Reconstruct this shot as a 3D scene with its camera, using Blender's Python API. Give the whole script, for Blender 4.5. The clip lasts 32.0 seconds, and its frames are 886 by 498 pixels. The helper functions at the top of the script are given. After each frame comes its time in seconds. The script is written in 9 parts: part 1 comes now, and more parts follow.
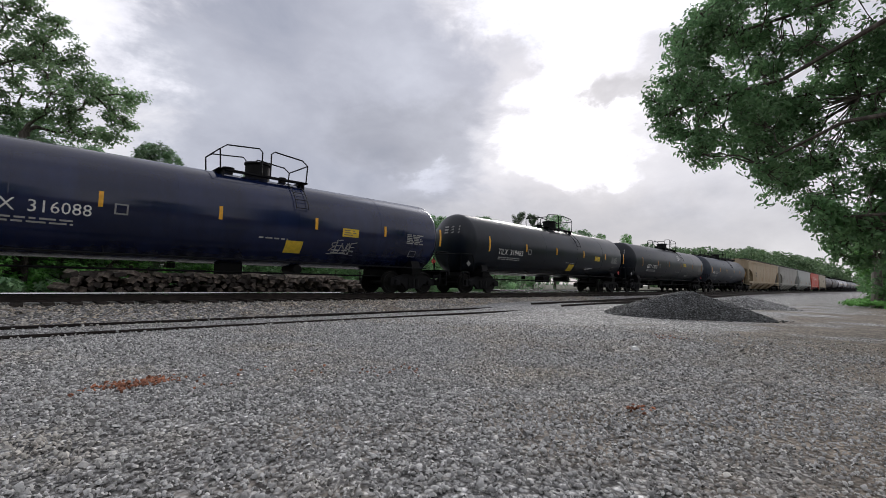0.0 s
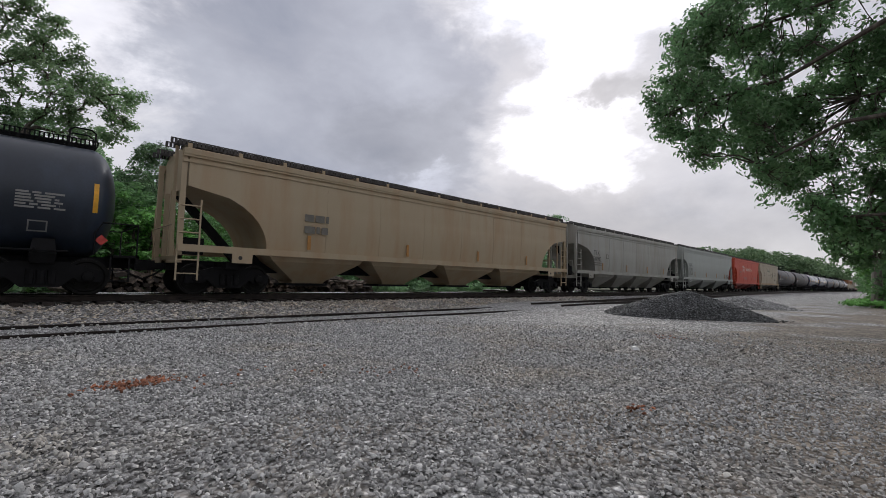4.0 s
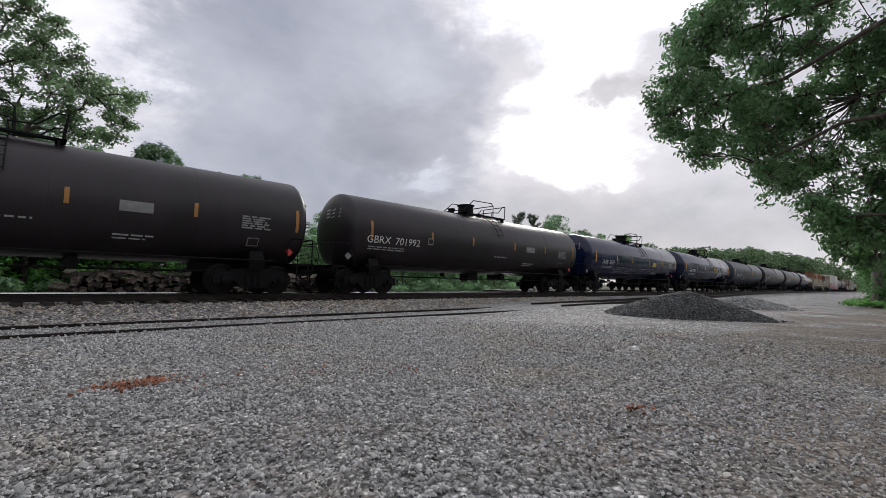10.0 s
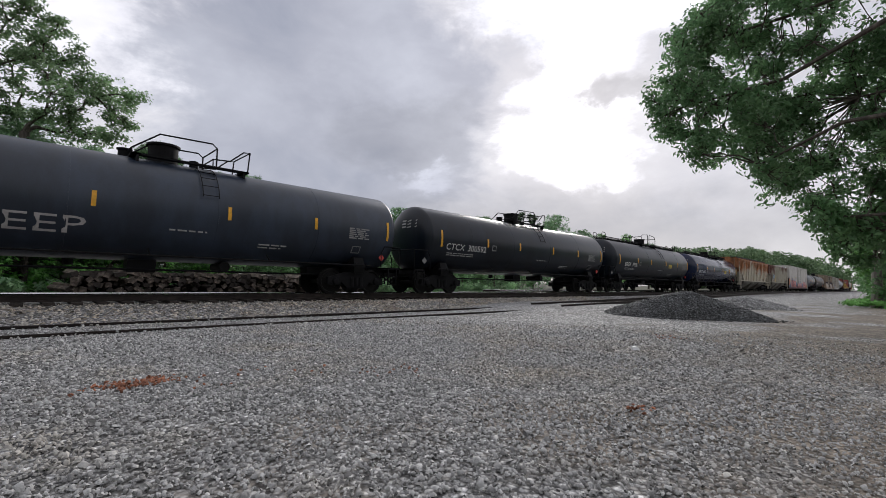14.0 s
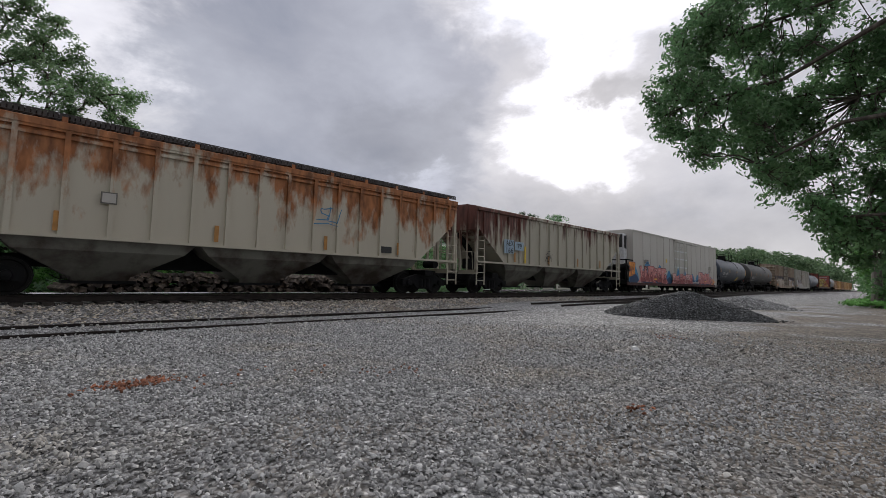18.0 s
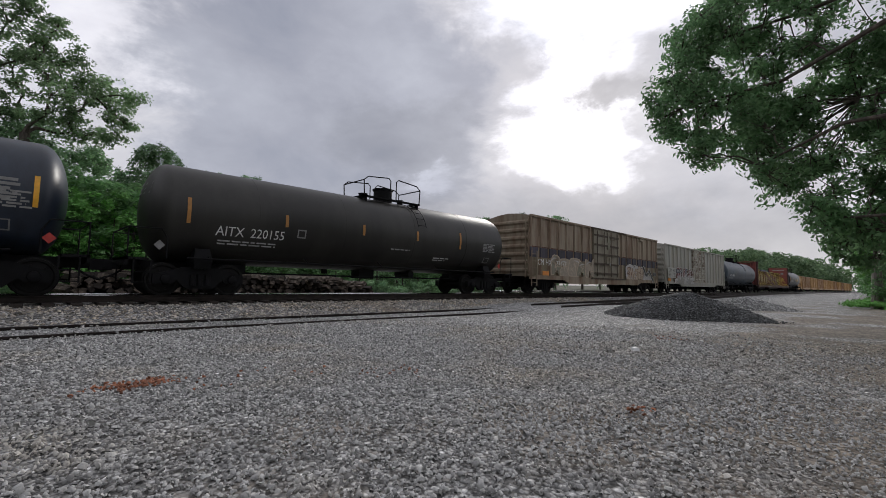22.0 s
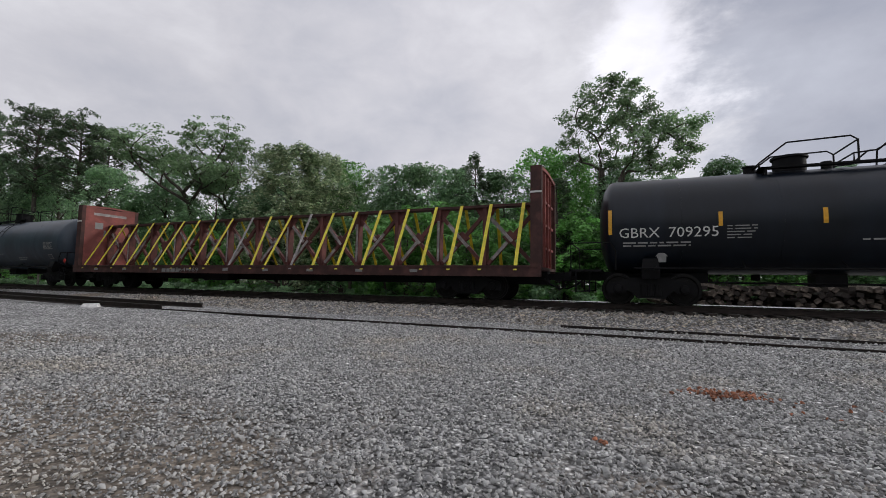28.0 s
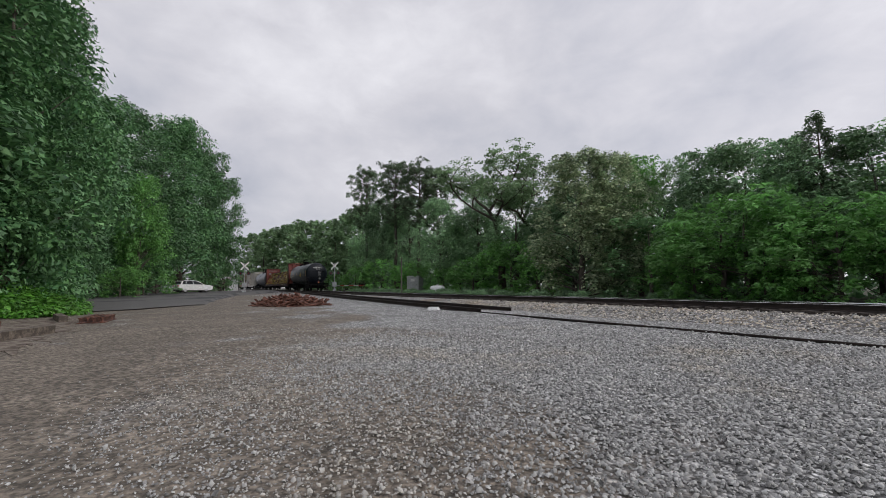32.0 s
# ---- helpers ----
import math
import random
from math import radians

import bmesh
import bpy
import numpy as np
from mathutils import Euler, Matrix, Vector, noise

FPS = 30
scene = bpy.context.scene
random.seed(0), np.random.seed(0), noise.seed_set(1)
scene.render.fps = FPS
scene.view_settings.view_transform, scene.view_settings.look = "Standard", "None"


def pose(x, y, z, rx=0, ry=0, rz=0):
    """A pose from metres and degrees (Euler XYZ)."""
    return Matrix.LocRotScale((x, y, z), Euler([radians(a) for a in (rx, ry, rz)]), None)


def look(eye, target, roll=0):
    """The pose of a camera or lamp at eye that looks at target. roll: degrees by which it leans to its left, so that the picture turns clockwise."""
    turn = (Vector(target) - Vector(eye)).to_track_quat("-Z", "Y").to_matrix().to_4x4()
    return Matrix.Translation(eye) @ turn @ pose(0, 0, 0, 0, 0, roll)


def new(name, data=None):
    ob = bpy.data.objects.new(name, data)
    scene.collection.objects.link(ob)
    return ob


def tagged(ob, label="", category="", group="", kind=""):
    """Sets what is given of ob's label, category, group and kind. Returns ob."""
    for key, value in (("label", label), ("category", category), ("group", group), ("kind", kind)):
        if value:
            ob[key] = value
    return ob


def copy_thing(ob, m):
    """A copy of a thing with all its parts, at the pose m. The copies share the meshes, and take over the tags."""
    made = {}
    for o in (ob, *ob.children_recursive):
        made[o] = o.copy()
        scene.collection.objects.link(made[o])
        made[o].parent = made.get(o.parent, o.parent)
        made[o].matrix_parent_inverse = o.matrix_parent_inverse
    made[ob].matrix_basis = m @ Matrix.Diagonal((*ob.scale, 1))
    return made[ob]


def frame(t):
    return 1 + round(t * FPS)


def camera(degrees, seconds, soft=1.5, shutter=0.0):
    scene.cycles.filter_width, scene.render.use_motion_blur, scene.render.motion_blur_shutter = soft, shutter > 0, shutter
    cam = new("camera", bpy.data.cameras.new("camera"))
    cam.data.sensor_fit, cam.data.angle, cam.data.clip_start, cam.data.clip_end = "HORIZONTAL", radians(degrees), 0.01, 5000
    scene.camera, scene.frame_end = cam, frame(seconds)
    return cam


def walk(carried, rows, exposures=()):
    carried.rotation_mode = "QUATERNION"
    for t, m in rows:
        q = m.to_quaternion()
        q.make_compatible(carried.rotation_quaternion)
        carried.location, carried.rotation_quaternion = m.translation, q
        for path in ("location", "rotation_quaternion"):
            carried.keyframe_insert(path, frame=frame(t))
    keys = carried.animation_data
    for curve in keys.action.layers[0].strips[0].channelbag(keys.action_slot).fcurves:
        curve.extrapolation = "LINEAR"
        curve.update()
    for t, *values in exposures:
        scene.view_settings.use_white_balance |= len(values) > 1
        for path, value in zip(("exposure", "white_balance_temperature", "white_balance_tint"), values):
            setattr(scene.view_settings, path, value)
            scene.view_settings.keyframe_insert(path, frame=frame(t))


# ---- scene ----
# World: z = 0 at the top of the main line's rails, x along the track, y across it, the camera at x = y = 0.
EYE_Z = 0.57
SPEED = 17.184          # train speed, metres a second, towards -x
TRACK_Y = 15.5          # centre of the main line
YARD_Z = -0.46          # gravel yard

cam = camera(90.6, 32.0, soft=0.65)


def aim(t, yaw, pitch, roll):
    return (t, pose(0, 0, EYE_Z, 90 + pitch, roll, yaw))


walk(cam, [
    aim(0.0, -43.936, 4.134, -1.278),
    aim(21.0, -43.936, 4.134, -1.278),
    aim(21.6, -43.936, 4.25, -1.278),
    aim(24.5, -43.936, 4.25, -1.278),
    aim(25.3, -43.3, 4.22, -1.35),
    aim(25.9, -39.6, 4.2, -1.7),
    aim(26.5, -26.741, 4.168, -2.118),
    aim(27.0, -5.873, 3.923, -1.56),
    aim(27.5, 5.397, 4.186, -1.402),
    aim(28.0, 22.836, 4.356, -0.971),
    aim(28.5, 40.885, 4.759, -0.688),
    aim(29.0, 52.24, 5.001, -1.074),
    aim(29.5, 59.235, 5.347, -0.994),
    aim(30.0, 60.09, 5.414, -0.214),
    aim(30.5, 60.299, 5.509, 0.145),
    aim(31.0, 59.891, 5.54, 0.393),
    aim(31.5, 59.986, 5.417, 0.378),
    aim(32.0, 60.13, 4.782, 0.441)],
    exposures=[(0.0, 0.16), (3.0, 0.16), (5.5, -0.25), (7.0, -0.22), (9.0, -0.08), (11.0, 0.2), (14.5, 0.12), (17.0, 0.22), (18.0, -0.08), (19.0, -0.2), (20.5, -0.2), (22.0, -0.1), (23.0, 0.05), (24.5, -0.2), (26.5, -0.15), (27.0, -0.18), (28.0, 0.06), (29.0, 0.06), (30.0, 0.16), (32.0, 0.16)])

# ---- light: an overcast sky with the sun behind thin cloud ----
SUN_DIR = Vector((math.sin(radians(60)) * math.cos(radians(24)), math.cos(radians(60)) * math.cos(radians(24)), math.sin(radians(24))))


def make_sky():
    w = bpy.data.worlds.new("sky")
    scene.world = w
    w.use_nodes = True
    nt = w.node_tree
    nt.nodes.clear()
    N, L = nt.nodes.new, nt.links.new

    def math_node(op, a, b=None, c=None, clamp=False):
        n = N("ShaderNodeMath")
        n.operation, n.use_clamp = op, clamp
        for i, v in enumerate((a, b, c)):
            if v is None:
                continue
            if isinstance(v, (int, float)):
                n.inputs[i].default_value = v
            else:
                L(v, n.inputs[i])
        return n.outputs[0]

    tc = N("ShaderNodeTexCoord")
    sep = N("ShaderNodeSeparateXYZ")
    L(tc.outputs["Generated"], sep.inputs[0])
    # cloud texture over the dome, drawn out a little along the horizon
    flat = N("ShaderNodeCombineXYZ")
    L(sep.outputs[0], flat.inputs[0])
    L(sep.outputs[1], flat.inputs[1])
    L(math_node("MULTIPLY", sep.outputs[2], 1.7), flat.inputs[2])

    def cloud(scale, detail, rough, seed, dist, channel=0):
        n = N("ShaderNodeTexNoise")
        n.noise_dimensions = "4D"
        L(flat.outputs[0], n.inputs["Vector"])
        n.inputs["W"].default_value = seed
        n.inputs["Scale"].default_value, n.inputs["Detail"].default_value = scale, detail
        n.inputs["Roughness"].default_value, n.inputs["Distortion"].default_value = rough, dist
        return n.outputs[channel]

    big = cloud(2.2, 4, 0.5, 3.1, 0.3)
    small = cloud(8.0, 10, 0.6, 1.7, 0.35)
    mixed = math_node("ADD", math_node("MULTIPLY", big, 0.7), math_node("MULTIPLY", small, 0.3))
    ragged = N("ShaderNodeSeparateColor")
    L(cloud(5.0, 8, 0.6, 7.3, 0.2, 1), ragged.inputs[0])
    # bearing to the right of square-on to the track, and elevation, in degrees, both broken up by the cloud's edges
    bearing = math_node("MULTIPLY", math_node("ARCTAN2", sep.outputs[0], sep.outputs[1]), 57.3)
    height = math_node("MULTIPLY", math_node("ARCSINE", sep.outputs[2]), 57.3)
    bearing = math_node("ADD", bearing, math_node("MULTIPLY", math_node("SUBTRACT", ragged.outputs[0], 0.5), 26.0))
    height = math_node("ADD", height, math_node("MULTIPLY", math_node("SUBTRACT", ragged.outputs[1], 0.5), 20.0))

    def bank_of(b, e, rb, re, lo, hi, turn=0.0):
        """A cloud form about a bearing and elevation, with half widths, turned anticlockwise by degrees."""
        u, v = math_node("SUBTRACT", bearing, b), math_node("SUBTRACT", height, e)
        c, s = math.cos(radians(turn)), math.sin(radians(turn))
        du = math_node("ADD", math_node("MULTIPLY", u, c / rb), math_node("MULTIPLY", v, s / rb))
        dv = math_node("ADD", math_node("MULTIPLY", v, c / re), math_node("MULTIPLY", u, -s / re))
        dist = math_node("SQRT", math_node("ADD", math_node("MULTIPLY", du, du), math_node("MULTIPLY", dv, dv)))
        r = N("ShaderNodeMapRange")
        r.interpolation_type = "SMOOTHSTEP"
        r.inputs[1].default_value, r.inputs[2].default_value = lo, hi
        r.inputs[3].default_value, r.inputs[4].default_value = 1.0, 0.0
        L(dist, r.inputs[0])
        return r.outputs[0]

    def total(*terms):
        out = math_node("MULTIPLY", terms[0][0], terms[0][1])
        for field, weight in terms[1:]:
            out = math_node("ADD", out, math_node("MULTIPLY", field, weight))
        return out

    main_bank = bank_of(28.5, 20.5, 22, 19, 0.78, 1.06)
    deep_bank = bank_of(38, 18.5, 13, 5.5, 0.3, 1.3, -8)
    shelf = bank_of(69, 22.0, 8.5, 3.0, 0.45, 1.2, -28)
    low = bank_of(62, 3, 40, 9, 0.5, 1.3)
    upper_glow = bank_of(60, 37, 14, 10.5, 0.62, 1.22)
    lower_glow = bank_of(60, 18.6, 8.2, 6.6, 0.5, 1.25)
    throat = bank_of(60.5, 26.5, 4.0, 5.0, 0.3, 1.3)
    gleam = bank_of(40, 13, 4.5, 1.8, 0.2, 1.2)
    rim = bank_of(1.0, 24, 8, 12, 0.4, 1.15)
    veil = bank_of(-85, 18, 60, 45, 0.3, 1.1)
    halo = bank_of(60, 26, 34, 30, 0.1, 1.2)
    ramp = N("ShaderNodeValToRGB")
    ramp.color_ramp.elements[0].position, ramp.color_ramp.elements[0].color = 0.34, (0.40, 0.41, 0.47, 1)
    ramp.color_ramp.elements[1].position, ramp.color_ramp.elements[1].color = 0.66, (0.69, 0.685, 0.725, 1)
    mid = ramp.color_ramp.elements.new(0.5)
    mid.color = (0.535, 0.53, 0.575, 1)
    L(mixed, ramp.inputs[0])
    shade = math_node("SUBTRACT", 1.0, total((main_bank, 0.30), (deep_bank, 0.14), (low, 0.20), (shelf, 0.24), (veil, 0.10)))
    open_sky = math_node("MULTIPLY", math_node("MAXIMUM", math_node("MAXIMUM", upper_glow, lower_glow), throat), math_node("SUBTRACT", 1.0, math_node("MULTIPLY", shelf, 0.85)))
    gain = math_node("ADD", shade, total((rim, 0.42), (gleam, 0.22), (halo, 0.06), (open_sky, 1.4)))
    scale_c = N("ShaderNodeVectorMath")
    scale_c.operation = "SCALE"
    L(ramp.outputs[0], scale_c.inputs[0])
    L(gain, scale_c.inputs["Scale"])
    tint = N("ShaderNodeMix")
    tint.data_type, tint.blend_type = "RGBA", "MULTIPLY"
    L(main_bank, tint.inputs[0])
    L(scale_c.outputs[0], tint.inputs[6])
    tint.inputs[7].default_value = (0.95, 0.99, 1.07, 1)
    # clear sky far above the cloud, seen through it only a little
    sky = N("ShaderNodeTexSky")
    sky.sky_type, sky.sun_disc = "NISHITA", False
    sky.sun_elevation, sky.sun_rotation = radians(24), radians(60)
    bg_sky, bg_cloud, mix, out = N("ShaderNodeBackground"), N("ShaderNodeBackground"), N("ShaderNodeMixShader"), N("ShaderNodeOutputWorld")
    L(sky.outputs[0], bg_sky.inputs[0])
    bg_sky.inputs[1].default_value = 0.06
    L(tint.outputs[2], bg_cloud.inputs[0])
    bg_cloud.inputs[1].default_value = 1.26
    mix.inputs[0].default_value = 0.93
    L(bg_sky.outputs[0], mix.inputs[1])
    L(bg_cloud.outputs[0], mix.inputs[2])
    L(mix.outputs[0], out.inputs[0])


make_sky()
sun_data = bpy.data.lights.new("sun", "SUN")
sun_data.energy, sun_data.angle, sun_data.color = 1.0, radians(14), (1.0, 0.95, 0.88)
sun = new("sun", sun_data)
sun.matrix_world = look(SUN_DIR * 100, (0, 0, 0))

# ---- materials ----


def mat(name, base, rough=0.6, metal=0.0, var=0.25, scale=3.0, fine=60.0, bump=0.15, stretch=(1, 1, 1), second=None,
        edges=(0.45, 0.65), spec=0.5, island=0.0, coord="Object"):
    """A painted or natural surface: colour varied at two scales, patches of a second colour, fine relief."""
    m = bpy.data.materials.new(name)
    m.use_nodes = True
    nt = m.node_tree
    N, L = nt.nodes.new, nt.links.new
    b = nt.nodes["Principled BSDF"]
    tc, mp = N("ShaderNodeTexCoord"), N("ShaderNodeMapping")
    mp.inputs["Scale"].default_value = stretch
    L(tc.outputs[coord], mp.inputs[0])
    n1, n2 = N("ShaderNodeTexNoise"), N("ShaderNodeTexNoise")
    n1.inputs["Scale"].default_value, n1.inputs["Detail"].default_value, n1.inputs["Roughness"].default_value = scale, 6, 0.6
    n2.inputs["Scale"].default_value, n2.inputs["Detail"].default_value = fine, 3
    L(mp.outputs[0], n1.inputs[0])
    L(tc.outputs[coord], n2.inputs[0])
    r = N("ShaderNodeValToRGB")
    r.color_ramp.elements[0].position, r.color_ramp.elements[1].position = edges
    lo, hi = [max(0.0, c * (1 - var)) for c in base], [min(1.0, c * (1 + var)) for c in base]
    r.color_ramp.elements[0].color = (*lo, 1)
    r.color_ramp.elements[1].color = (*(second or hi), 1)
    L(n1.outputs[0], r.inputs[0])
    mx = N("ShaderNodeMix")
    mx.data_type, mx.blend_type = "RGBA", "MULTIPLY"
    mx.inputs[0].default_value = 1.0
    L(r.outputs[0], mx.inputs[6])
    r2 = N("ShaderNodeMapRange")
    r2.inputs[3].default_value, r2.inputs[4].default_value = 1 - var * 0.8, 1 + var * 0.8
    L(n2.outputs[0], r2.inputs[0])
    last = r2.outputs[0]
    if island:
        geo, r3, mul = N("ShaderNodeNewGeometry"), N("ShaderNodeMapRange"), N("ShaderNodeMath")
        r3.inputs[3].default_value, r3.inputs[4].default_value = 1 - island, 1 + island
        L(geo.outputs["Random Per Island"], r3.inputs[0])
        mul.operation = "MULTIPLY"
        L(last, mul.inputs[0])
        L(r3.outputs[0], mul.inputs[1])
        last = mul.outputs[0]
    L(last, mx.inputs[7])
    L(mx.outputs[2], b.inputs["Base Color"])
    rr = N("ShaderNodeMapRange")
    rr.inputs[3].default_value, rr.inputs[4].default_value = max(0.03, rough - 0.1), min(1, rough + 0.1)
    L(n1.outputs[0], rr.inputs[0])
    L(rr.outputs[0], b.inputs["Roughness"])
    b.inputs["Metallic"].default_value = metal
    b.inputs["Specular IOR Level"].default_value = spec
    if bump:
        bp = N("ShaderNodeBump")
        bp.inputs["Strength"].default_value, bp.inputs["Distance"].default_value = bump, 0.02
        L(n2.outputs[0], bp.inputs["Height"])
        L(bp.outputs[0], b.inputs["Normal"])
    return m


def plain(name, base, rough=0.5, metal=0.0):
    return mat(name, base, rough, metal, var=0.12, scale=6, fine=90, bump=0.04)


def rust_mat(name, paint, rust, pitch, bias, lead=None, runs=(1.5, 1.0, 0.55)):
    """Pale paint with rust that starts under the roof edge and runs down, differing from panel to panel."""
    m = mat(name, paint, 0.65, var=0.1, scale=1.2, fine=50, bump=0.08, stretch=(1.5, 1.5, 0.4), second=[c * 0.86 for c in paint])
    nt = m.node_tree
    N, L = nt.nodes.new, nt.links.new
    b = nt.nodes["Principled BSDF"]
    under = b.inputs["Base Color"].links[0].from_socket
    tc, mp, n, sp = N("ShaderNodeTexCoord"), N("ShaderNodeMapping"), N("ShaderNodeTexNoise"), N("ShaderNodeSeparateXYZ")
    mp.inputs["Scale"].default_value = runs
    n.inputs["Scale"].default_value, n.inputs["Detail"].default_value, n.inputs["Roughness"].default_value = 1.5, 7, 0.62
    L(tc.outputs["Object"], mp.inputs[0])
    L(mp.outputs[0], n.inputs[0])
    L(tc.outputs["Object"], sp.inputs[0])

    def calc(op, p, q):
        k = N("ShaderNodeMath")
        k.operation = op
        for i, v in enumerate((p, q)):
            if v is None:
                continue
            if isinstance(v, float):
                k.inputs[i].default_value = v
            else:
                L(v, k.inputs[i])
        return k.outputs[0]

    panel = N("ShaderNodeTexWhiteNoise")
    panel.noise_dimensions = "1D"
    L(calc("FLOOR", calc("DIVIDE", sp.outputs[0], pitch), None), panel.inputs["W"])
    drop = calc("MULTIPLY", calc("SUBTRACT", sp.outputs[2], 3.0), 0.16)
    amount = calc("ADD", calc("ADD", n.outputs[0], drop), calc("MULTIPLY", calc("SUBTRACT", panel.outputs["Value"], 0.5), 0.16))
    if lead is not None:
        amount = calc("ADD", amount, calc("MINIMUM", calc("MAXIMUM", calc("MULTIPLY", calc("SUBTRACT", lead, sp.outputs[0]), 0.35), -0.04), 0.10))
    mr, mx, rc, n5 = N("ShaderNodeMapRange"), N("ShaderNodeMix"), N("ShaderNodeValToRGB"), N("ShaderNodeTexNoise")
    mr.inputs[1].default_value, mr.inputs[2].default_value = bias, bias + 0.16
    L(amount, mr.inputs[0])
    n5.inputs["Scale"].default_value, n5.inputs["Detail"].default_value = 3.5, 6
    L(mp.outputs[0], n5.inputs[0])
    rc.color_ramp.elements[0].position, rc.color_ramp.elements[1].position = 0.35, 0.68
    rc.color_ramp.elements[0].color, rc.color_ramp.elements[1].color = (*[c * 0.5 for c in rust], 1), (*[min(1, c * 1.3) for c in rust], 1)
    L(n5.outputs[0], rc.inputs[0])
    mx.data_type = "RGBA"
    L(mr.outputs[0], mx.inputs[0])
    L(under, mx.inputs[6])
    L(rc.outputs[0], mx.inputs[7])
    L(mx.outputs[2], b.inputs["Base Color"])
    return m


def gravel_mat(name, light, dark, dirt, size, dirt_edges, bump=1.0, gradient=None):
    """Crushed stone: cells of differing grey with dark joints, and patches of dirt."""
    m = bpy.data.materials.new(name)
    m.use_nodes = True
    nt = m.node_tree
    N, L = nt.nodes.new, nt.links.new
    b = nt.nodes["Principled BSDF"]
    geo = N("ShaderNodeNewGeometry")
    v1, v2 = N("ShaderNodeTexVoronoi"), N("ShaderNodeTexVoronoi")
    v1.inputs["Scale"].default_value, v2.inputs["Scale"].default_value = 1 / size, 1 / (size * 1.9)
    v1.inputs["Randomness"].default_value = 1.0
    warp = N("ShaderNodeTexNoise")
    warp.inputs["Scale"].default_value = 0.35
    warp.inputs["Detail"].default_value = 8
    warp.inputs["Roughness"].default_value = 0.62
    for n in (v1, v2, warp):
        L(geo.outputs["Position"], n.inputs["Vector"])
    sp = N("ShaderNodeSeparateColor")
    L(v1.outputs["Color"], sp.inputs[0])
    r = N("ShaderNodeValToRGB")
    r.color_ramp.elements[0].color, r.color_ramp.elements[1].color = (*dark, 1), (*light, 1)
    r.color_ramp.elements[0].position, r.color_ramp.elements[1].position = 0.05, 0.95
    L(sp.outputs[0], r.inputs[0])
    # joints darkened in the colour, as the shaded gaps between stones
    joint = N("ShaderNodeMapRange")
    joint.inputs[1].default_value, joint.inputs[2].default_value = 0.32, 0.66
    joint.inputs[3].default_value, joint.inputs[4].default_value = 1.0, 0.18
    L(v1.outputs["Distance"], joint.inputs[0])
    m1 = N("ShaderNodeMix")
    m1.data_type, m1.blend_type = "RGBA", "MULTIPLY"
    m1.inputs[0].default_value = 0.9
    L(r.outputs[0], m1.inputs[6])
    L(joint.outputs[0], m1.inputs[7])
    mask = N("ShaderNodeMapRange")
    mask.interpolation_type = "SMOOTHSTEP"
    mask.inputs[1].default_value, mask.inputs[2].default_value = dirt_edges
    src = warp.outputs[0]
    if gradient:
        # dirt gains on gravel away from the track
        s3, ab, add = N("ShaderNodeSeparateXYZ"), N("ShaderNodeMapRange"), N("ShaderNodeMath")
        L(geo.outputs["Position"], s3.inputs[0])
        ab.inputs[1].default_value, ab.inputs[2].default_value = gradient[0], gradient[1]
        ab.inputs[3].default_value, ab.inputs[4].default_value = 0.0, gradient[2]
        far, mul2, away = N("ShaderNodeMapRange"), N("ShaderNodeMath"), N("ShaderNodeMath")
        mul2.operation, away.operation = "MULTIPLY", "SUBTRACT"
        far.inputs[1].default_value, far.inputs[2].default_value, far.inputs[3].default_value, far.inputs[4].default_value = 0.0, -100.0, 0.0, 100.0
        L(s3.outputs[0], far.inputs[0])
        L(far.outputs[0], mul2.inputs[0])
        mul2.inputs[1].default_value = 0.12
        L(s3.outputs[1], away.inputs[0])
        L(mul2.outputs[0], away.inputs[1])
        L(away.outputs[0], ab.inputs[0])
        add.operation = "ADD"
        L(src, add.inputs[0])
        L(ab.outputs[0], add.inputs[1])
        src = add.outputs[0]
    L(src, mask.inputs[0])
    # clusters of darker and lighter stone; the dark noise imitates shade in the hollows
    m2 = N("ShaderNodeMix")
    m2.data_type = "RGBA"
    L(mask.outputs[0], m2.inputs[0])
    L(m1.outputs[2], m2.inputs[6])
    tone = m2.outputs[2]
    for sc, lo, hi, dk, br in ((17.0, 0.41, 0.58, 0.50, 1.22), (7.0, 0.40, 0.60, 0.74, 1.16), (1.3, 0.38, 0.62, 0.84, 1.12)):
        fl, fr, fm = N("ShaderNodeTexNoise"), N("ShaderNodeMapRange"), N("ShaderNodeMix")
        fl.inputs["Scale"].default_value, fl.inputs["Detail"].default_value = sc, 3
        L(geo.outputs["Position"], fl.inputs["Vector"])
        fr.inputs[1].default_value, fr.inputs[2].default_value = lo, hi
        fr.inputs[3].default_value, fr.inputs[4].default_value = dk, br
        L(fl.outputs[0], fr.inputs[0])
        fm.data_type, fm.blend_type = "RGBA", "MULTIPLY"
        fm.inputs[0].default_value = 1.0
        L(tone, fm.inputs[6])
        L(fr.outputs[0], fm.inputs[7])
        tone = fm.outputs[2]
    n4 = N("ShaderNodeTexNoise")
    n4.inputs["Scale"].default_value = 40
    L(geo.outputs["Position"], n4.inputs[0])
    r4 = N("ShaderNodeValToRGB")
    r4.color_ramp.elements[0].color = (*[c * 0.55 for c in dirt], 1)
    r4.color_ramp.elements[1].color = (*[min(1, c * 1.5) for c in dirt], 1)
    L(n4.outputs[0], r4.inputs[0])
    L(r4.outputs[0], m2.inputs[7])
    L(tone, b.inputs["Base Color"])
    b.inputs["Roughness"].default_value = 0.8
    bp = N("ShaderNodeBump")
    bp.inputs["Strength"].default_value, bp.inputs["Distance"].default_value = bump, size * 0.6
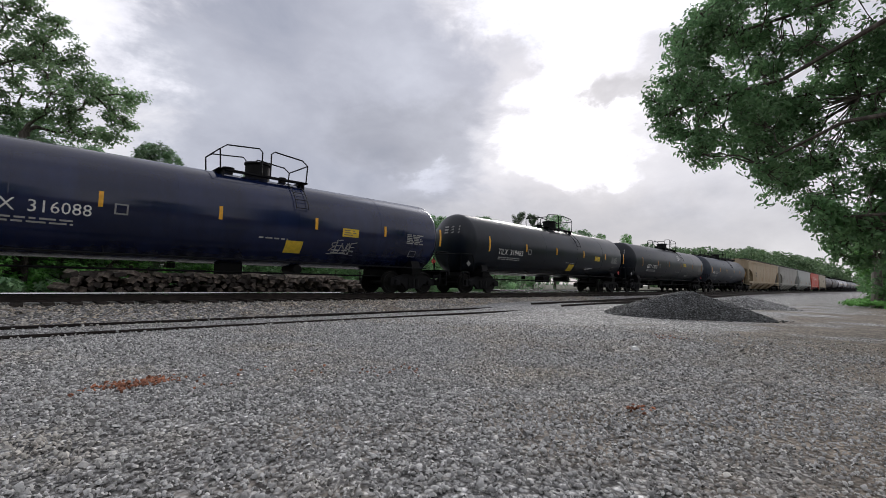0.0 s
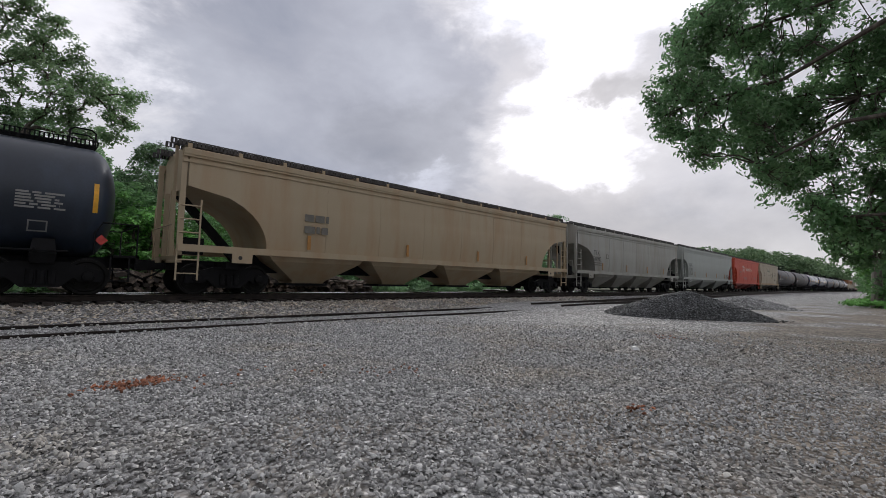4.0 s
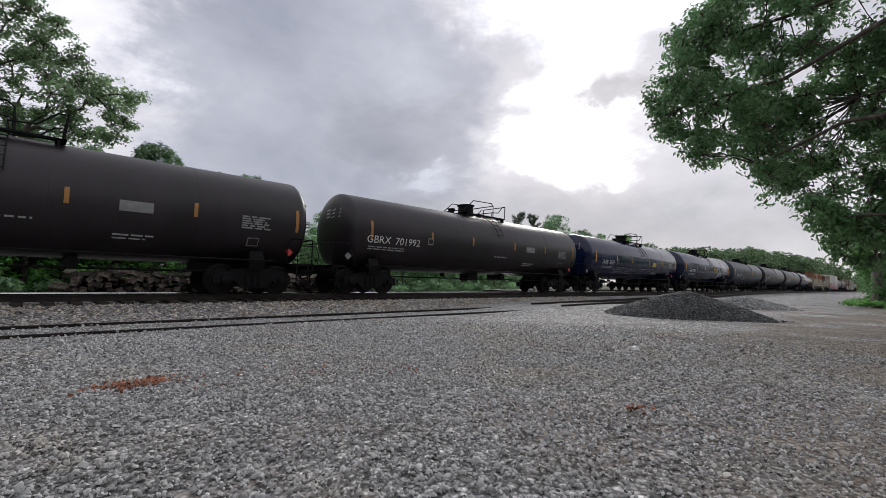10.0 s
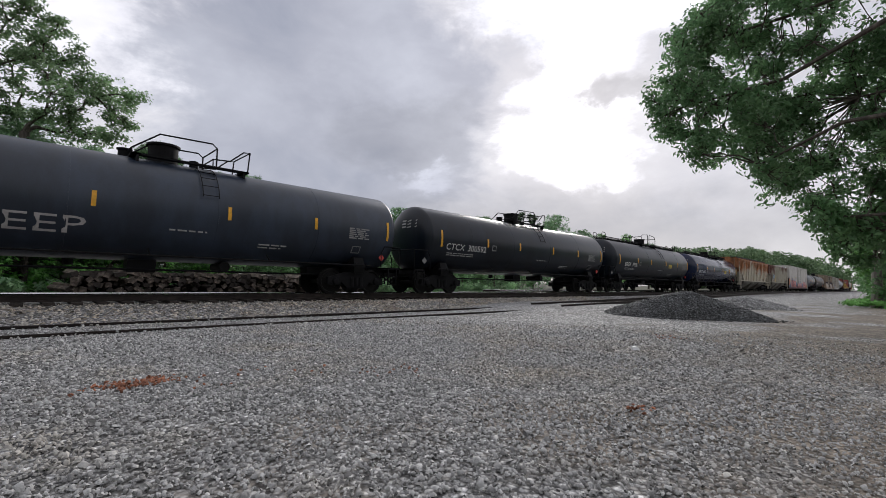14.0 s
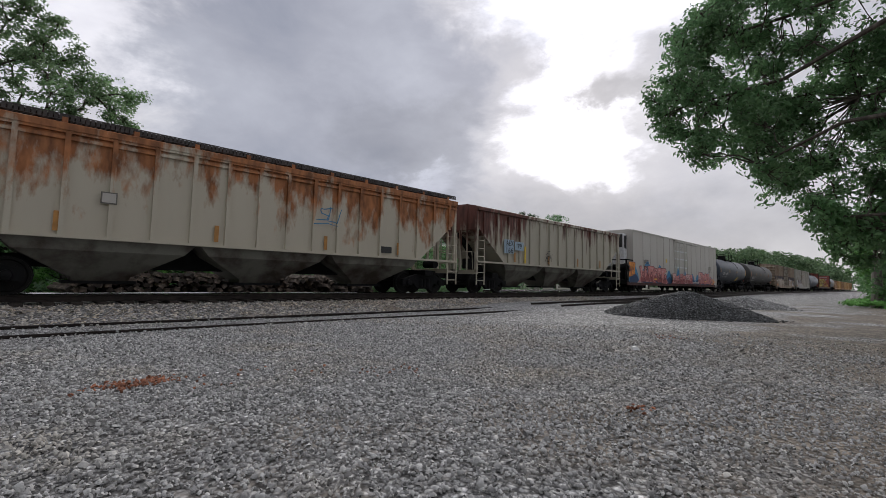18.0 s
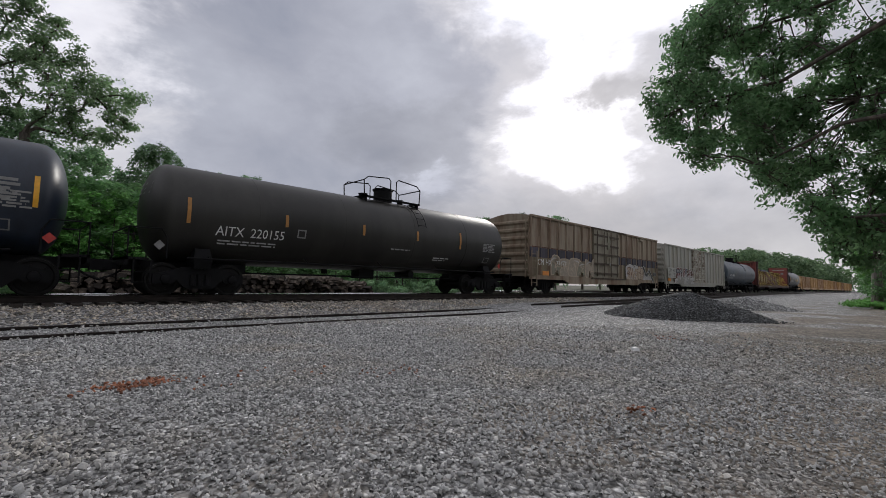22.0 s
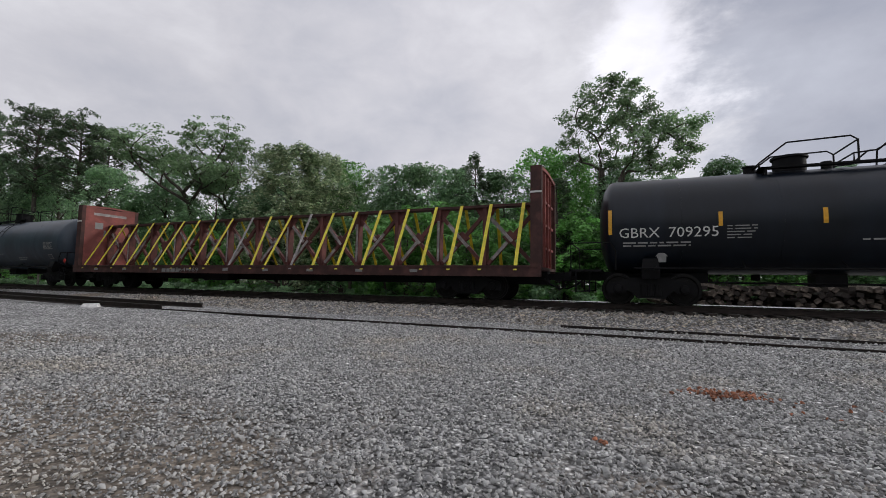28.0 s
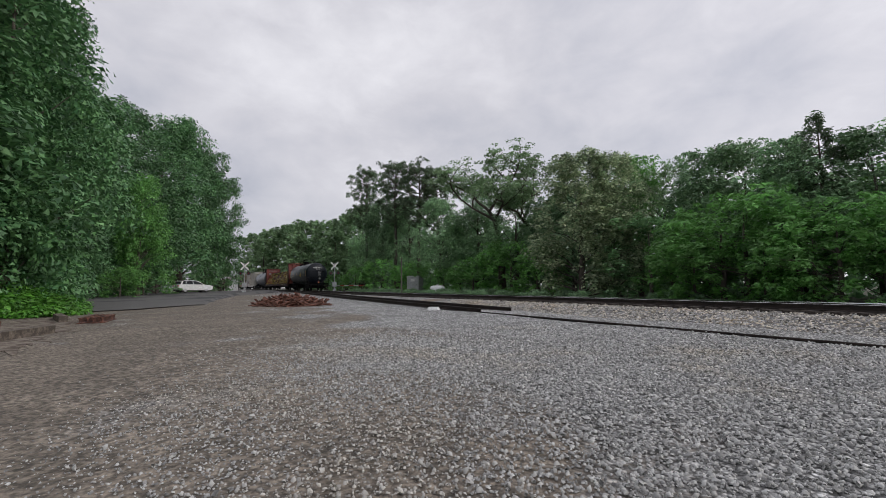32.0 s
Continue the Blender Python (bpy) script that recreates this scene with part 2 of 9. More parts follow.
    bp.invert = True
    hs = N("ShaderNodeMath")
    hs.operation = "MULTIPLY"
    L(v1.outputs["Distance"], hs.inputs[0])
    hs.inputs[1].default_value = 1.0
    L(hs.outputs[0], bp.inputs["Height"])
    L(bp.outputs[0], b.inputs["Normal"])
    return m


def leaf_mat(name, dark, light, trans=0.35, rough=0.45):
    m = bpy.data.materials.new(name)
    m.use_nodes = True
    nt = m.node_tree
    N, L = nt.nodes.new, nt.links.new
    b = nt.nodes["Principled BSDF"]
    geo, r, info = N("ShaderNodeNewGeometry"), N("ShaderNodeValToRGB"), N("ShaderNodeObjectInfo")
    r.color_ramp.elements[0].color, r.color_ramp.elements[1].color = (*dark, 1), (*light, 1)
    L(geo.outputs["Random Per Island"], r.inputs[0])
    hsv, mr = N("ShaderNodeHueSaturation"), N("ShaderNodeMapRange")
    mr.inputs[3].default_value, mr.inputs[4].default_value = 0.75, 1.25
    L(info.outputs["Random"], mr.inputs[0])
    # patchy tone in the leaf colour, imitating lit lobes and shaded gaps
    co, lobe_tone, span, mul = N("ShaderNodeTexCoord"), N("ShaderNodeTexNoise"), N("ShaderNodeMapRange"), N("ShaderNodeMath")
    lobe_tone.inputs["Scale"].default_value, lobe_tone.inputs["Detail"].default_value = 0.75, 3.0
    L(co.outputs["Object"], lobe_tone.inputs["Vector"])
    L(lobe_tone.outputs[0], span.inputs[0])
    span.inputs[1].default_value, span.inputs[2].default_value = 0.34, 0.68
    span.inputs[3].default_value, span.inputs[4].default_value = 0.62, 1.42
    mul.operation = "MULTIPLY"
    L(mr.outputs[0], mul.inputs[0])
    L(span.outputs[0], mul.inputs[1])
    L(mul.outputs[0], hsv.inputs["Value"])
    L(r.outputs[0], hsv.inputs["Color"])
    L(hsv.outputs[0], b.inputs["Base Color"])
    b.inputs["Roughness"].default_value = rough
    b.inputs["Specular IOR Level"].default_value = 0.5
    tr, mx = N("ShaderNodeBsdfTranslucent"), N("ShaderNodeMixShader")
    L(hsv.outputs[0], tr.inputs[0])
    mx.inputs[0].default_value = trans
    L(b.outputs[0], mx.inputs[1])
    L(tr.outputs[0], mx.inputs[2])
    L(mx.outputs[0], nt.nodes["Material Output"].inputs[0])
    return m


GRAVEL = gravel_mat("yard_gravel", (0.95, 0.945, 0.93), (0.23, 0.23, 0.225), (0.225, 0.19, 0.152), 0.042, (0.60, 0.76), gradient=(6.2, -1.5, 0.33))
BALLAST = gravel_mat("ballast_stone", (0.80, 0.78, 0.755), (0.19, 0.185, 0.18), (0.24, 0.19, 0.14), 0.06, (0.52, 0.70))
PILE_DARK = gravel_mat("dark_crushed_stone", (0.215, 0.223, 0.23), (0.095, 0.098, 0.10), (0.16, 0.15, 0.135), 0.05, (0.66, 0.8))
PILE_GREY = gravel_mat("grey_crushed_stone", (0.74, 0.74, 0.73), (0.34, 0.34, 0.33), (0.34, 0.31, 0.27), 0.06, (0.66, 0.8))
STONE = mat("loose_stone", (0.47, 0.468, 0.46), 0.8, var=0.15, scale=0.5, fine=90, bump=0.15, island=0.5, second=(0.43, 0.39, 0.33), edges=(0.5, 0.72))
SHOULDER_STONE = mat("brownish_ballast_stone", (0.54, 0.51, 0.46), 0.85, var=0.25, scale=0.7, fine=90, bump=0.2, island=0.7, second=(0.41, 0.35, 0.27), edges=(0.42, 0.66))
ASPHALT = mat("asphalt", (0.17, 0.165, 0.16), 0.85, var=0.25, scale=0.18, fine=60, bump=0.4, second=(0.06, 0.06, 0.063), edges=(0.52, 0.56))
RAIL_RUST = mat("rusty_rail_steel", (0.034, 0.025, 0.021), 0.75, 0.3, var=0.35, scale=4, fine=80)
RAIL_HEAD = mat("polished_rail_head", (0.78, 0.78, 0.78), 0.22, 1.0, var=0.1, scale=3, fine=50, bump=0.02)
TIE = mat("creosoted_tie", (0.045, 0.036, 0.03), 0.85, var=0.4, scale=5, fine=40, bump=0.5, stretch=(6, 0.6, 6))
TIE_END = mat("weathered_tie_end", (0.16, 0.13, 0.105), 0.85, var=0.5, scale=5, fine=40, bump=0.5)
BARK = mat("bark", (0.10, 0.085, 0.07), 0.9, var=0.4, scale=4, fine=30, bump=0.8, stretch=(3, 3, 0.6))
BARK_PALE = mat("pale_bark", (0.23, 0.21, 0.18), 0.9, var=0.35, scale=4, fine=30, bump=0.8, stretch=(3, 3, 0.6))
# pale tone also carries the haze over the open-crowned trees
LEAF_HAZE = leaf_mat("hazy_grey_green_leaf", (0.15, 0.25, 0.125), (0.29, 0.41, 0.22), 0.6, 0.6)
LEAF_NEAR = leaf_mat("near_oak_leaf", (0.135, 0.28, 0.125), (0.28, 0.48, 0.23), 0.62, 0.42)
LEAF_SHRUB = leaf_mat("shrub_leaf", (0.11, 0.24, 0.1), (0.24, 0.43, 0.18), 0.4, 0.55)
LEAF_OAK = leaf_mat("oak_leaf", (0.155, 0.285, 0.15), (0.32, 0.5, 0.255), 0.4, 0.5)
LEAF_DARK = leaf_mat("dark_leaf", (0.135, 0.25, 0.135), (0.28, 0.44, 0.23), 0.4, 0.5)
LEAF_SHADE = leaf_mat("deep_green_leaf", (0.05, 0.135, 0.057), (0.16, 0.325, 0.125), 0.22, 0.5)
LEAF_BRIGHT = leaf_mat("bright_leaf", (0.13, 0.33, 0.08), (0.25, 0.52, 0.15), 0.4, 0.55)
LEAF_PALE = leaf_mat("pale_leaf", (0.14, 0.24, 0.12), (0.52, 0.58, 0.37), 0.4, 0.5)
# distance haze is put into this duller leaf colour
LEAF_FAR = leaf_mat("distant_hazed_leaf", (0.13, 0.225, 0.115), (0.24, 0.36, 0.18), 0.4, 0.6)
NEEDLE = leaf_mat("pine_needle", (0.05, 0.095, 0.05), (0.125, 0.18, 0.09), 0.35)
WEED = leaf_mat("weed_leaf", (0.06, 0.20, 0.025), (0.16, 0.38, 0.06), 0.35)
FOREST_FLOOR = mat("forest_floor", (0.055, 0.06, 0.03), 0.95, var=0.5, scale=0.8, fine=12, bump=0.6)

# blue of the reflected sky is put into this base colour
TANK_GLOSS = mat("gloss_black_blue_sheen_paint", (0.007, 0.013, 0.048), 0.15, var=0.25, scale=0.9, fine=30, bump=0.02, stretch=(1, 1, 0.3))
TANK_SATIN = mat("satin_black_paint", (0.006, 0.010, 0.017), 0.32, var=0.3, scale=0.9, fine=30, bump=0.03, stretch=(1, 1, 0.3))
TANK_SATIN.node_tree.nodes["Principled BSDF"].inputs["Specular IOR Level"].default_value = 0.36
# faded black, lightened for the bluish reflections of sky and ground
TANK_GREY = mat("faded_black_paint", (0.021, 0.031, 0.050), 0.38, var=0.3, scale=0.9, fine=30, bump=0.03, stretch=(1, 1, 0.3))
TANK_BLUE = mat("faded_blue_black_paint", (0.042, 0.060, 0.082), 0.38, var=0.3, scale=0.9, fine=30, bump=0.03, stretch=(1, 1, 0.3))
TANK_BROWN = mat("brownish_black_paint", (0.016, 0.0110, 0.014), 0.42, var=0.35, scale=0.8, fine=30, bump=0.03, stretch=(1, 1, 0.25))
TANK_OLIVE = mat("dusty_black_paint", (0.020, 0.019, 0.016), 0.45, var=0.35, scale=0.8, fine=30, bump=0.03, stretch=(1, 1, 0.25))
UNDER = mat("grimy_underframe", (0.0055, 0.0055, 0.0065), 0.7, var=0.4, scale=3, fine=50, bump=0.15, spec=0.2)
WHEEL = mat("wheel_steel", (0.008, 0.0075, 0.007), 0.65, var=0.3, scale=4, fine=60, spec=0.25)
HOP_TAN = mat("weathered_tan_paint", (0.45, 0.36, 0.24), 0.6, var=0.1, scale=1.0, fine=50, bump=0.05, stretch=(1.6, 1.6, 0.22), second=(0.37, 0.25, 0.145), edges=(0.45, 0.75))
HOP_GREY = mat("weathered_grey_paint", (0.38, 0.375, 0.345), 0.55, var=0.1, scale=1.0, fine=50, bump=0.05, stretch=(1.6, 1.6, 0.2), second=(0.28, 0.265, 0.22), edges=(0.42, 0.72))
HOP_LIGHT = mat("light_grey_paint", (0.385, 0.41, 0.39), 0.5, var=0.08, scale=1.0, fine=50, bump=0.04, stretch=(1.6, 1.6, 0.2), second=(0.345, 0.355, 0.325), edges=(0.42, 0.75))
HOP_RED = mat("orange_red_paint", (0.58, 0.074, 0.034), 0.5, var=0.08, scale=1.2, fine=50, bump=0.04, stretch=(1.6, 1.6, 0.2), second=(0.52, 0.070, 0.032), edges=(0.45, 0.8))
HOP_CREAM = mat("cream_tan_paint", (0.44, 0.38, 0.28), 0.55, var=0.08, scale=1.0, fine=50, bump=0.04, stretch=(1.6, 1.6, 0.2), second=(0.37, 0.31, 0.22), edges=(0.45, 0.75))
HOP_RUST = rust_mat("pale_paint_with_rust_runs", (0.56, 0.515, 0.41), (0.35, 0.135, 0.048), 1.05, 0.44)
SILL_RUST = mat("rust_tinged_cream_paint", (0.47, 0.34, 0.21), 0.6, var=0.15, scale=1.2, fine=50, bump=0.05, stretch=(1, 1, 1), second=(0.38, 0.20, 0.09), edges=(0.4, 0.75))
# stained chute paint, darkened for the shade under the car's sill
CHUTE_SHADE_STAIN = mat("stained_shaded_chute_paint", (0.24, 0.235, 0.20), 0.7, var=0.2, scale=0.7, fine=40, bump=0.08, second=(0.055, 0.04, 0.03), edges=(0.46, 0.62))
HOP_RUST2 = rust_mat("pale_paint_with_brown_stains", (0.46, 0.43, 0.345), (0.12, 0.042, 0.03), 1.05, 0.535, -3.6, (3.0, 1.0, 0.35))
GRATING = mat("weathered_grating", (0.075, 0.07, 0.068), 0.75, 0.2, var=0.3, scale=4, fine=60)
RUST_DARK = mat("dark_rust", (0.13, 0.055, 0.035), 0.85, var=0.4, scale=2, fine=50, bump=0.2)
REEF_WHITE = mat("dirty_white_paint", (0.50, 0.48, 0.44), 0.5, var=0.06, scale=0.8, fine=50, bump=0.03, stretch=(1.2, 1.2, 0.2), second=(0.42, 0.39, 0.35), edges=(0.45, 0.8))
SEAM_GRIME = plain("grimy_seam", (0.27, 0.235, 0.20), 0.7)
REEF_UNIT = plain("white_unit_paint", (0.62, 0.63, 0.64), 0.4)
BOX_TAN = mat("grimy_tan_paint", (0.37, 0.305, 0.225), 0.65, var=0.2, scale=1.1, fine=50, bump=0.08, stretch=(1.5, 1.5, 0.3), second=(0.17, 0.105, 0.065), edges=(0.40, 0.66))
BOX_DOOR = mat("stained_olive_grey_paint", (0.31, 0.285, 0.22), 0.7, var=0.2, scale=1.3, fine=40, bump=0.1, stretch=(1.2, 1.2, 0.5), second=(0.15, 0.115, 0.08), edges=(0.43, 0.66))
BAR_RUST = mat("rust_brown_bar_paint", (0.105, 0.078, 0.056), 0.75, var=0.3, scale=3, fine=50, second=(0.25, 0.22, 0.17), edges=(0.55, 0.75))
PANEL_GRIME = mat("rusty_panel_grime", (0.20, 0.13, 0.085), 0.8, var=0.35, scale=2.5, fine=40, stretch=(1.5, 1.5, 0.3), second=(0.29, 0.22, 0.155), edges=(0.45, 0.65))
STENCIL_PANEL = plain("dull_white_stencil_panel", (0.445, 0.44, 0.405), 0.6)
BOX_OLIVE = mat("grimy_olive_paint", (0.25, 0.215, 0.14), 0.65, var=0.15, scale=0.9, fine=50, bump=0.08, stretch=(1.5, 1.5, 0.2), second=(0.15, 0.11, 0.07), edges=(0.42, 0.72))
BOX_SAGE = mat("worn_sage_paint", (0.30, 0.285, 0.22), 0.65, var=0.2, scale=1.5, fine=50, second=(0.17, 0.12, 0.08), edges=(0.45, 0.68))
BOX_BAND = mat("faded_dark_blue_paint", (0.055, 0.05, 0.07), 0.6, var=0.3, scale=1.0, fine=50, stretch=(1.5, 1.5, 0.2))
BOX_GREY = mat("pale_grey_paint", (0.42, 0.415, 0.375), 0.6, var=0.2, scale=0.9, fine=50, bump=0.06, stretch=(1.5, 1.5, 0.2), second=(0.29, 0.265, 0.21), edges=(0.42, 0.70))
BOX_WORN = mat("peeling_paint", (0.45, 0.425, 0.36), 0.75, var=0.2, scale=2.2, fine=40, bump=0.2, stretch=(1, 1, 1.6), second=(0.13, 0.09, 0.065), edges=(0.48, 0.60))
DOOR_BAR = mat("worn_pale_bar_paint", (0.52, 0.50, 0.44), 0.65, var=0.2, scale=3, fine=50, second=(0.27, 0.21, 0.15), edges=(0.45, 0.65))
CB_MID = mat("weathered_oxide_steel", (0.13, 0.043, 0.037), 0.7, var=0.3, scale=2, fine=50, bump=0.1)
CB_RED = mat("oxide_red_paint", (0.26, 0.070, 0.058), 0.65, var=0.25, scale=1.5, fine=50, bump=0.08)
CB_DARK = mat("dark_oxide_steel", (0.075, 0.03, 0.026), 0.75, var=0.35, scale=2, fine=50, bump=0.1)
CB_WORN = mat("worn_pale_steel", (0.36, 0.33, 0.32), 0.6, var=0.3, scale=4, fine=60)
YELLOW = plain("yellow_strap", (0.80, 0.68, 0.05), 0.5)
REFLECT = plain("yellow_reflector", (0.80, 0.40, 0.03), 0.35)
REFLECT_DIM = plain("dull_reflector", (0.42, 0.20, 0.05), 0.5)
PANEL_YEL = plain("yellow_panel", (0.72, 0.50, 0.04), 0.5)
WHITE = plain("white_lettering", (0.72, 0.72, 0.70), 0.6)
DIMWHITE = plain("worn_white_lettering", (0.26, 0.26, 0.255), 0.7)
BLACK = plain("black_lettering", (0.03, 0.03, 0.03), 0.6)
DIMBLACK = plain("worn_black_lettering", (0.16, 0.15, 0.13), 0.7)
OLIVE = plain("olive_lettering", (0.20, 0.21, 0.17), 0.7)
RED = plain("red_sign", (0.55, 0.05, 0.04), 0.5)
LENS_DARK = plain("unlit_red_lens", (0.10, 0.012, 0.012), 0.25)
PINK = plain("pink_spray_paint", (0.62, 0.25, 0.24), 0.6)
ROSE = plain("dark_rose_spray_paint", (0.30, 0.07, 0.075), 0.6)
DEEP_ROSE = plain("deep_rose_spray_paint", (0.13, 0.022, 0.03), 0.6)
DEEP_BLUE = plain("deep_blue_spray_paint", (0.015, 0.05, 0.13), 0.6)
BLUE = plain("blue_spray_paint", (0.05, 0.22, 0.42), 0.6)
ORANGE = plain("orange_spray_paint", (0.70, 0.26, 0.05), 0.6)
SILVER = plain("silver_spray_paint", (0.45, 0.43, 0.42), 0.55)
SILVER_TAN = plain("dull_silver_spray_paint", (0.34, 0.29, 0.23), 0.6)
CREAM_SPRAY = plain("cream_spray_paint", (0.45, 0.36, 0.27), 0.6)
MAROON = plain("maroon_spray_paint", (0.16, 0.05, 0.055), 0.6)
SKYBLUE = plain("light_blue_patch", (0.34, 0.45, 0.55), 0.6)
GALV = mat("galvanised_steel", (0.45, 0.46, 0.47), 0.45, 0.6, var=0.15, scale=5, fine=60)
CAR_WHITE = plain("white_car_paint", (0.78, 0.78, 0.78), 0.25)
GLASS = plain("tinted_glass", (0.02, 0.022, 0.025), 0.08)
RUBBER = plain("tyre_rubber", (0.02, 0.02, 0.02), 0.8)
SCRAP = mat("rusty_scrap_steel", (0.15, 0.065, 0.045), 0.85, var=0.5, scale=3, fine=50, bump=0.3, island=0.45)
RED_STONE = mat("rust_red_stone", (0.36, 0.15, 0.085), 0.9, var=0.3, scale=6, fine=60, bump=0.3, island=0.35)
RUSTY_SOIL = mat("rusty_soil", (0.17, 0.12, 0.092), 0.95, var=0.5, scale=4, fine=30, second=(0.25, 0.215, 0.175), bump=0.5, edges=(0.42, 0.58))

# ---- mesh building ----


class MB:
    """Gathers faces for one mesh."""

    def __init__(self):
        self.v, self.f = [], []

    def face(self, pts):
        n = len(self.v)
        self.v += [tuple(p) for p in pts]
        self.f.append(tuple(range(n, n + len(pts))))
        return self

    def rings(self, rings, caps=True, closed=True):
        n0, k = len(self.v), len(rings[0])
        for r in rings:
            self.v += [tuple(p) for p in r]
        for i in range(len(rings) - 1):
            a, b = n0 + i * k, n0 + (i + 1) * k
            for j in range(k if closed else k - 1):
                j2 = (j + 1) % k
                self.f.append((a + j, a + j2, b + j2, b + j))
        if caps:
            self.f.append(tuple(n0 + j for j in reversed(range(k))))
            e = n0 + (len(rings) - 1) * k
            self.f.append(tuple(e + j for j in range(k)))
        return self

    def box(self, x0, x1, y0, y1, z0, z1):
        return self.rings([[(x0, y0, z), (x1, y0, z), (x1, y1, z), (x0, y1, z)] for z in (z0, z1)])

    def loft(self, levels):
        """Levels of (z, x0, x1, half width) from the bottom up."""
        return self.rings([[(x0, -w, z), (x1, -w, z), (x1, w, z), (x0, w, z)] for z, x0, x1, w in levels])

    def tube(self, pts, r, n=6, caps=True):
        pts = [Vector(p) for p in pts]
        rings, side = [], None
        for i, p in enumerate(pts):
            d = (pts[min(i + 1, len(pts) - 1)] - pts[max(i - 1, 0)]).normalized()
            if side is None:
                side = d.orthogonal().normalized()
            side = (side - d * side.dot(d)).normalized()
            up = d.cross(side)
            rr = r[i] if isinstance(r, (list, tuple)) else r
            rings.append([p + (side * math.cos(2 * math.pi * k / n) + up * math.sin(2 * math.pi * k / n)) * rr for k in range(n)])
        return self.rings(rings, caps)

    def beam(self, p, q, w, h):
        """A flat bar from p to q, w wide across and h thick along y."""
        p, q = Vector(p), Vector(q)
        d = (q - p).normalized()
        b = Vector((0, 1, 0))
        a = d.cross(b).normalized() * w / 2
        b = b * h / 2
        return self.rings([[e + a + b, e - a + b, e - a - b, e + a - b] for e in (p, q)])

    def prism_x(self, prof, x0, x1):
        return self.rings([[(x, y, z) for y, z in prof] for x in (x0, x1)])

    def prism_y(self, prof, y0, y1):
        return self.rings([[(x, y, z) for x, z in prof] for y in (y1, y0)])

    def lathe_x(self, prof, cy, cz, n=32, caps=True):
        """prof: (x, radius) from one end to the other, about an axis along x."""
        return self.rings([[(x, cy + r * math.cos(2 * math.pi * k / n), cz + r * math.sin(2 * math.pi * k / n)) for k in range(n)] for x, r in prof], caps)

    def lathe_y(self, prof, cx, cz, n=24):
        return self.rings([[(cx + r * math.cos(2 * math.pi * k / n), y, cz + r * math.sin(2 * math.pi * k / n)) for k in range(n)] for y, r in prof])

    def lathe_z(self, prof, cx, cy, n=16):
        return self.rings([[(cx + r * math.cos(2 * math.pi * k / n), cy + r * math.sin(2 * math.pi * k / n), z) for k in range(n)] for z, r in prof])

    def mesh(self, name, material, smooth=0):
        me = bpy.data.meshes.new(name)
        me.from_pydata(self.v, [], self.f)
        me.materials.append(material)
        if smooth:
            me.polygons.foreach_set("use_smooth", [True] * len(me.polygons))
            me.set_sharp_from_angle(angle=radians(smooth))
        me.update()
        return me


def link(name, me, parent=None, label="", m=None):
    ob = new(name, me)
    if parent:
        ob.parent = parent
    if label:
        ob["label"] = label
    if m is not None:
        ob.matrix_basis = m
    return ob


def part(name, mb, material, parent, label="", smooth=0):
    """ONE mesh object under a thing or a part."""
    return link(name, mb.mesh(name, material, smooth), parent, label)


def thing(name, label, category, group="", m=None):
    ob = new(name)
    tagged(ob, label, category, group)
    if m is not None:
        ob.matrix_basis = m
    return ob


def structure(name, mb, material, label, smooth=0):
    ob = part(name, mb, material, None, label, smooth)
    ob["kind"] = "structure"
    return ob


def stuff(name, me, label, category):
    ob = link(name, me, None, label)
    ob["kind"], ob["category"] = "stuff", category
    return ob


_words = {}


def word_mesh(text, size):
    """Flat lettering: vertices in x (along) and z (up), and its faces."""
    if (text, size) not in _words:
        cu = bpy.data.curves.new("lettering", "FONT")
        cu.body, cu.size, cu.resolution_u = text, size, 2
        ob = bpy.data.objects.new("lettering", cu)
        scene.collection.objects.link(ob)
        me = ob.to_mesh()
        _words[text, size] = ([(v.co.x, v.co.y) for v in me.vertices], [tuple(p.vertices) for p in me.polygons])
        ob.to_mesh_clear()
        bpy.data.objects.remove(ob)
        bpy.data.curves.remove(cu)
    return _words[text, size]


def shell_y(z, r, zc, off=0.012):
    d = max(-0.999, min(0.999, (z - zc) / r))
    return -r * math.sqrt(1 - d * d) - off


def lettering(parent, text, size, x, z, material, shell=None, y=-1.6, squeeze=1.0, name="lettering"):
    """Words on a car's near side, on a flat wall at y or on a tank shell (radius, centre height)."""
    vs, fs = word_mesh(text, size)
    mb = MB()
    for u, w in vs:
        zz = z + w
        mb.v.append((x + u * squeeze, shell_y(zz, *shell) if shell else y, zz))
    mb.f = list(fs)
    return part(name, mb, material, parent)


def words(parent, text, x0, x1, z, high, material, shell=None, y=-1.6):
    """Words from x0 to x1, centred at height z, with capitals that high."""
    size = high / 0.69
    wide = []
    for w in text.split():
        us = [u for u, _ in word_mesh(w, size)[0]]
        wide.append((w, min(us), max(us)))
    gap = size * 0.55
    k = (x1 - x0) / (sum(b - a for _, a, b in wide) + gap * (len(wide) - 1))
    for w, a, b in wide:
        lettering(parent, w, size, x0 - a * k, z - high / 2, material, shell, y, k)
        x0 += (b - a + gap) * k


def patch(parent, name, x0, x1, z0, z1, material, shell=None, y=-1.6, label=""):
    """A thin painted or applied panel on a car's near side."""
    mb = MB()
    k = 5 if shell else 2
    outer, inner = [], []
    for i in range(k):
        z = z0 + (z1 - z0) * i / (k - 1)
        yy = shell_y(z, *shell) if shell else y
        outer.append((yy, z))
        inner.append((yy + 0.012, z))
    prof = outer + inner[::-1]
    mb.rings([[(x, yy, z) for yy, z in prof] for x in (x0, x1)])
    return part(name, mb, material, parent, label)


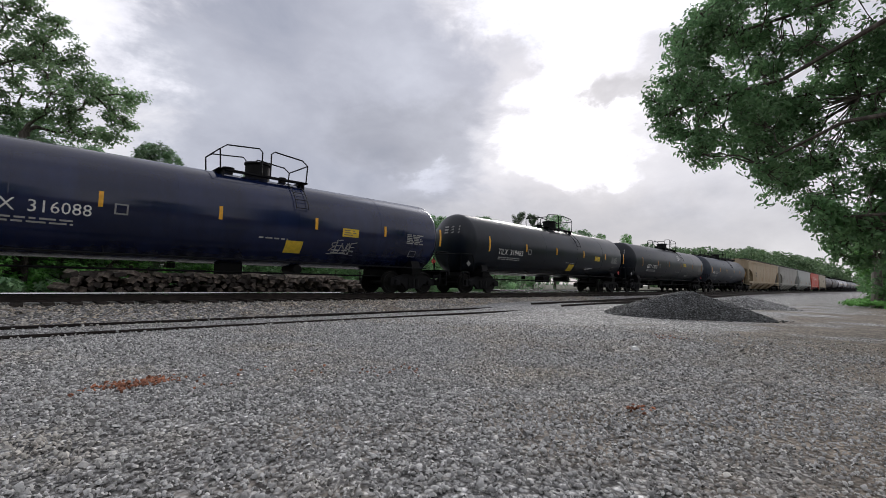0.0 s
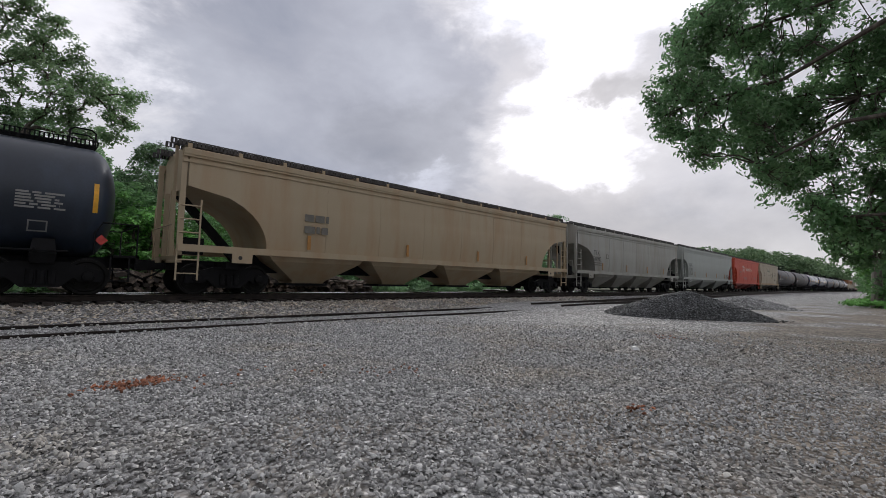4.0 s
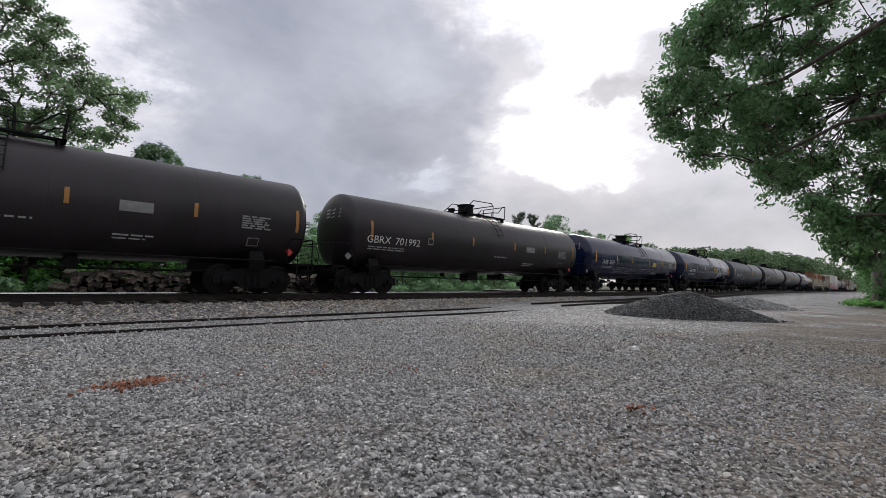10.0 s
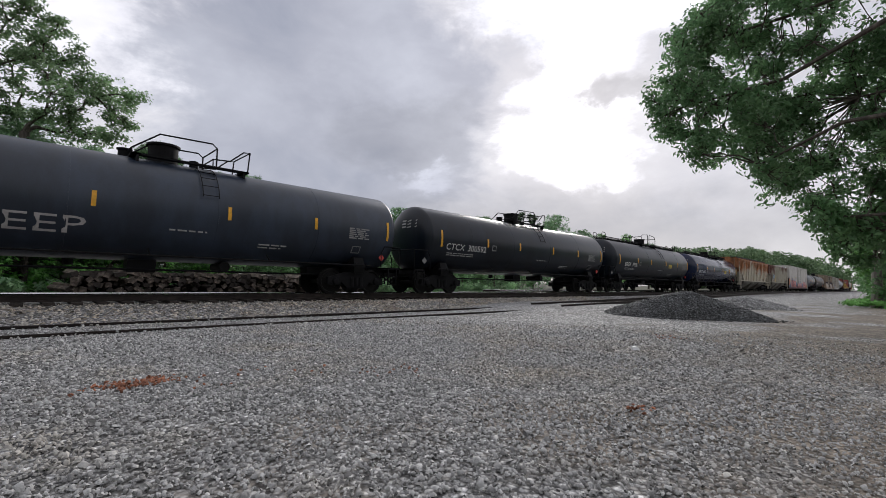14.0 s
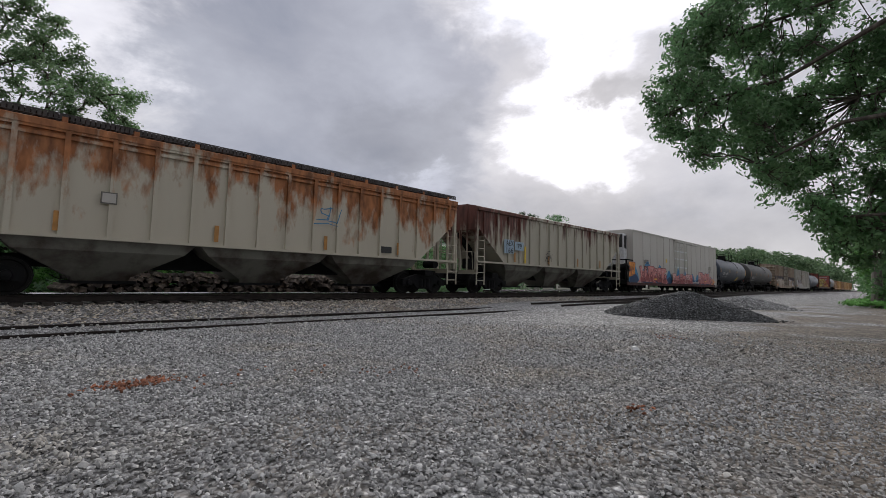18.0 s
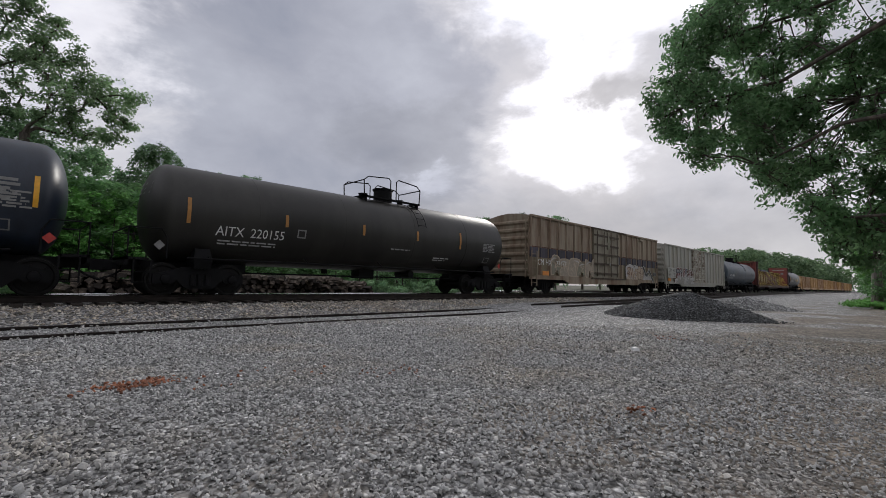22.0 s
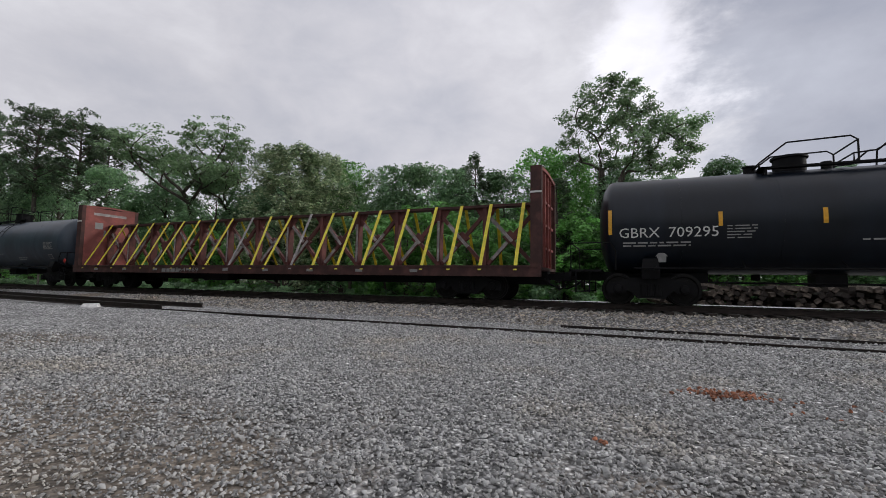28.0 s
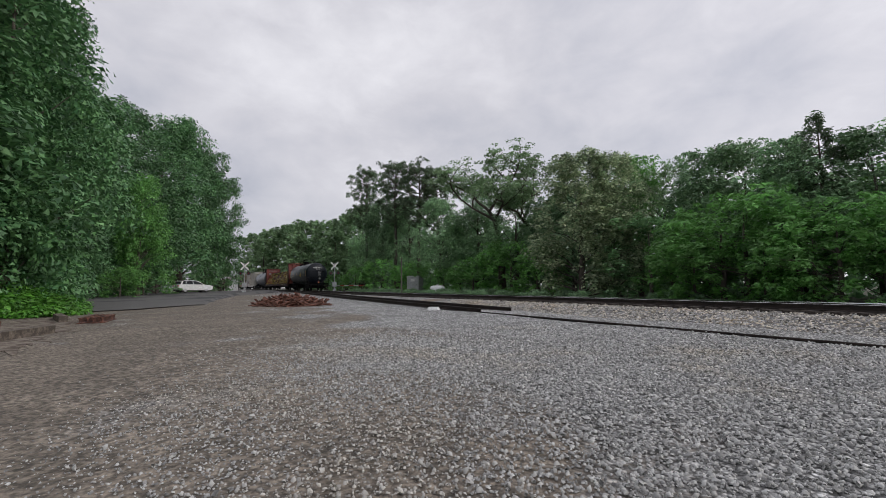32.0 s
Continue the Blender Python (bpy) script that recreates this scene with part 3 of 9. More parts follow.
def bars(parent, x, z, wide, rows, material, shell=None, y=-1.6, high=0.045, gap=0.04, seed=1):
    """Small writing that cannot be read, as plain bars."""
    rnd = random.Random(seed)
    mb = MB()
    for i in range(rows):
        zz = z - i * (high + gap)
        xx = x
        end = x + wide * rnd.uniform(0.75, 1)
        while xx < end:
            w = min(rnd.uniform(0.12, 0.4), end - xx)
            yy = shell_y(zz, *shell) if shell else y
            mb.face([(xx, yy, zz - high / 2), (xx + w, yy, zz - high / 2), (xx + w, yy, zz + high / 2), (xx, yy, zz + high / 2)])
            xx += w + 0.06
    ob = part("small_lettering", mb, material, parent)
    ob["kind"] = "stuff"
    return ob

# ---- ground and track ----


def hump(x, y):
    """Height of the ground: a level yard, a low bank behind the line, uneven by a few centimetres."""
    z = YARD_Z + 0.035 * noise.noise((x * 0.25, y * 0.25, 0)) + 0.012 * noise.noise((x * 1.7, y * 1.7, 3))
    z += 0.10 * max(0.0, min(1.0, (x - 12) / 3)) * max(0.0, min(1.0, (y - 5) / 4)) * (1 if y < 14 else 0)
    return z


def make_ground():
    xs = [-2500, -1200, -600, -300, -180, -120, -90] + [x * 2.0 for x in range(-35, -10)] + [-20 + i * 0.5 for i in range(90)] + [25 + i * 3.0 for i in range(30)] + [130, 180, 300, 600, 1200, 2500]
    ys = [-2500, -900, -300, -120, -60, -40, -28, -20, -16] + [-14 + i * 0.5 for i in range(72)] + [24, 28, 34, 42, 60, 100, 200, 400, 1000, 2500]
    mb = MB()
    for y in ys:
        for x in xs:
            mb.v.append((x, y, hump(x, y) if abs(x) < 120 and -25 < y < 24 else YARD_Z - 0.03))
    n = len(xs)
    for j in range(len(ys) - 1):
        for i in range(n - 1):
            mb.f.append((j * n + i, j * n + i + 1, (j + 1) * n + i + 1, (j + 1) * n + i))
    return structure("ground", mb, GRAVEL, "level yard of loose grey crushed stone, browner dirt away from the track", 60)


make_ground()


def bank(name, prof, x0, x1, step, material, label, rough=0.03):
    mb = MB()
    n = int((x1 - x0) / step)
    rows = []
    for i in range(n + 1):
        x = x0 + (x1 - x0) * i / n
        rows.append([(x, y + rough * noise.noise((x * 0.7, y, 5)) * 2, z + rough * noise.noise((x * 0.9, y * 1.3, 8))) for y, z in prof])
    mb.rings(rows, caps=False, closed=False)
    ob = structure(name, mb, material, label, 60)
    return ob


bank("ballast_bed", [(19.9, -0.62), (18.6, -0.42), (17.6, -0.27), (16.6, -0.24), (15.5, -0.23), (14.4, -0.25), (13.55, -0.27), (12.9, -0.31), (12.2, -0.39), (11.4, -0.46), (10.6, -0.54)],
     -420, 560, 0.8, BALLAST, "raised bed of pale brownish ballast stone under the main line")
bank("siding_ballast", [(23.4, -0.7), (22.3, -0.35), (21.4, -0.17), (20.0, -0.15), (18.6, -0.17), (17.9, -0.3)], 22, 560, 2.0, BALLAST, "ballast bed under the track of the waiting train")


def rail_profile(cy, top):
    """Head, web and foot of a rail."""
    return [(cy - 0.07, top - 0.172), (cy + 0.07, top - 0.172), (cy + 0.07, top - 0.158), (cy + 0.011, top - 0.135), (cy + 0.011, top - 0.045),
            (cy + 0.034, top - 0.036), (cy + 0.036, top - 0.006), (cy - 0.036, top - 0.006), (cy - 0.034, top - 0.036), (cy - 0.011, top - 0.045),
            (cy - 0.011, top - 0.135), (cy - 0.07, top - 0.158)]


def rail(parent, cy, x0, x1, top=0.0, bright=True, lean=None):
    """One rail; lean: a function of x giving its shift in y and z where the track isn't straight and level."""
    mb, hd = MB(), MB()
    n = 1 if lean is None else max(2, int((x1 - x0) / 2))
    rows, heads = [], []
    for i in range(n + 1):
        x = x0 + (x1 - x0) * i / n
        dy, dz = lean(x) if lean else (0, 0)
        rows.append([(x, y + dy, z + dz) for y, z in rail_profile(cy, top)])
        heads.append([(x, cy + dy - 0.034, top + dz - 0.005), (x, cy + dy + 0.034, top + dz - 0.005), (x, cy + dy + 0.026, top + dz), (x, cy + dy - 0.026, top + dz)])
    mb.rings(rows)
    ob = part("rail", mb, RAIL_RUST, parent)
    if bright:
        hd.rings(heads)
        part("rail_head", hd, RAIL_HEAD, ob, "running surface worn bright")
    return ob


main_line = thing("main_track", "railway track of rusty-sided steel rails with bright worn heads on ballast", "railway track")
main_line["kind"] = "structure"
for side in (-0.7525, 0.7525):
    rail(main_line, TRACK_Y + side, -420, 560)
# added bevelled strip, far rail only, tilted to mirror low sky towards the camera
gf = MB()
gf.prism_x([(TRACK_Y + 0.7525 - 0.041, -0.028), (TRACK_Y + 0.7525 - 0.012, -0.028), (TRACK_Y + 0.7525 - 0.012, 0.003), (TRACK_Y + 0.7525 - 0.036, 0.003)], -420, 560)
part("gauge_face", gf, RAIL_HEAD, main_line, "inner side of the rail head worn bright")
siding_line = thing("siding_track", "straight railway track carrying a waiting freight train", "railway track")
siding_line["kind"] = "structure"
for side in (-0.7525, 0.7525):
    rail(siding_line, 20.0 + side, 24, 560)


def old_shift(x):
    """The disused spur: level and half buried near by, then rising to the main line on either hand."""
    if x < -12:
        u = (-12 - x) / 70
        return 4.2 * u * u * (1.5 - 0.5 * u), 0.30 * min(1, u * 1.6)
    return 0.0, 0.0


def old_right(x):
    u = max(0.0, (x - 14) / 70)
    return 3.0 * u * u * (1.4 - 0.4 * min(u, 1.2)), 0.28 * min(1, u * 1.8)


spur = thing("disused_spur", "disused railway spur, its dark rusty rails sunk in the yard gravel", "railway track")
spur["kind"] = "structure"
for yy, zz in ((9.42, -0.415), (10.855, -0.405)):
    rail(spur, yy, -13.6 if yy < 10 else -1.5, 13.2, zz + 0.012, bright=False)
    rail(spur, yy, -82, -13.6, -0.30, bright=False, lean=old_shift)
    rail(spur, yy, 15.7, 92, -0.29, bright=False, lean=old_right)

# gravel worked over the buried end of the spur, stone by stone near the camera


def rock_shapes(k, seed):
    """Broken stones: a four-cornered foot and a smaller, tilted, three-cornered top."""
    rng = np.random.default_rng(seed)
    base = np.array([(1, 0.1, -0.55), (0.15, 1, -0.55), (-1, -0.1, -0.55), (-0.1, -1, -0.55), (0.62, 0.2, 0.75), (-0.42, 0.52, 0.8), (-0.25, -0.62, 0.7)], float)
    return [(base * (0.7 + 0.4 * rng.random((7, 3))) + rng.normal(0, 0.15, (7, 3))) * np.array([0.66, 0.50, 0.34]) for _ in range(k)]


ROCK_FACES = np.array([(4, 5, 6), (0, 1, 4), (1, 5, 4), (1, 2, 5), (2, 6, 5), (2, 3, 6), (3, 0, 6), (0, 4, 6)])


def scatter_rocks(name, places, sizes, material, label, seed):
    """Loose angular stones in one mesh."""
    rng = np.random.default_rng(seed)
    n = len(places)
    shapes = np.array(rock_shapes(40, seed))[rng.integers(0, 40, n)]
    q = rng.normal(size=(n, 4)) * np.array([1, 0.28, 0.28, 1.0])
    q /= np.linalg.norm(q, axis=1)[:, None]
    w, x, y, z = q.T
    rot = np.stack([np.stack([1 - 2 * (y * y + z * z), 2 * (x * y - z * w), 2 * (x * z + y * w)], 1),
                    np.stack([2 * (x * y + z * w), 1 - 2 * (x * x + z * z), 2 * (y * z - x * w)], 1),
                    np.stack([2 * (x * z - y * w), 2 * (y * z + x * w), 1 - 2 * (x * x + y * y)], 1)], 1)
    v = np.einsum("nij,nkj->nki", rot, shapes) * sizes[:, None, None] + places[:, None, :]
    faces = (ROCK_FACES[None] + (np.arange(n) * 7)[:, None, None]).reshape(-1)
    me = bpy.data.meshes.new(name)
    me.vertices.add(n * 7)
    me.vertices.foreach_set("co", v.reshape(-1))
    me.loops.add(n * 24)
    me.loops.foreach_set("vertex_index", faces)
    me.polygons.add(n * 8)
    me.polygons.foreach_set("loop_start", np.arange(n * 8) * 3)
    me.materials.append(material)
    me.update(calc_edges=True)
    return stuff(name, me, label, "gravel")


def yard_stones():
    rng = np.random.default_rng(5)
    k = 460000
    r = np.sqrt(rng.uniform(1.15 ** 2, 12.5 ** 2, k))
    keep = rng.random(k) < np.clip(1.35 * (4.2 / np.maximum(r, 4.2)) ** 1.7, 0, 1) * np.clip((12.5 - r) / 4.5, 0, 1) * 0.86
    a = rng.uniform(radians(-104), radians(118), k)
    x, y = -r * np.sin(a), r * np.cos(a)
    ok = keep & (y < 11.4) & (np.abs(y - 9.42) > 0.13) & (np.abs(y - 10.855) > 0.13)
    x, y, r = x[ok], y[ok], r[ok]
    thin = np.array([noise.noise((p * 0.35, q * 0.35, 2)) for p, q in zip(x, y)])
    cover = thin * 0.9 + 0.42 * (y + 0.4 - 0.06 * np.maximum(0.0, x - 1.0) - 0.34 * np.maximum(0.0, -x - 1.2)) + rng.normal(0, 0.3, len(x))
    ok = cover > -0.32
    x, y, r, cover = x[ok], y[ok], r[ok], cover[ok]
    z = np.array([hump(p, q) for p, q in zip(x, y)])
    s = np.clip(rng.lognormal(math.log(0.0222), 0.26, len(x)), 0.012, 0.055) * np.clip(r / 5.5, 1.0, 1.35) * (0.5 + 0.5 * np.clip((cover + 0.2) / 0.9, 0, 1))
    return scatter_rocks("loose_gravel", np.stack([x, y, z + s * rng.uniform(0.2, 0.85, len(x))], 1), s, STONE, "loose angular grey gravel stones lying on the yard", 7)


yard_stones()


def shoulder_stones():
    rng = np.random.default_rng(15)
    n = 11000
    x = rng.uniform(-22, 26, n)
    y = rng.uniform(11.2, 14.5, n)
    z = np.interp(y, [10.6, 11.4, 12.2, 12.9, 13.55, 14.4], [-0.54, -0.46, -0.39, -0.31, -0.27, -0.25])
    s = rng.uniform(0.04, 0.09, n)
    return scatter_rocks("shoulder_ballast", np.stack([x, y, z + 0.01], 1), s, SHOULDER_STONE, "loose brownish ballast stones on the shoulder of the main line", 16)


shoulder_stones()


def heap(name, cx, cy, rx, ry, h, turn, material, label, seed):
    mb = MB()
    n, rows = 40, []
    for i in range(15):
        u = i / 14
        ring = []
        for k in range(n):
            a = 2 * math.pi * k / n
            wob = 1 + 0.16 * noise.noise((math.cos(a) * 1.3 + seed, math.sin(a) * 1.3, u * 1.2)) + 0.06 * noise.noise((math.cos(a) * 4, math.sin(a) * 4 + seed, u * 5))
            px, py = math.cos(a) * rx * (1 - u) * wob, math.sin(a) * ry * (1 - u) * wob
            z = h * (1 - (1 - u) ** 1.25) * (1 + 0.1 * noise.noise((px * 1.5, py * 1.5, seed))) if i else -0.05
            ring.append((cx + px * math.cos(turn) - py * math.sin(turn), cy + px * math.sin(turn) + py * math.cos(turn), YARD_Z + z))
        rows.append(ring)
    mb.rings(rows, caps=False)
    ob = part(name, mb, material, None, "", 60)
    tagged(ob, label, "stone pile")
    rng = np.random.default_rng(int(seed * 7))
    pts = []
    for _ in range(int(1700 * rx * ry / 3.4)):
        i, k = int(13 * (1 - math.sqrt(rng.random()))), int(rng.integers(0, n))
        p, q = Vector(rows[i][k]), Vector(rows[i + 1][(k + 1) % n])
        pts.append(p.lerp(q, rng.random()) if i else p * 1.0 + Vector((rng.normal(0, 0.12), rng.normal(0, 0.12), 0.06)))
    scatter_rocks("mound_stone", np.array(pts), rng.uniform(0.03, 0.075, len(pts)), material, "loose stones lying on the " + name.replace("_", " "), int(seed))
    return ob


heap("dark_mound", 15.9, 5.0, 2.75, 1.25, 0.86, radians(-58), PILE_DARK, "low heap of dark grey crushed stone on the yard", 3.0)
heap("pale_mound", 25.6, 5.3, 2.2, 1.0, 0.62, radians(-58), PILE_GREY, "smaller heap of pale grey gravel on the yard", 8.0)

# rusty stains among the stones
_rs = np.random.default_rng(33)
_rp = []
for sx, sy, sr, n in ((0.8, 4.84, 0.17, 150), (3.75, 1.5, 0.10, 16), (-0.2, 3.1, 0.05, 8), (2.9, 3.9, 0.3, 16), (9.0, 3.2, 0.3, 20), (1.6, 4.5, 0.4, 14)):
    for _ in range(n):
        qx, qy = sx + _rs.normal(0, sr), sy + _rs.normal(0, sr * 0.6)
        _rp.append((qx, qy, hump(qx, qy) + 0.03))
scatter_rocks("rusty_stones", np.array(_rp), _rs.uniform(0.02, 0.042, len(_rp)), RED_STONE, "stones stained red with rust among the gravel", 34)

# asphalt apron by the level crossing
ap = MB()
_edge = [(-24, -4.5), (-25.5, -2.2), (-29.5, 0.7), (-40, 1.6), (-58, 4.2), (-84, 13.6), (-98, 13.6), (-74, -7.0), (-38, -8)]


def road_z(x):
    return float(np.interp(-x, [24, 56, 84, 200], [YARD_Z + 0.03, -0.20, -0.08, -0.08]))


ap.rings([[(x * 1.01, y + (1.0 if y > 0 else -1.0) * (road_z(x) - YARD_Z) * 3, YARD_Z - 0.06) for x, y in _edge], [(x, y, road_z(x)) for x, y in _edge]])
structure("road", ap, ASPHALT, "dark patched asphalt apron of the crossing road")

# ---- railway cars ----
_shared = {}


def share(key, make):
    if key not in _shared:
        _shared[key] = make()
    return _shared[key]


def truck_mesh():
    mb = MB()
    mb.box(-0.22, 0.22, -1.05, 1.05, 0.42, 0.72)
    for s in (-1, 1):
        y0, y1 = sorted((s * 0.98, s * 1.14))
        prof = [(-1.2, 0.62), (-1.05, 0.64), (-0.45, 0.82), (0.45, 0.82), (1.05, 0.64), (1.2, 0.62), (1.2, 0.34), (0.72, 0.34), (0.62, 0.44), (0.36, 0.2), (-0.36, 0.2), (-0.62, 0.44), (-0.72, 0.34), (-1.2, 0.34)]
        mb.prism_y(prof, y0, y1)
        for x in (-0.89, 0.89):
            mb.lathe_y([(s * 1.13, 0.135), (s * 1.22, 0.12), (s * 1.24, 0.06)], x, 0.47, 12)
        for x in (-0.2, 0, 0.2):
            mb.lathe_z([(0.28, 0.09), (0.62, 0.09)], x, s * 1.12, 8)
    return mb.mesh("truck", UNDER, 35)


def wheelset_mesh():
    mb = MB()
    for s in (-1, 1):
        mb.lathe_y([(s * 0.68, 0.49), (s * 0.705, 0.495), (s * 0.715, 0.462), (s * 0.81, 0.455), (s * 0.81, 0.40), (s * 0.775, 0.37), (s * 0.765, 0.2), (s * 0.80, 0.14), (s * 0.84, 0.13), (s * 0.84, 0.0001)], 0, 0, 20)
        for k in range(6):
            a = k * math.pi / 3
            mb.lathe_y([(s * 0.77, 0.035), (s * 0.79, 0.03)], 0.28 * math.cos(a), 0.28 * math.sin(a), 6)
    mb.lathe_y([(-0.72, 0.09), (0.72, 0.09)], 0, 0, 10)
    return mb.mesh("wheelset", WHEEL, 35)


WHEELS = []             # (car, wheelset) pairs that turn


def add_trucks(car, xc, rolling=True):
    for x in (-xc, xc):
        tr = link("truck", share("truck", truck_mesh), car, m=pose(x, 0, 0))
        for dx in (-0.89, 0.89):
            w = link("wheelset", share("wheelset", wheelset_mesh), tr, m=pose(dx, 0, 0.46))
            if rolling:
                WHEELS.append((car, w, x + dx))


def coupler_mesh():
    mb = MB()
    mb.box(0, 0.62, -0.09, 0.09, 0.72, 0.92)
    mb.prism_x([(-0.2, 0.68), (0.16, 0.68), (0.2, 0.8), (0.16, 0.98), (-0.2, 0.98)], 0.55, 0.85)
    mb.tube([(0.2, -0.45, 0.75), (0.45, -0.5, 0.55), (0.75, -0.42, 0.42), (0.9, -0.3, 0.5)], 0.03, 5)
    return mb.mesh("coupler", UNDER, 40)


def add_couplers(car, a, ext):
    for s in (-1, 1):
        link("coupler", share("coupler", coupler_mesh), car, m=pose(s * (a + ext - 0.8), 0, 0, 0, 0, 0 if s > 0 else 180))


def ladder(parent, x, y, z0, z1, wide, material, rungs, name="ladder", r=0.02, lean=0.0):
    mb = MB()
    for s in (0, wide):
        mb.box(x + s - 0.022, x + s + 0.022, y - 0.02, y + 0.02, z0, z1)
    for i in range(rungs):
        z = z0 + (z1 - z0) * (i + 0.5) / rungs
        mb.tube([(x, y, z), (x + wide, y, z)], r, 5)
    return part(name, mb, material, parent)


STRIPS = (-7.1, -3.95, -1.3, 1.95, 4.8, 7.5)


def tank_car(a, ext, paint, mark="", number="", label="", walkway=False, dome=0.0, strips=STRIPS, strip_mat=None, panel=None, tag=None, r=1.50, zc=2.45, sign=None, text=(-6.2, -4.1), text_z=2.12, high=0.28, hood=False, pale=None, last=False):
    car = thing("tank_car", label, "tank car", "cars of the passing train")
    strip_mat = strip_mat or REFLECT
    sh = (r, zc)
    d = 0.46 if hood else 0.62
    prof = [(-a + d * (1 - math.cos(u)), r * math.sin(u) ** (0.82 if hood else 1.0)) for u in [math.pi / 2 * k / 9 for k in range(1, 10)]]
    mb = MB()
    # shell set back a little at one end and longer at the other, to fit the camera's view
    lead, trail = (0.14, 0.38) if hood and not last else (0.0, 0.0)
    mb.lathe_x([(-a + lead + 0.002, 0.05)] + [(x + lead, q) for x, q in prof] + [(trail - x, q) for x, q in prof[::-1]] + [(a + trail - 0.002, 0.05)], 0, zc, 48)
    part("tank_shell", mb, paint, car, "", 50)
    for x in (-a * 0.62, -a * 0.22, a * 0.2, a * 0.6):
        sm = MB()
        sm.lathe_x([(x - 0.02, r - 0.02), (x - 0.012, r + 0.004), (x + 0.012, r + 0.004), (x + 0.02, r - 0.02)], 0, zc, 48, caps=False)
        part("weld_seam", sm, paint, car, "", 50)
    xc = a - 1.45
    for s in (-1, 1):
        sill = MB()
        x0, x1 = sorted((s * (xc - 1.6), s * (a + ext - 0.45)))
        sill.box(x0, x1, -0.26, 0.26, 0.72, 1.0)
        sill.loft([(0.78, s * xc - 0.22, s * xc + 0.22, 1.30), (1.0, s * xc - 0.25, s * xc + 0.25, 1.36), (1.38, s * xc - 0.2, s * xc + 0.2, 1.2)])
        sill.box(min(s * (a - 0.1), s * (a + ext - 0.35)), max(s * (a - 0.1), s * (a + ext - 0.35)), -1.42, 1.42, 0.98, 1.04)
        sill.box(min(s * (a + ext - 0.42), s * (a + ext - 0.35)), max(s * (a + ext - 0.42), s * (a + ext - 0.35)), -1.42, 1.42, 0.84, 1.04)
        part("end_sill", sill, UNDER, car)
        hr = MB()
        xe = s * (a + ext - 0.40)
        for y in (-1.38, 1.38):
            hr.tube([(s * (a - 0.5), y, 1.04), (s * (a - 0.5), y, 1.6), (s * (a - 0.35), y, 1.86), (xe, y, 1.86), (xe, y, 1.04)], 0.022, 6)
        hr.tube([(xe, -1.38, 1.86), (xe, 1.38, 1.86)], 0.022, 6)
        part("end_handrail", hr, UNDER, car)
        for y in (-1.4, 1.4):
            st = MB()
            xs0 = s * (a + ext - 0.75)
            for q in (-0.2, 0.2):
                st.box(xs0 + q - 0.02, xs0 + q + 0.02, y - 0.02, y + 0.02, 0.34, 1.0)
            for z in (0.36, 0.64):
                st.box(xs0 - 0.2, xs0 + 0.2, y - 0.03, y + 0.03, z, z + 0.03)
            part("sill_step", st, UNDER, car)
    for y in (-1.40, 1.40):
        pipe = MB()
        pipe.tube([(-a + 1.0, y, 1.08), (a - 1.0, y, 1.08)], 0.026, 6)
        for k in range(5):
            x = -a + 1.6 + k * (2 * a - 3.2) / 4
            pipe.tube([(x, y, 1.08), (x, y * 0.75, 1.28)], 0.02, 5)
        part("side_handrail", pipe, UNDER, car)
    gear = MB()
    gear.lathe_y([(-0.5, 0.16), (0.5, 0.16)], 2.2, 0.86, 12)
    gear.box(-0.35, 0.35, -0.3, 0.3, 0.62, 1.0)
    gear.tube([(-xc + 1.2, -0.5, 0.7), (xc - 1.2, -0.5, 0.7)], 0.03, 5)
    gear.tube([(-1.6, 0.3, 0.78), (-1.6, 0.3, 0.95)], 0.12, 8)
    part("brake_gear", gear, UNDER, car)
    # manway and its guard rails
    top = zc + r
    lift = 0.36 if last else 0.48
    dm = MB()
    dm.lathe_z([(top - 0.12, 0.40), (top + lift, 0.40), (top + lift + 0.01, 0.45), (top + lift + 0.07, 0.45), (top + lift + 0.09, 0.3), (top + lift + 0.12, 0.05)], dome, 0, 20)
    dm.lathe_z([(top - 0.1, 0.16), (top + 0.2, 0.16), (top + 0.22, 0.2), (top + 0.26, 0.2)], dome - 0.95, 0.1, 12)
    dm.lathe_z([(top - 0.1, 0.13), (top + 0.18, 0.13)], dome + 0.8, -0.2, 12)
    part("manway", dm, UNDER, car, "", 40)
    pf = MB()
    p0, p1 = (-0.9, 2.3) if hood else (-1.5, 1.5)
    for y in (-0.78, 0.56):
        pf.box(dome + p0, dome + p1, y, y + 0.22, top - 0.02, top + 0.03)
        for x in (dome + p0 + 0.15, dome + p1 - 0.15):
            pf.box(x - 0.03, x + 0.03, y, y + 0.2, top - 0.3, top)
    for x in (p0, p1 - 0.22):
        pf.box(dome + x, dome + x + 0.22, -0.78, 0.78, top - 0.02, top + 0.03)
    part("top_platform", pf, UNDER, car)
    if hood:
        loops = [[(-0.9, 0.0), (-0.9, 0.15), (-0.25, 0.68), (1.15, 0.72), (1.3, 0.6), (1.3, 0.0)], [(1.2, 0.0), (1.2, 0.24), (1.7, 0.28), (2.1, 0.65), (2.3, 0.67), (2.25, 0.0)]]
    else:
        loops = [[(g * 0.15, 0.0), (g * 0.15, 0.80), (g * 0.26, 0.90), (g * 1.28, 0.80), (g * 1.48, 0.64), (g * 1.44, 0.0)] for g in (-1, 1)]
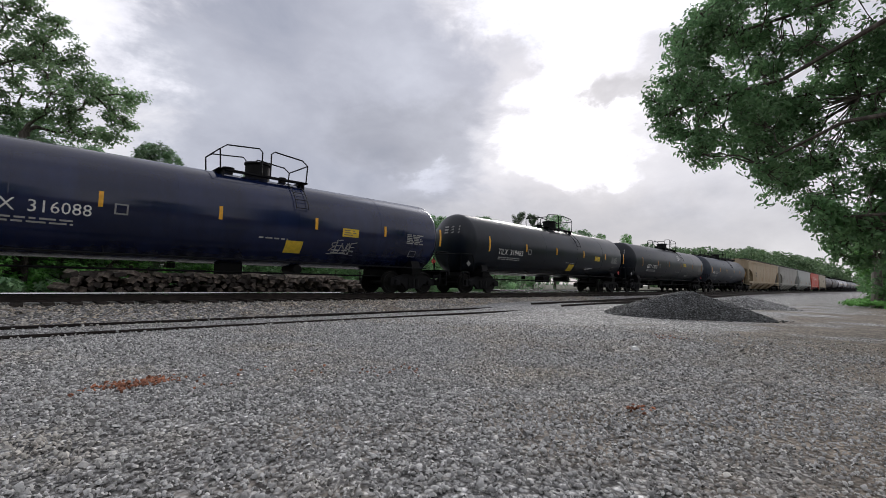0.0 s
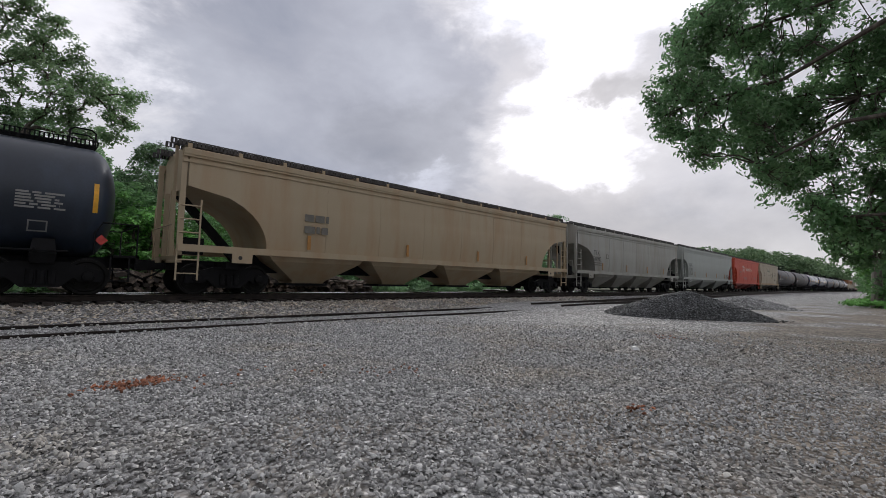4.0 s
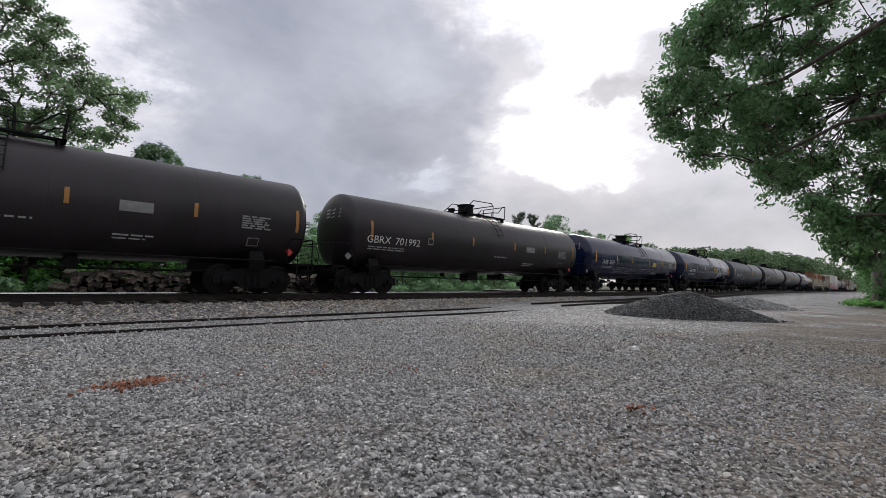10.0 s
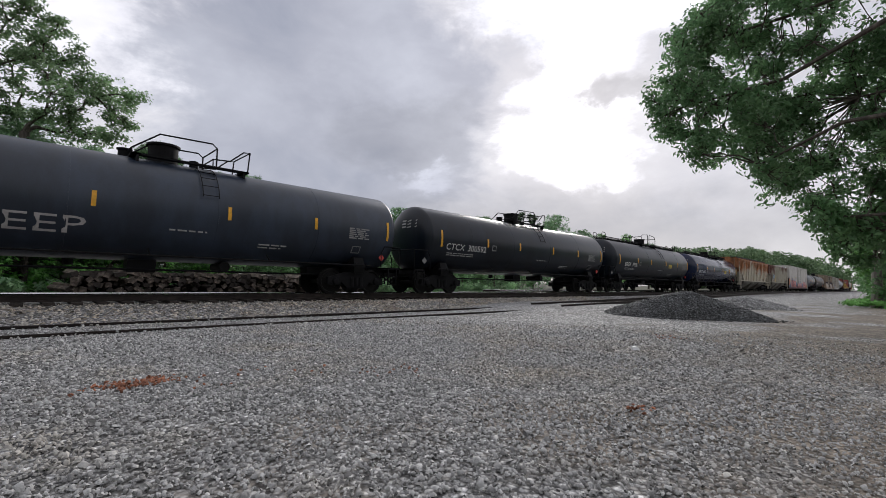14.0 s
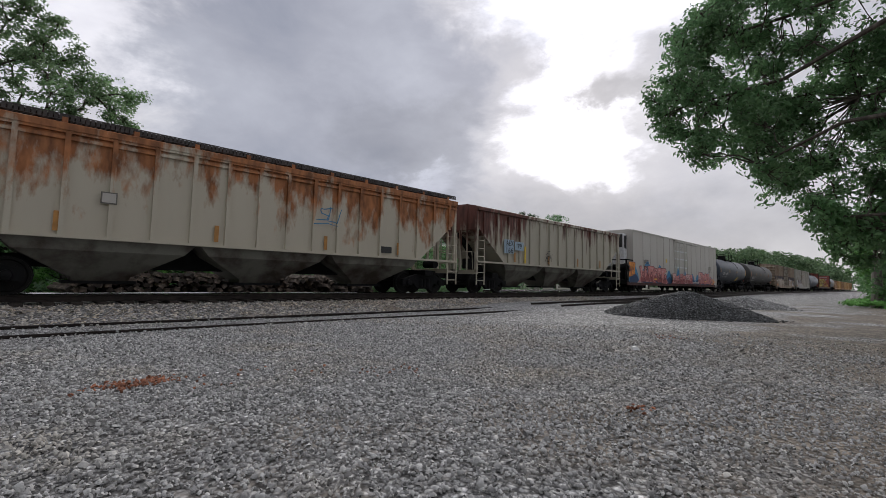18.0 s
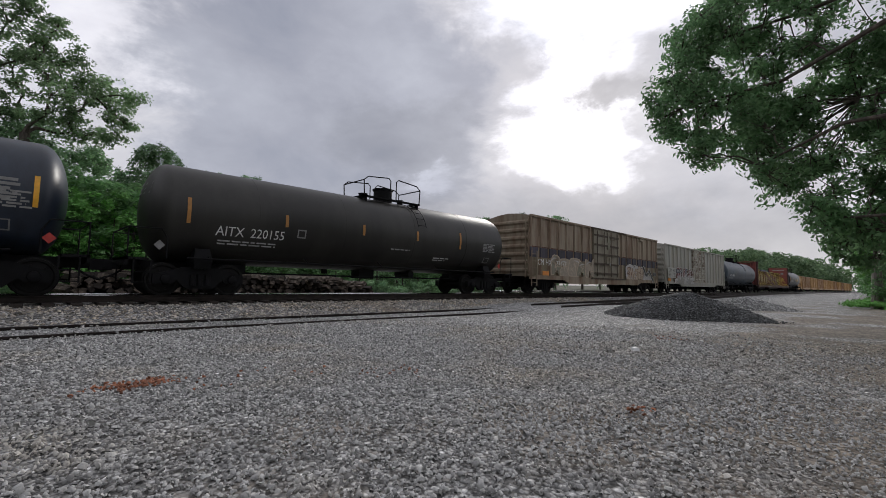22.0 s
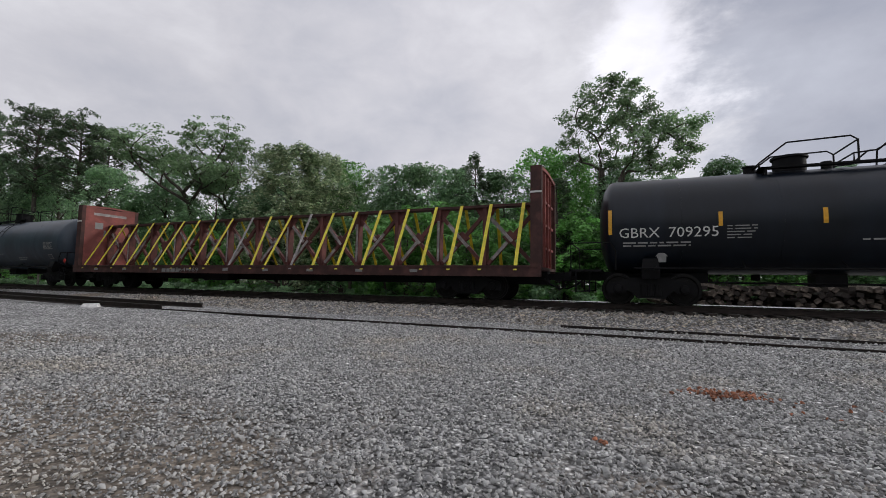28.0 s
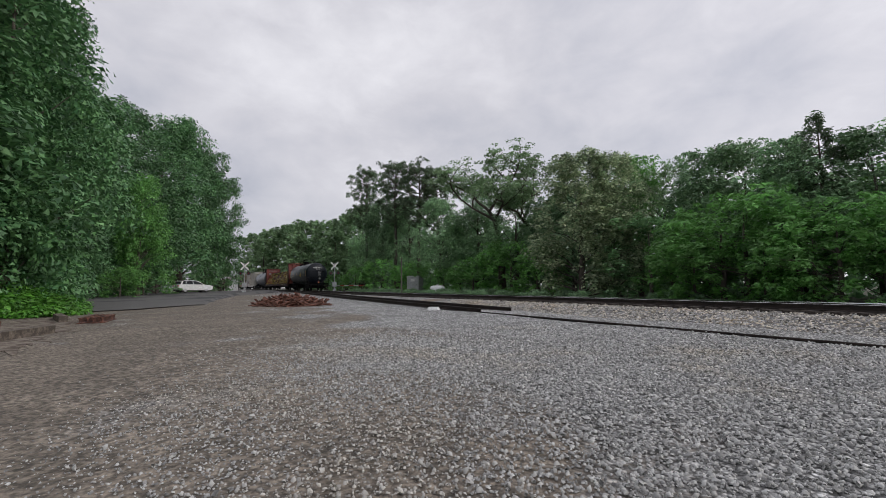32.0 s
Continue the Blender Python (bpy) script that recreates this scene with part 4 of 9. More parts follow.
    for lp in loops:
        gr = MB()
        for y in (-0.76, 0.76):
            gr.tube([(dome + u, y, top + w) for u, w in lp], 0.024, 6)
        for u, w in (lp[1:5:3] if hood else lp[4:5]):
            gr.tube([(dome + u, -0.76, top + w), (dome + u, 0.76, top + w)], 0.024, 6)
        part("guard_rail", gr, UNDER, car)
    ld = MB()
    for q in (-0.22, 0.22):
        ld.tube([(dome + 1.0 + q, shell_y(zc + z, r, zc, 0.10), zc + z) for z in [r * math.sin(radians(w)) for w in (16, 28, 40, 52, 64, 76)]], 0.014, 5)
    for k in range(5):
        z = zc + r * math.sin(radians(18 + k * 12.5))
        ld.tube([(dome + 0.78, shell_y(z, r, zc, 0.10), z), (dome + 1.22, shell_y(z, r, zc, 0.10), z)], 0.014, 4)
    if not last:
        part("side_ladder", ld, UNDER, car)
    if walkway:
        for x0, x1 in ((-a + 0.5, dome - 1.25), (dome + 1.25, a - 0.5)):
            wk = MB()
            for y in (-0.36, 0.34):
                wk.box(x0, x1, y, y + 0.022, top + 0.20, top + 0.225)
                wk.box(x0, x1, y, y + 0.022, top + 0.06, top + 0.085)
                nx = int((x1 - x0) / 0.09)
                for k in range(nx + 1):
                    x = x0 + (x1 - x0) * k / nx
                    wk.box(x - 0.018, x + 0.018, y + 0.004, y + 0.018, top + 0.085, top + 0.20)
            for k in range(5):
                wk.box(x0, x1, -0.32 + k * 0.15, -0.26 + k * 0.15, top + 0.06, top + 0.08)
            part("running_board", wk, UNDER, car)
            for k in range(6):
                x = x0 + (x1 - x0) * (k + 0.5) / 6
                br = MB()
                br.box(x - 0.03, x + 0.03, -0.35, 0.35, top - 0.08, top + 0.06)
                part("board_bracket", br, UNDER, car)
        for s in (-1, 1):
            for y in (-0.34, 0.34):
                hp = MB()
                hp.tube([(s * (a - 0.55), y, top), (s * (a - 0.55), y, top + 0.42), (s * (a - 0.65), y, top + 0.5), (s * (a - 1.0), y, top + 0.5), (s * (a - 1.1), y, top + 0.42), (s * (a - 1.1), y, top)], 0.022, 6)
                part("hoop_rail", hp, UNDER, car)
    # markings
    for u in strips:
        tall = 0.74 if u in (strips[0], strips[-1]) and len(strips) > 4 else 0.40
        u += trail if u == strips[-1] else 0.0
        patch(car, "reflector", u - 0.05, u + 0.05, 2.45 - tall / 2, 2.45 + tall / 2, strip_mat, sh)
    if mark:
        words(car, mark + "  " + number, text[0], text[1], text_z, high, WHITE, sh)
        bars(car, text[0] + 0.1, text_z - 0.29, 1.9, 2, DIMWHITE, sh, seed=len(number))
        if not last:
            patch(car, "test_plate", text[1] + 0.45, text[1] + 0.75, text_z - 0.02, text_z + 0.26, DIMWHITE, sh)
            patch(car, "test_plate_face", text[1] + 0.49, text[1] + 0.71, text_z + 0.02, text_z + 0.22, paint, (r + 0.004, zc))
    bars(car, 0.05 * a, zc - 0.62, 1.2, 1, DIMWHITE, sh, seed=4)
    if not last:
        bars(car, 0.75 * a, zc - 0.02, 1.0, 6, DIMWHITE, sh, high=0.045, gap=0.025, seed=9)
    bars(car, 0.36 * a, zc - 0.85, 1.0, 2, DIMWHITE, sh, seed=6)
    patch(car, "data_plate", 0.78 * a, 0.78 * a + 0.36, zc - 0.92, zc - 0.66, DIMWHITE, sh)
    patch(car, "data_plate_face", 0.78 * a + 0.03, 0.78 * a + 0.33, zc - 0.89, zc - 0.69, paint, (r + 0.004, zc))
    if panel:
        patch(car, "yellow_panel", panel[0], panel[0] + 0.68, panel[1] - 0.15, panel[1] + 0.15, PANEL_YEL, sh, label="yellow notice panel")
        bars(car, panel[0] + 0.06, panel[1] + 0.08, 0.55, 3, DIMBLACK, (r + 0.006, zc), high=0.03, gap=0.05, seed=3)
    if pale:
        patch(car, "pale_panel", pale[0], pale[0] + 0.76, pale[1] - 0.14, pale[1] + 0.14, DIMWHITE, sh, label="pale notice panel")
    if sign:
        patch(car, "yellow_sign", sign[0], sign[0] + 0.6, sign[1] - 0.2, sign[1] + 0.2, PANEL_YEL, sh, label="faded yellow sign")
    for s in (-1, 1):
        pl = MB()
        x, z = s * (a - 0.35), 1.42
        yy = shell_y(z, r, zc, 0.1)
        if last:
            x = s * (a - 1.75)
            pl.prism_y([(x - 0.17, z + 0.02), (x - 0.12, z + 0.02), (x - 0.12, z - 0.15), (x + 0.12, z - 0.15), (x + 0.12, z + 0.02), (x + 0.17, z + 0.02), (x, z + 0.2)], yy, yy + 0.02)
        else:
            pl.prism_y([(x - 0.14, z), (x, z - 0.14), (x + 0.14, z), (x, z + 0.14)], yy, yy + 0.02)
        part("placard", pl, RED if s > 0 and not last else DIMWHITE, car, "white hazard placard" if last else "diamond hazard placard")
    if tag:
        scrawl(car, tag[0], tag[1], tag[2], tag[3], tag[4], shell=sh)
    # end lettering on the head facing the rear of the view
    hb = MB()
    for i in range(3):
        z = zc + 0.75 - i * 0.14
        for k in range(3):
            y = -0.75 + k * 0.34
            rr = (math.hypot(y, z - zc) / r) ** (1.22 if hood else 1.0)
            x = -a + lead + d * (1 - math.sqrt(max(0.0, 1 - rr * rr))) - 0.02
            hb.face([(x, y, z), (x, y + 0.26, z), (x + 0.03, y + 0.26, z + 0.08), (x + 0.03, y, z + 0.08)])
    part("head_lettering", hb, DIMWHITE, car)["kind"] = "stuff"
    add_trucks(car, xc)
    add_couplers(car, a, ext)
    return car


def scrawl(parent, x, z, wide, high, material, shell=None, y=-1.6, seed=2, thick=0.03, letters=5):
    """Sprayed handwriting: slanted, crossing strokes that form no readable letters."""
    rnd = random.Random(seed + int(wide * 10))
    w = wide / letters
    mb = MB()
    for k in range(letters):
        tall, lift, lean = high * rnd.uniform(0.7, 1.0), high * rnd.uniform(0, 0.2), rnd.uniform(0.1, 0.45)
        for ln in rnd.choice(FORMS):
            flip = rnd.random() < 0.5
            pts = []
            for (u, v), (u2, v2) in zip(ln, ln[1:]):
                for q in (0.0, 0.34, 0.67):
                    pts.append((u + (u2 - u) * q + rnd.uniform(-0.05, 0.05), v + (v2 - v) * q + rnd.uniform(-0.05, 0.05)))
            pts.append(ln[-1])
            stroke(mb, [(x + w * (k + (1 - u if flip else u) * 1.15 + lean * (v - 0.3)), z + lift + v * tall) for u, v in pts], thick * 0.6, y - 0.0008 * k, 0.5)
    if rnd.random() < 0.6:
        stroke(mb, [(x - w * 0.3, z - high * 0.12), (x + wide * 0.5, z - high * 0.02), (x + wide * 1.08, z - high * 0.16)], thick * 0.5, y - 0.006, 0.8)
    if shell:
        mb.v = [(px, shell_y(pz, shell[0], shell[1], 0.014 + (y - py)), pz) for px, py, pz in mb.v]
    return part("sprayed_tag", mb, material, parent, "sprayed tag of slanted strokes")


def blob(parent, name, x, z, w, h, material, y, seed, shape=3.2, squash=0.12):
    """A sprayed rounded shape with an uneven edge."""
    n = 28
    pts = []
    for k in range(n):
        a = 2 * math.pi * k / n
        c, s = math.cos(a), math.sin(a)
        rr = (abs(c) ** shape + abs(s) ** shape) ** (-1 / shape)
        rr *= 1 + squash * 2 * noise.noise((c * 1.6 + seed * 3.7, s * 1.6, seed))
        pts.append((x + c * rr * w / 2, y, z + s * rr * h / 2))
    mb = MB()
    mb.face(pts)
    return part(name, mb, material, parent)


FORMS = [[[(0, 0), (0.05, 1), (0.9, 0.1), (1, 1)]], [[(0, 0), (0.1, 1), (0.9, 0.85), (0.8, 0.5), (0.1, 0.5)], [(0.4, 0.5), (1, 0)]], [[(0, 0), (0.5, 1), (1, 0)], [(0.2, 0.35), (0.8, 0.4)]],
         [[(0.2, 0), (0, 0.6), (0.3, 1), (0.9, 0.9), (1, 0.35), (0.7, 0), (0.2, 0)]], [[(1, 1), (0, 0.95), (0.1, 0), (1, 0.05)], [(0.05, 0.5), (0.85, 0.5)]], [[(0, 1), (0.1, 0.1), (0.9, 0), (1, 0.95)]], [[(1, 0.95), (0.1, 0.85), (0.2, 0.5), (0.95, 0.4), (0.85, 0.05), (0, 0)]]]


def stroke(mb, pts, half_w, y, taper=0.0):
    """A flat sprayed line of that half width, in one strip, its end drawn out to a point by taper."""
    rows, n = [], len(pts)
    for i, (x, z) in enumerate(pts):
        xa, za = pts[max(0, i - 1)]
        xb, zb = pts[min(n - 1, i + 1)]
        L = math.hypot(xb - xa, zb - za) or 1
        k = half_w * (1 - taper if i == n - 1 else 1)
        ex = -0.7 if i == 0 else 0.7 if i == n - 1 else 0.0
        ux, uz = (xb - xa) / L, (zb - za) / L
        rows.append(((x + ux * ex * half_w - uz * k, y - 0.00008 * i, z + uz * ex * half_w + ux * k), (x + ux * ex * half_w + uz * k, y - 0.00008 * i, z + uz * ex * half_w - ux * k)))
    base = len(mb.v)
    for p, q in rows:
        mb.v += [p, q]
    for i in range(n - 1):
        mb.f.append((base + 2 * i, base + 2 * i + 2, base + 2 * i + 3, base + 2 * i + 1))


BLOCK_A = [(0, 0), (0.92, 0), (1, 0.32), (0.55, 0.36), (1, 0.6), (0.95, 1), (0.08, 1), (0, 0.68), (0.45, 0.62), (0.02, 0.36)]
BLOCK_B = [(0, 0), (0.36, 0), (0.42, 0.28), (0.6, 0.28), (0.68, 0), (1.02, 0), (0.86, 1), (0.2, 1)]
BLOCK_C = [(0, 0.05), (0.92, 0), (1.02, 0.5), (0.9, 1), (0.05, 1)]
BLOCK_D = [(0, 0), (1, 0), (1, 0.26), (0.52, 0.3), (0.9, 0.44), (0.86, 0.6), (0.46, 0.62), (1, 0.76), (0.95, 1), (0, 1)]
BLOCK_E = [(0, 0.2), (0.2, 0), (0.8, 0), (1, 0.2), (0.96, 1), (0.64, 0.98), (0.6, 0.4), (0.4, 0.4), (0.38, 1), (0.03, 0.98)]
BLOCK_F = [(0, 0), (0.36, 0), (0.42, 0.45), (0.66, 0), (1, 0.05), (0.97, 1), (0.65, 1), (0.58, 0.5), (0.36, 1), (0.02, 1)]


def rounded(pts, times):
    """A closed outline with its corners cut again and again."""
    for _ in range(times):
        out = []
        for (x, z), (x2, z2) in zip(pts, pts[1:] + pts[:1]):
            out += [(x * 0.8 + x2 * 0.2, z * 0.8 + z2 * 0.2), (x * 0.2 + x2 * 0.8, z * 0.2 + z2 * 0.8)]
        pts = out
    return pts


def sprayed(car, name, pts, y, material):
    mb = MB()
    mb.face([(x, y, z) for x, z in pts])
    return part(name, mb, material, car)


def mounds(car, peaks, z0, y, material, deep):
    """Soft pointed hills of sprayed colour behind a piece: rows of centre, half width, height."""
    for k, (x, w, h) in enumerate(peaks):
        hill = [(x + w * u, z0 + h * v) for u, v in ((-1, 0), (1, 0), (0.86, 0.36), (0.62, 0.62), (0.34, 0.82), (0.1, 1), (-0.12, 0.97), (-0.4, 0.78), (-0.66, 0.55), (-0.88, 0.3))]
        sprayed(car, "sprayed_backing", rounded(hill, 1), y - 0.0006 * k, material)
        low = [(x + w * u, z0 + h * v) for u, v in ((-0.95, 0), (0.95, 0), (0.8, 0.26), (0.45, 0.42), (0.1, 0.5), (-0.3, 0.42), (-0.7, 0.3))]
        sprayed(car, "sprayed_backing", rounded(low, 1), y - 0.006 - 0.0006 * k, deep)


def graffiti(car, x0, x1, z0, z1, y, fills, edge, low=None, seed=1, letters=6, soft=0, light=None, tails=True):
    """A sprayed piece: fat interlocked blocks with dark outlines, darker feet, cut lines and pale highlights."""
    rnd = random.Random(seed)
    w, hz = (x1 - x0) / letters, z1 - z0
    for k in range(letters):
        form = rnd.choice((BLOCK_A, BLOCK_B, BLOCK_C, BLOCK_D, BLOCK_E, BLOCK_F))
        fx, fz = rnd.random() < 0.5, rnd.random() < 0.4
        xx, ww = x0 + w * k - w * 0.16, w * rnd.uniform(1.15, 1.42)
        zz, hh = z0 + hz * rnd.uniform(0.0, 0.12), hz * rnd.uniform(0.72, 1.0)
        lean = rnd.uniform(-0.22, 0.3)
        yy = y - 0.006 * k

        def put(u, v):
            return (xx + ((1 - u if fx else u) + lean * (v - 0.5)) * ww, zz + (1 - v if fz else v) * hh)

        jit = [(u + rnd.uniform(-0.05, 0.05), v + rnd.uniform(-0.05, 0.05)) for u, v in form]
        cx, cz = 0.5, 0.5
        grown = [(cx + (u - cx) * 1.10 + (0.03 if u > cx else -0.03), cz + (v - cz) * 1.08) for u, v in jit]
        sprayed(car, "sprayed_outline", [put(*p) for p in rounded(grown, soft)], yy, edge)
        sprayed(car, "sprayed_shape", [put(*p) for p in rounded(jit, soft)], yy - 0.0012, rnd.choice(fills))
        if low:
            # the foot of the block in the darker shade, under a ragged line
            line = [put(u, (0.36 if not fz else 0.64) + rnd.uniform(-0.12, 0.12)) for u in (0.08, 0.3, 0.5, 0.72, 0.9)]
            foot = [put(u, 0.03 if not fz else 0.97) for u in (0.1, 0.88)]
            sprayed(car, "sprayed_shade", [foot[0], foot[1]] + line[::-1], yy - 0.0022, low)
        for k2 in range(6):
            cut = MB()
            if k2 == 5:
                stroke(cut, [put(0.42, 0.38), put(0.5, 0.62), put(0.6, 0.5)], min(ww, hh) * 0.05, yy - 0.0040, 0.6)
            else:
                u, v = rnd.uniform(0.1, 0.75), rnd.uniform(0.15, 0.8)
                stroke(cut, [put(u, v), put(u + rnd.uniform(0.1, 0.3), v + rnd.uniform(-0.25, 0.25)), put(u + rnd.uniform(0.0, 0.2), v + rnd.uniform(0.1, 0.35))], min(ww, hh) * 0.028, yy - 0.0030 - 0.0002 * k2, 0.7)
            part("sprayed_line", cut, edge, car)
        if light:
            hl = MB()
            stroke(hl, [put(0.14, 0.74 if not fz else 0.26), put(0.32, 0.86 if not fz else 0.14), put(0.6, 0.88 if not fz else 0.12)], min(ww, hh) * 0.035, yy - 0.0048, 0.8)
            part("sprayed_highlight", hl, light, car)
    if tails:
        for x, d in ((x0, -1), (x1, 1)):
            sprayed(car, "sprayed_shape", [(x, z0 + hz * 0.05), (x + d * w * 0.7, z0 + hz * 0.02), (x + d * w * 0.3, z0 + hz * 0.16), (x, z0 + hz * 0.34)], y - 0.0005, fills[0])


def hopper_car(a, ext, paint, label, chutes=4, ribs=0, top=4.16, cut=2.35, chute_paint=None, curved=True, z0=1.38, strips=True, sill_paint=None, seams=True, boards=True):
    """Covered hopper: bulging or ribbed sides cut away at the ends over slope sheets, outlets below."""
    car = thing("covered_hopper", label, "hopper car", "cars of the passing train")
    zk = 3.12
    lv = []
    for k in range(9):
        z = z0 + (zk - z0) * k / 8
        u = (z - z0) / (zk - z0)
        c = cut * (math.sqrt(max(0.0, 1 - u * u)) if curved else 1 - u)
        w = 1.46 + 0.10 * math.sin(math.pi * min(1, (z - z0) / 2.6)) if curved else 1.5
        lv.append((z, -a + 0.18 + c, a - 0.18 - c, w))
    for z in (3.5, 3.85, top):
        lv.append((z, -a + 0.18, a - 0.18, (1.46 + 0.10 * math.sin(math.pi * min(1, (z - z0) / 3.2))) if curved else 1.5))
    lv += [(top + 0.14, -a + 0.18, a - 0.18, 1.22), (top + 0.24, -a + 0.2, a - 0.2, 0.75), (top + 0.28, -a + 0.2, a - 0.2, 0.2)]
    mb = MB()
    mb.loft(lv)
    part("hopper_body", mb, paint, car, "", 28)
    for s in (-1, 1):
        y0, y1 = sorted((s * 1.44, s * 1.6))
        sl = MB()
        sl.box(-a, a, y0, y1, z0 - (0.14 if curved else 0.02), z0 + 0.06)
        part("side_sill", sl, sill_paint or paint, car)
        y0, y1 = sorted((s * 1.44, s * 1.59))
        ch = MB()
        ch.box(-a + 0.02, a - 0.02, y0, y1, top - 0.13, top + 0.03)
        if boards:
            ch.box(-a + 0.02, a - 0.02, y0 + 0.02, y1 - 0.02, top - 0.2, top - 0.13)
            ch.box(-a + 0.02, a - 0.02, y0 + 0.03, y1 - 0.03, top - 0.36, top - 0.28)
        part("top_chord", ch, paint, car)
        yb = s * 0.86
        if not boards:
            continue
        rb = MB()
        for k in range(4):
            rb.box(-a - 0.05, a + 0.05, yb - 0.3 + k * 0.16, yb - 0.2 + k * 0.16, top + 0.30, top + 0.325)
        for edge_y in (yb - 0.32, yb + 0.295):
            rb.box(-a - 0.25, a + 0.25, edge_y, edge_y + 0.025, top + 0.335, top + 0.365)
            rb.box(-a - 0.25, a + 0.25, edge_y, edge_y + 0.025, top + 0.20, top + 0.22)
            nx = int(2 * a / 0.10)
            for k in range(nx + 1):
                x = -a - 0.22 + (2 * a + 0.44) * k / nx
                rb.box(x - 0.037, x + 0.037, edge_y + 0.004, edge_y + 0.021, top + 0.22, top + 0.335)
        nx = int(2 * a / 0.3)
        for k in range(nx + 1):
            x = -a + 2 * a * k / nx
            rb.box(x - 0.03, x + 0.03, yb - 0.3, yb + 0.3, top + 0.285, top + 0.315)
        part("running_board", rb, GRATING, car)
        n = int(2 * a / 1.45)
        for k in range(n + 1):
            x = -a + 0.25 + (2 * a - 0.5) * k / n
            br = MB()
            br.box(x - 0.06, x + 0.06, yb - 0.33, yb + 0.3, top + 0.0, top + 0.28)
            part("board_bracket", br, paint, car)
        if curved and s < 0 and z0 > 1.3:
            for e in (-1, 1):
                x = e * (a - 1.75)
                pad = patch(car, "jacking_pad", x - 0.3, x + 0.3, z0 - 0.42, z0 - 0.06, paint, None, -1.612, "pale jacking plate with a round hole")
                hole = MB()
                hole.lathe_y([(-1.618, 0.06), (-1.613, 0.06)], x - 0.06, z0 - 0.26, 12)
                part("jacking_hole", hole, BLACK, pad)
    ht = MB()
    ht.box(-a + 0.6, a - 0.6, -0.3, 0.3, top + 0.24, top + 0.36)
    part("hatch_trough", ht, paint, car)
    if ribs:
        for s in (-1, 1):
            for k in range(ribs):
                x = -a + 0.5 + (2 * a - 1.0) * k / (ribs - 1)
                dist = a - abs(x) - 0.18
                zb = z0 if dist > cut else z0 + (zk - z0) * (1 - dist / cut)
                y0, y1 = sorted((s * 1.49, s * 1.59))
                rp = MB()
                rp.prism_y([(x - 0.055, zb), (x + 0.055, zb), (x + 0.055, top - 0.2), (x - 0.055, top - 0.2)], y0, y1)
                part("side_post", rp, paint, car)
    elif seams:
        for s in (-1,):
            n = int(2 * a / 2.1)
            for k in range(1, n):
                x = -a + 2 * a * k / n
                if a - abs(x) < cut + 0.3:
                    continue
                sm = MB()
                sm.rings([[(x - 0.012, -1 * (w + 0.006), z), (x + 0.012, -1 * (w + 0.006), z), (x + 0.012, -1 * (w - 0.02), z), (x - 0.012, -1 * (w - 0.02), z)] for z, _, _, w in lv[:12]])
                part("weld_seam", sm, paint, car)
    span = 2 * (a - cut - 0.15)
    for k in range(chutes):
        x0 = -span / 2 + span * k / chutes
        x1 = x0 + span / chutes
        cm = (x0 + x1) / 2
        cb = MB()
        cb.loft([(0.34, cm - 0.6, cm + 0.6, 0.5), (0.46, cm - 0.64, cm + 0.64, 0.62), (z0 - 0.3, x0 + 0.32, x1 - 0.32, 1.34), (z0 + 0.02, x0 + 0.03, x1 - 0.03, 1.43)])
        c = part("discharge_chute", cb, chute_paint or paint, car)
        gt = MB()
        gt.box(cm - 0.8, cm + 0.8, -0.55, 0.55, 0.28, 0.36)
        part("outlet_gate", gt, UNDER, c)
    xc = a - 1.55
    # through sill made tall and near black, also for shade between the chutes
    spine_sill = MB()
    spine_sill.box(-a + 2.6, a - 2.6, -0.3, 0.3, 0.70, z0 + 0.02)
    part("centre_sill", spine_sill, UNDER, car)
    for s in (-1, 1):
        cs = MB()
        cs.box(*sorted((s * (a - 2.6), s * (a + ext - 0.5))), -0.3, 0.3, 0.72, 1.02)
        part("centre_sill", cs, UNDER, car)
        cs = MB()
        cs.box(s * xc - 0.2, s * xc + 0.2, -1.4, 1.4, 0.78, 1.0)
        part("body_bolster", cs, UNDER, car)
        cs = MB()
        cs.rings([[(s * (a - 0.2), y, 3.0), (s * (a - 0.5), y, 3.0), (s * (a - 2.3), y, 1.05), (s * (a - 2.0), y, 1.0)] for y in ((-0.12, 0.12) if s < 0 else (0.12, -0.12))])
        part("slope_brace", cs, UNDER, car)
    for s in (-1, 1):
        ef = MB()
        x0, x1 = sorted((s * (a - 0.14), s * a))
        for y in (-1.5, 1.38):
            ef.box(x0, x1, y, y + 0.12, 1.0, top - 0.05)
        ef.box(x0, x1, -1.5, 1.5, 0.92, 1.12)
        ef.box(x0, x1, -0.4, -0.32, 1.0, 3.1)
        ef.box(x0, x1, 0.32, 0.4, 1.0, 3.1)
        part("end_frame", ef, paint, car)
        for y in (-1.53, 1.53):
            ladder(car, s * a - (0.55 if s > 0 else 0), y, 0.42, 2.75, 0.55, paint, 6, "corner_ladder")
        hr = MB()
        hr.tube([(s * a, -1.3, 1.1), (s * (a + 0.1), -1.3, 2.0), (s * (a + 0.1), 1.3, 2.0), (s * a, 1.3, 1.1)], 0.02, 5)
        part("end_handrail", hr, paint, car)
        ladder(car, s * (a + 0.02) - 0.02, -0.9, 1.1, top + 0.2, 0.04, paint, 8, "end_ladder")
    bk = MB()
    bk.box(-a + 0.3, -a + 0.9, -0.7, -0.3, 1.2, 1.7)
    part("brake_valve", bk, UNDER, car)
    bk = MB()
    bk.lathe_y([(-0.9, 0.17), (-0.2, 0.17)], a - 0.7, 1.3, 12)
    part("brake_reservoir", bk, UNDER, car)
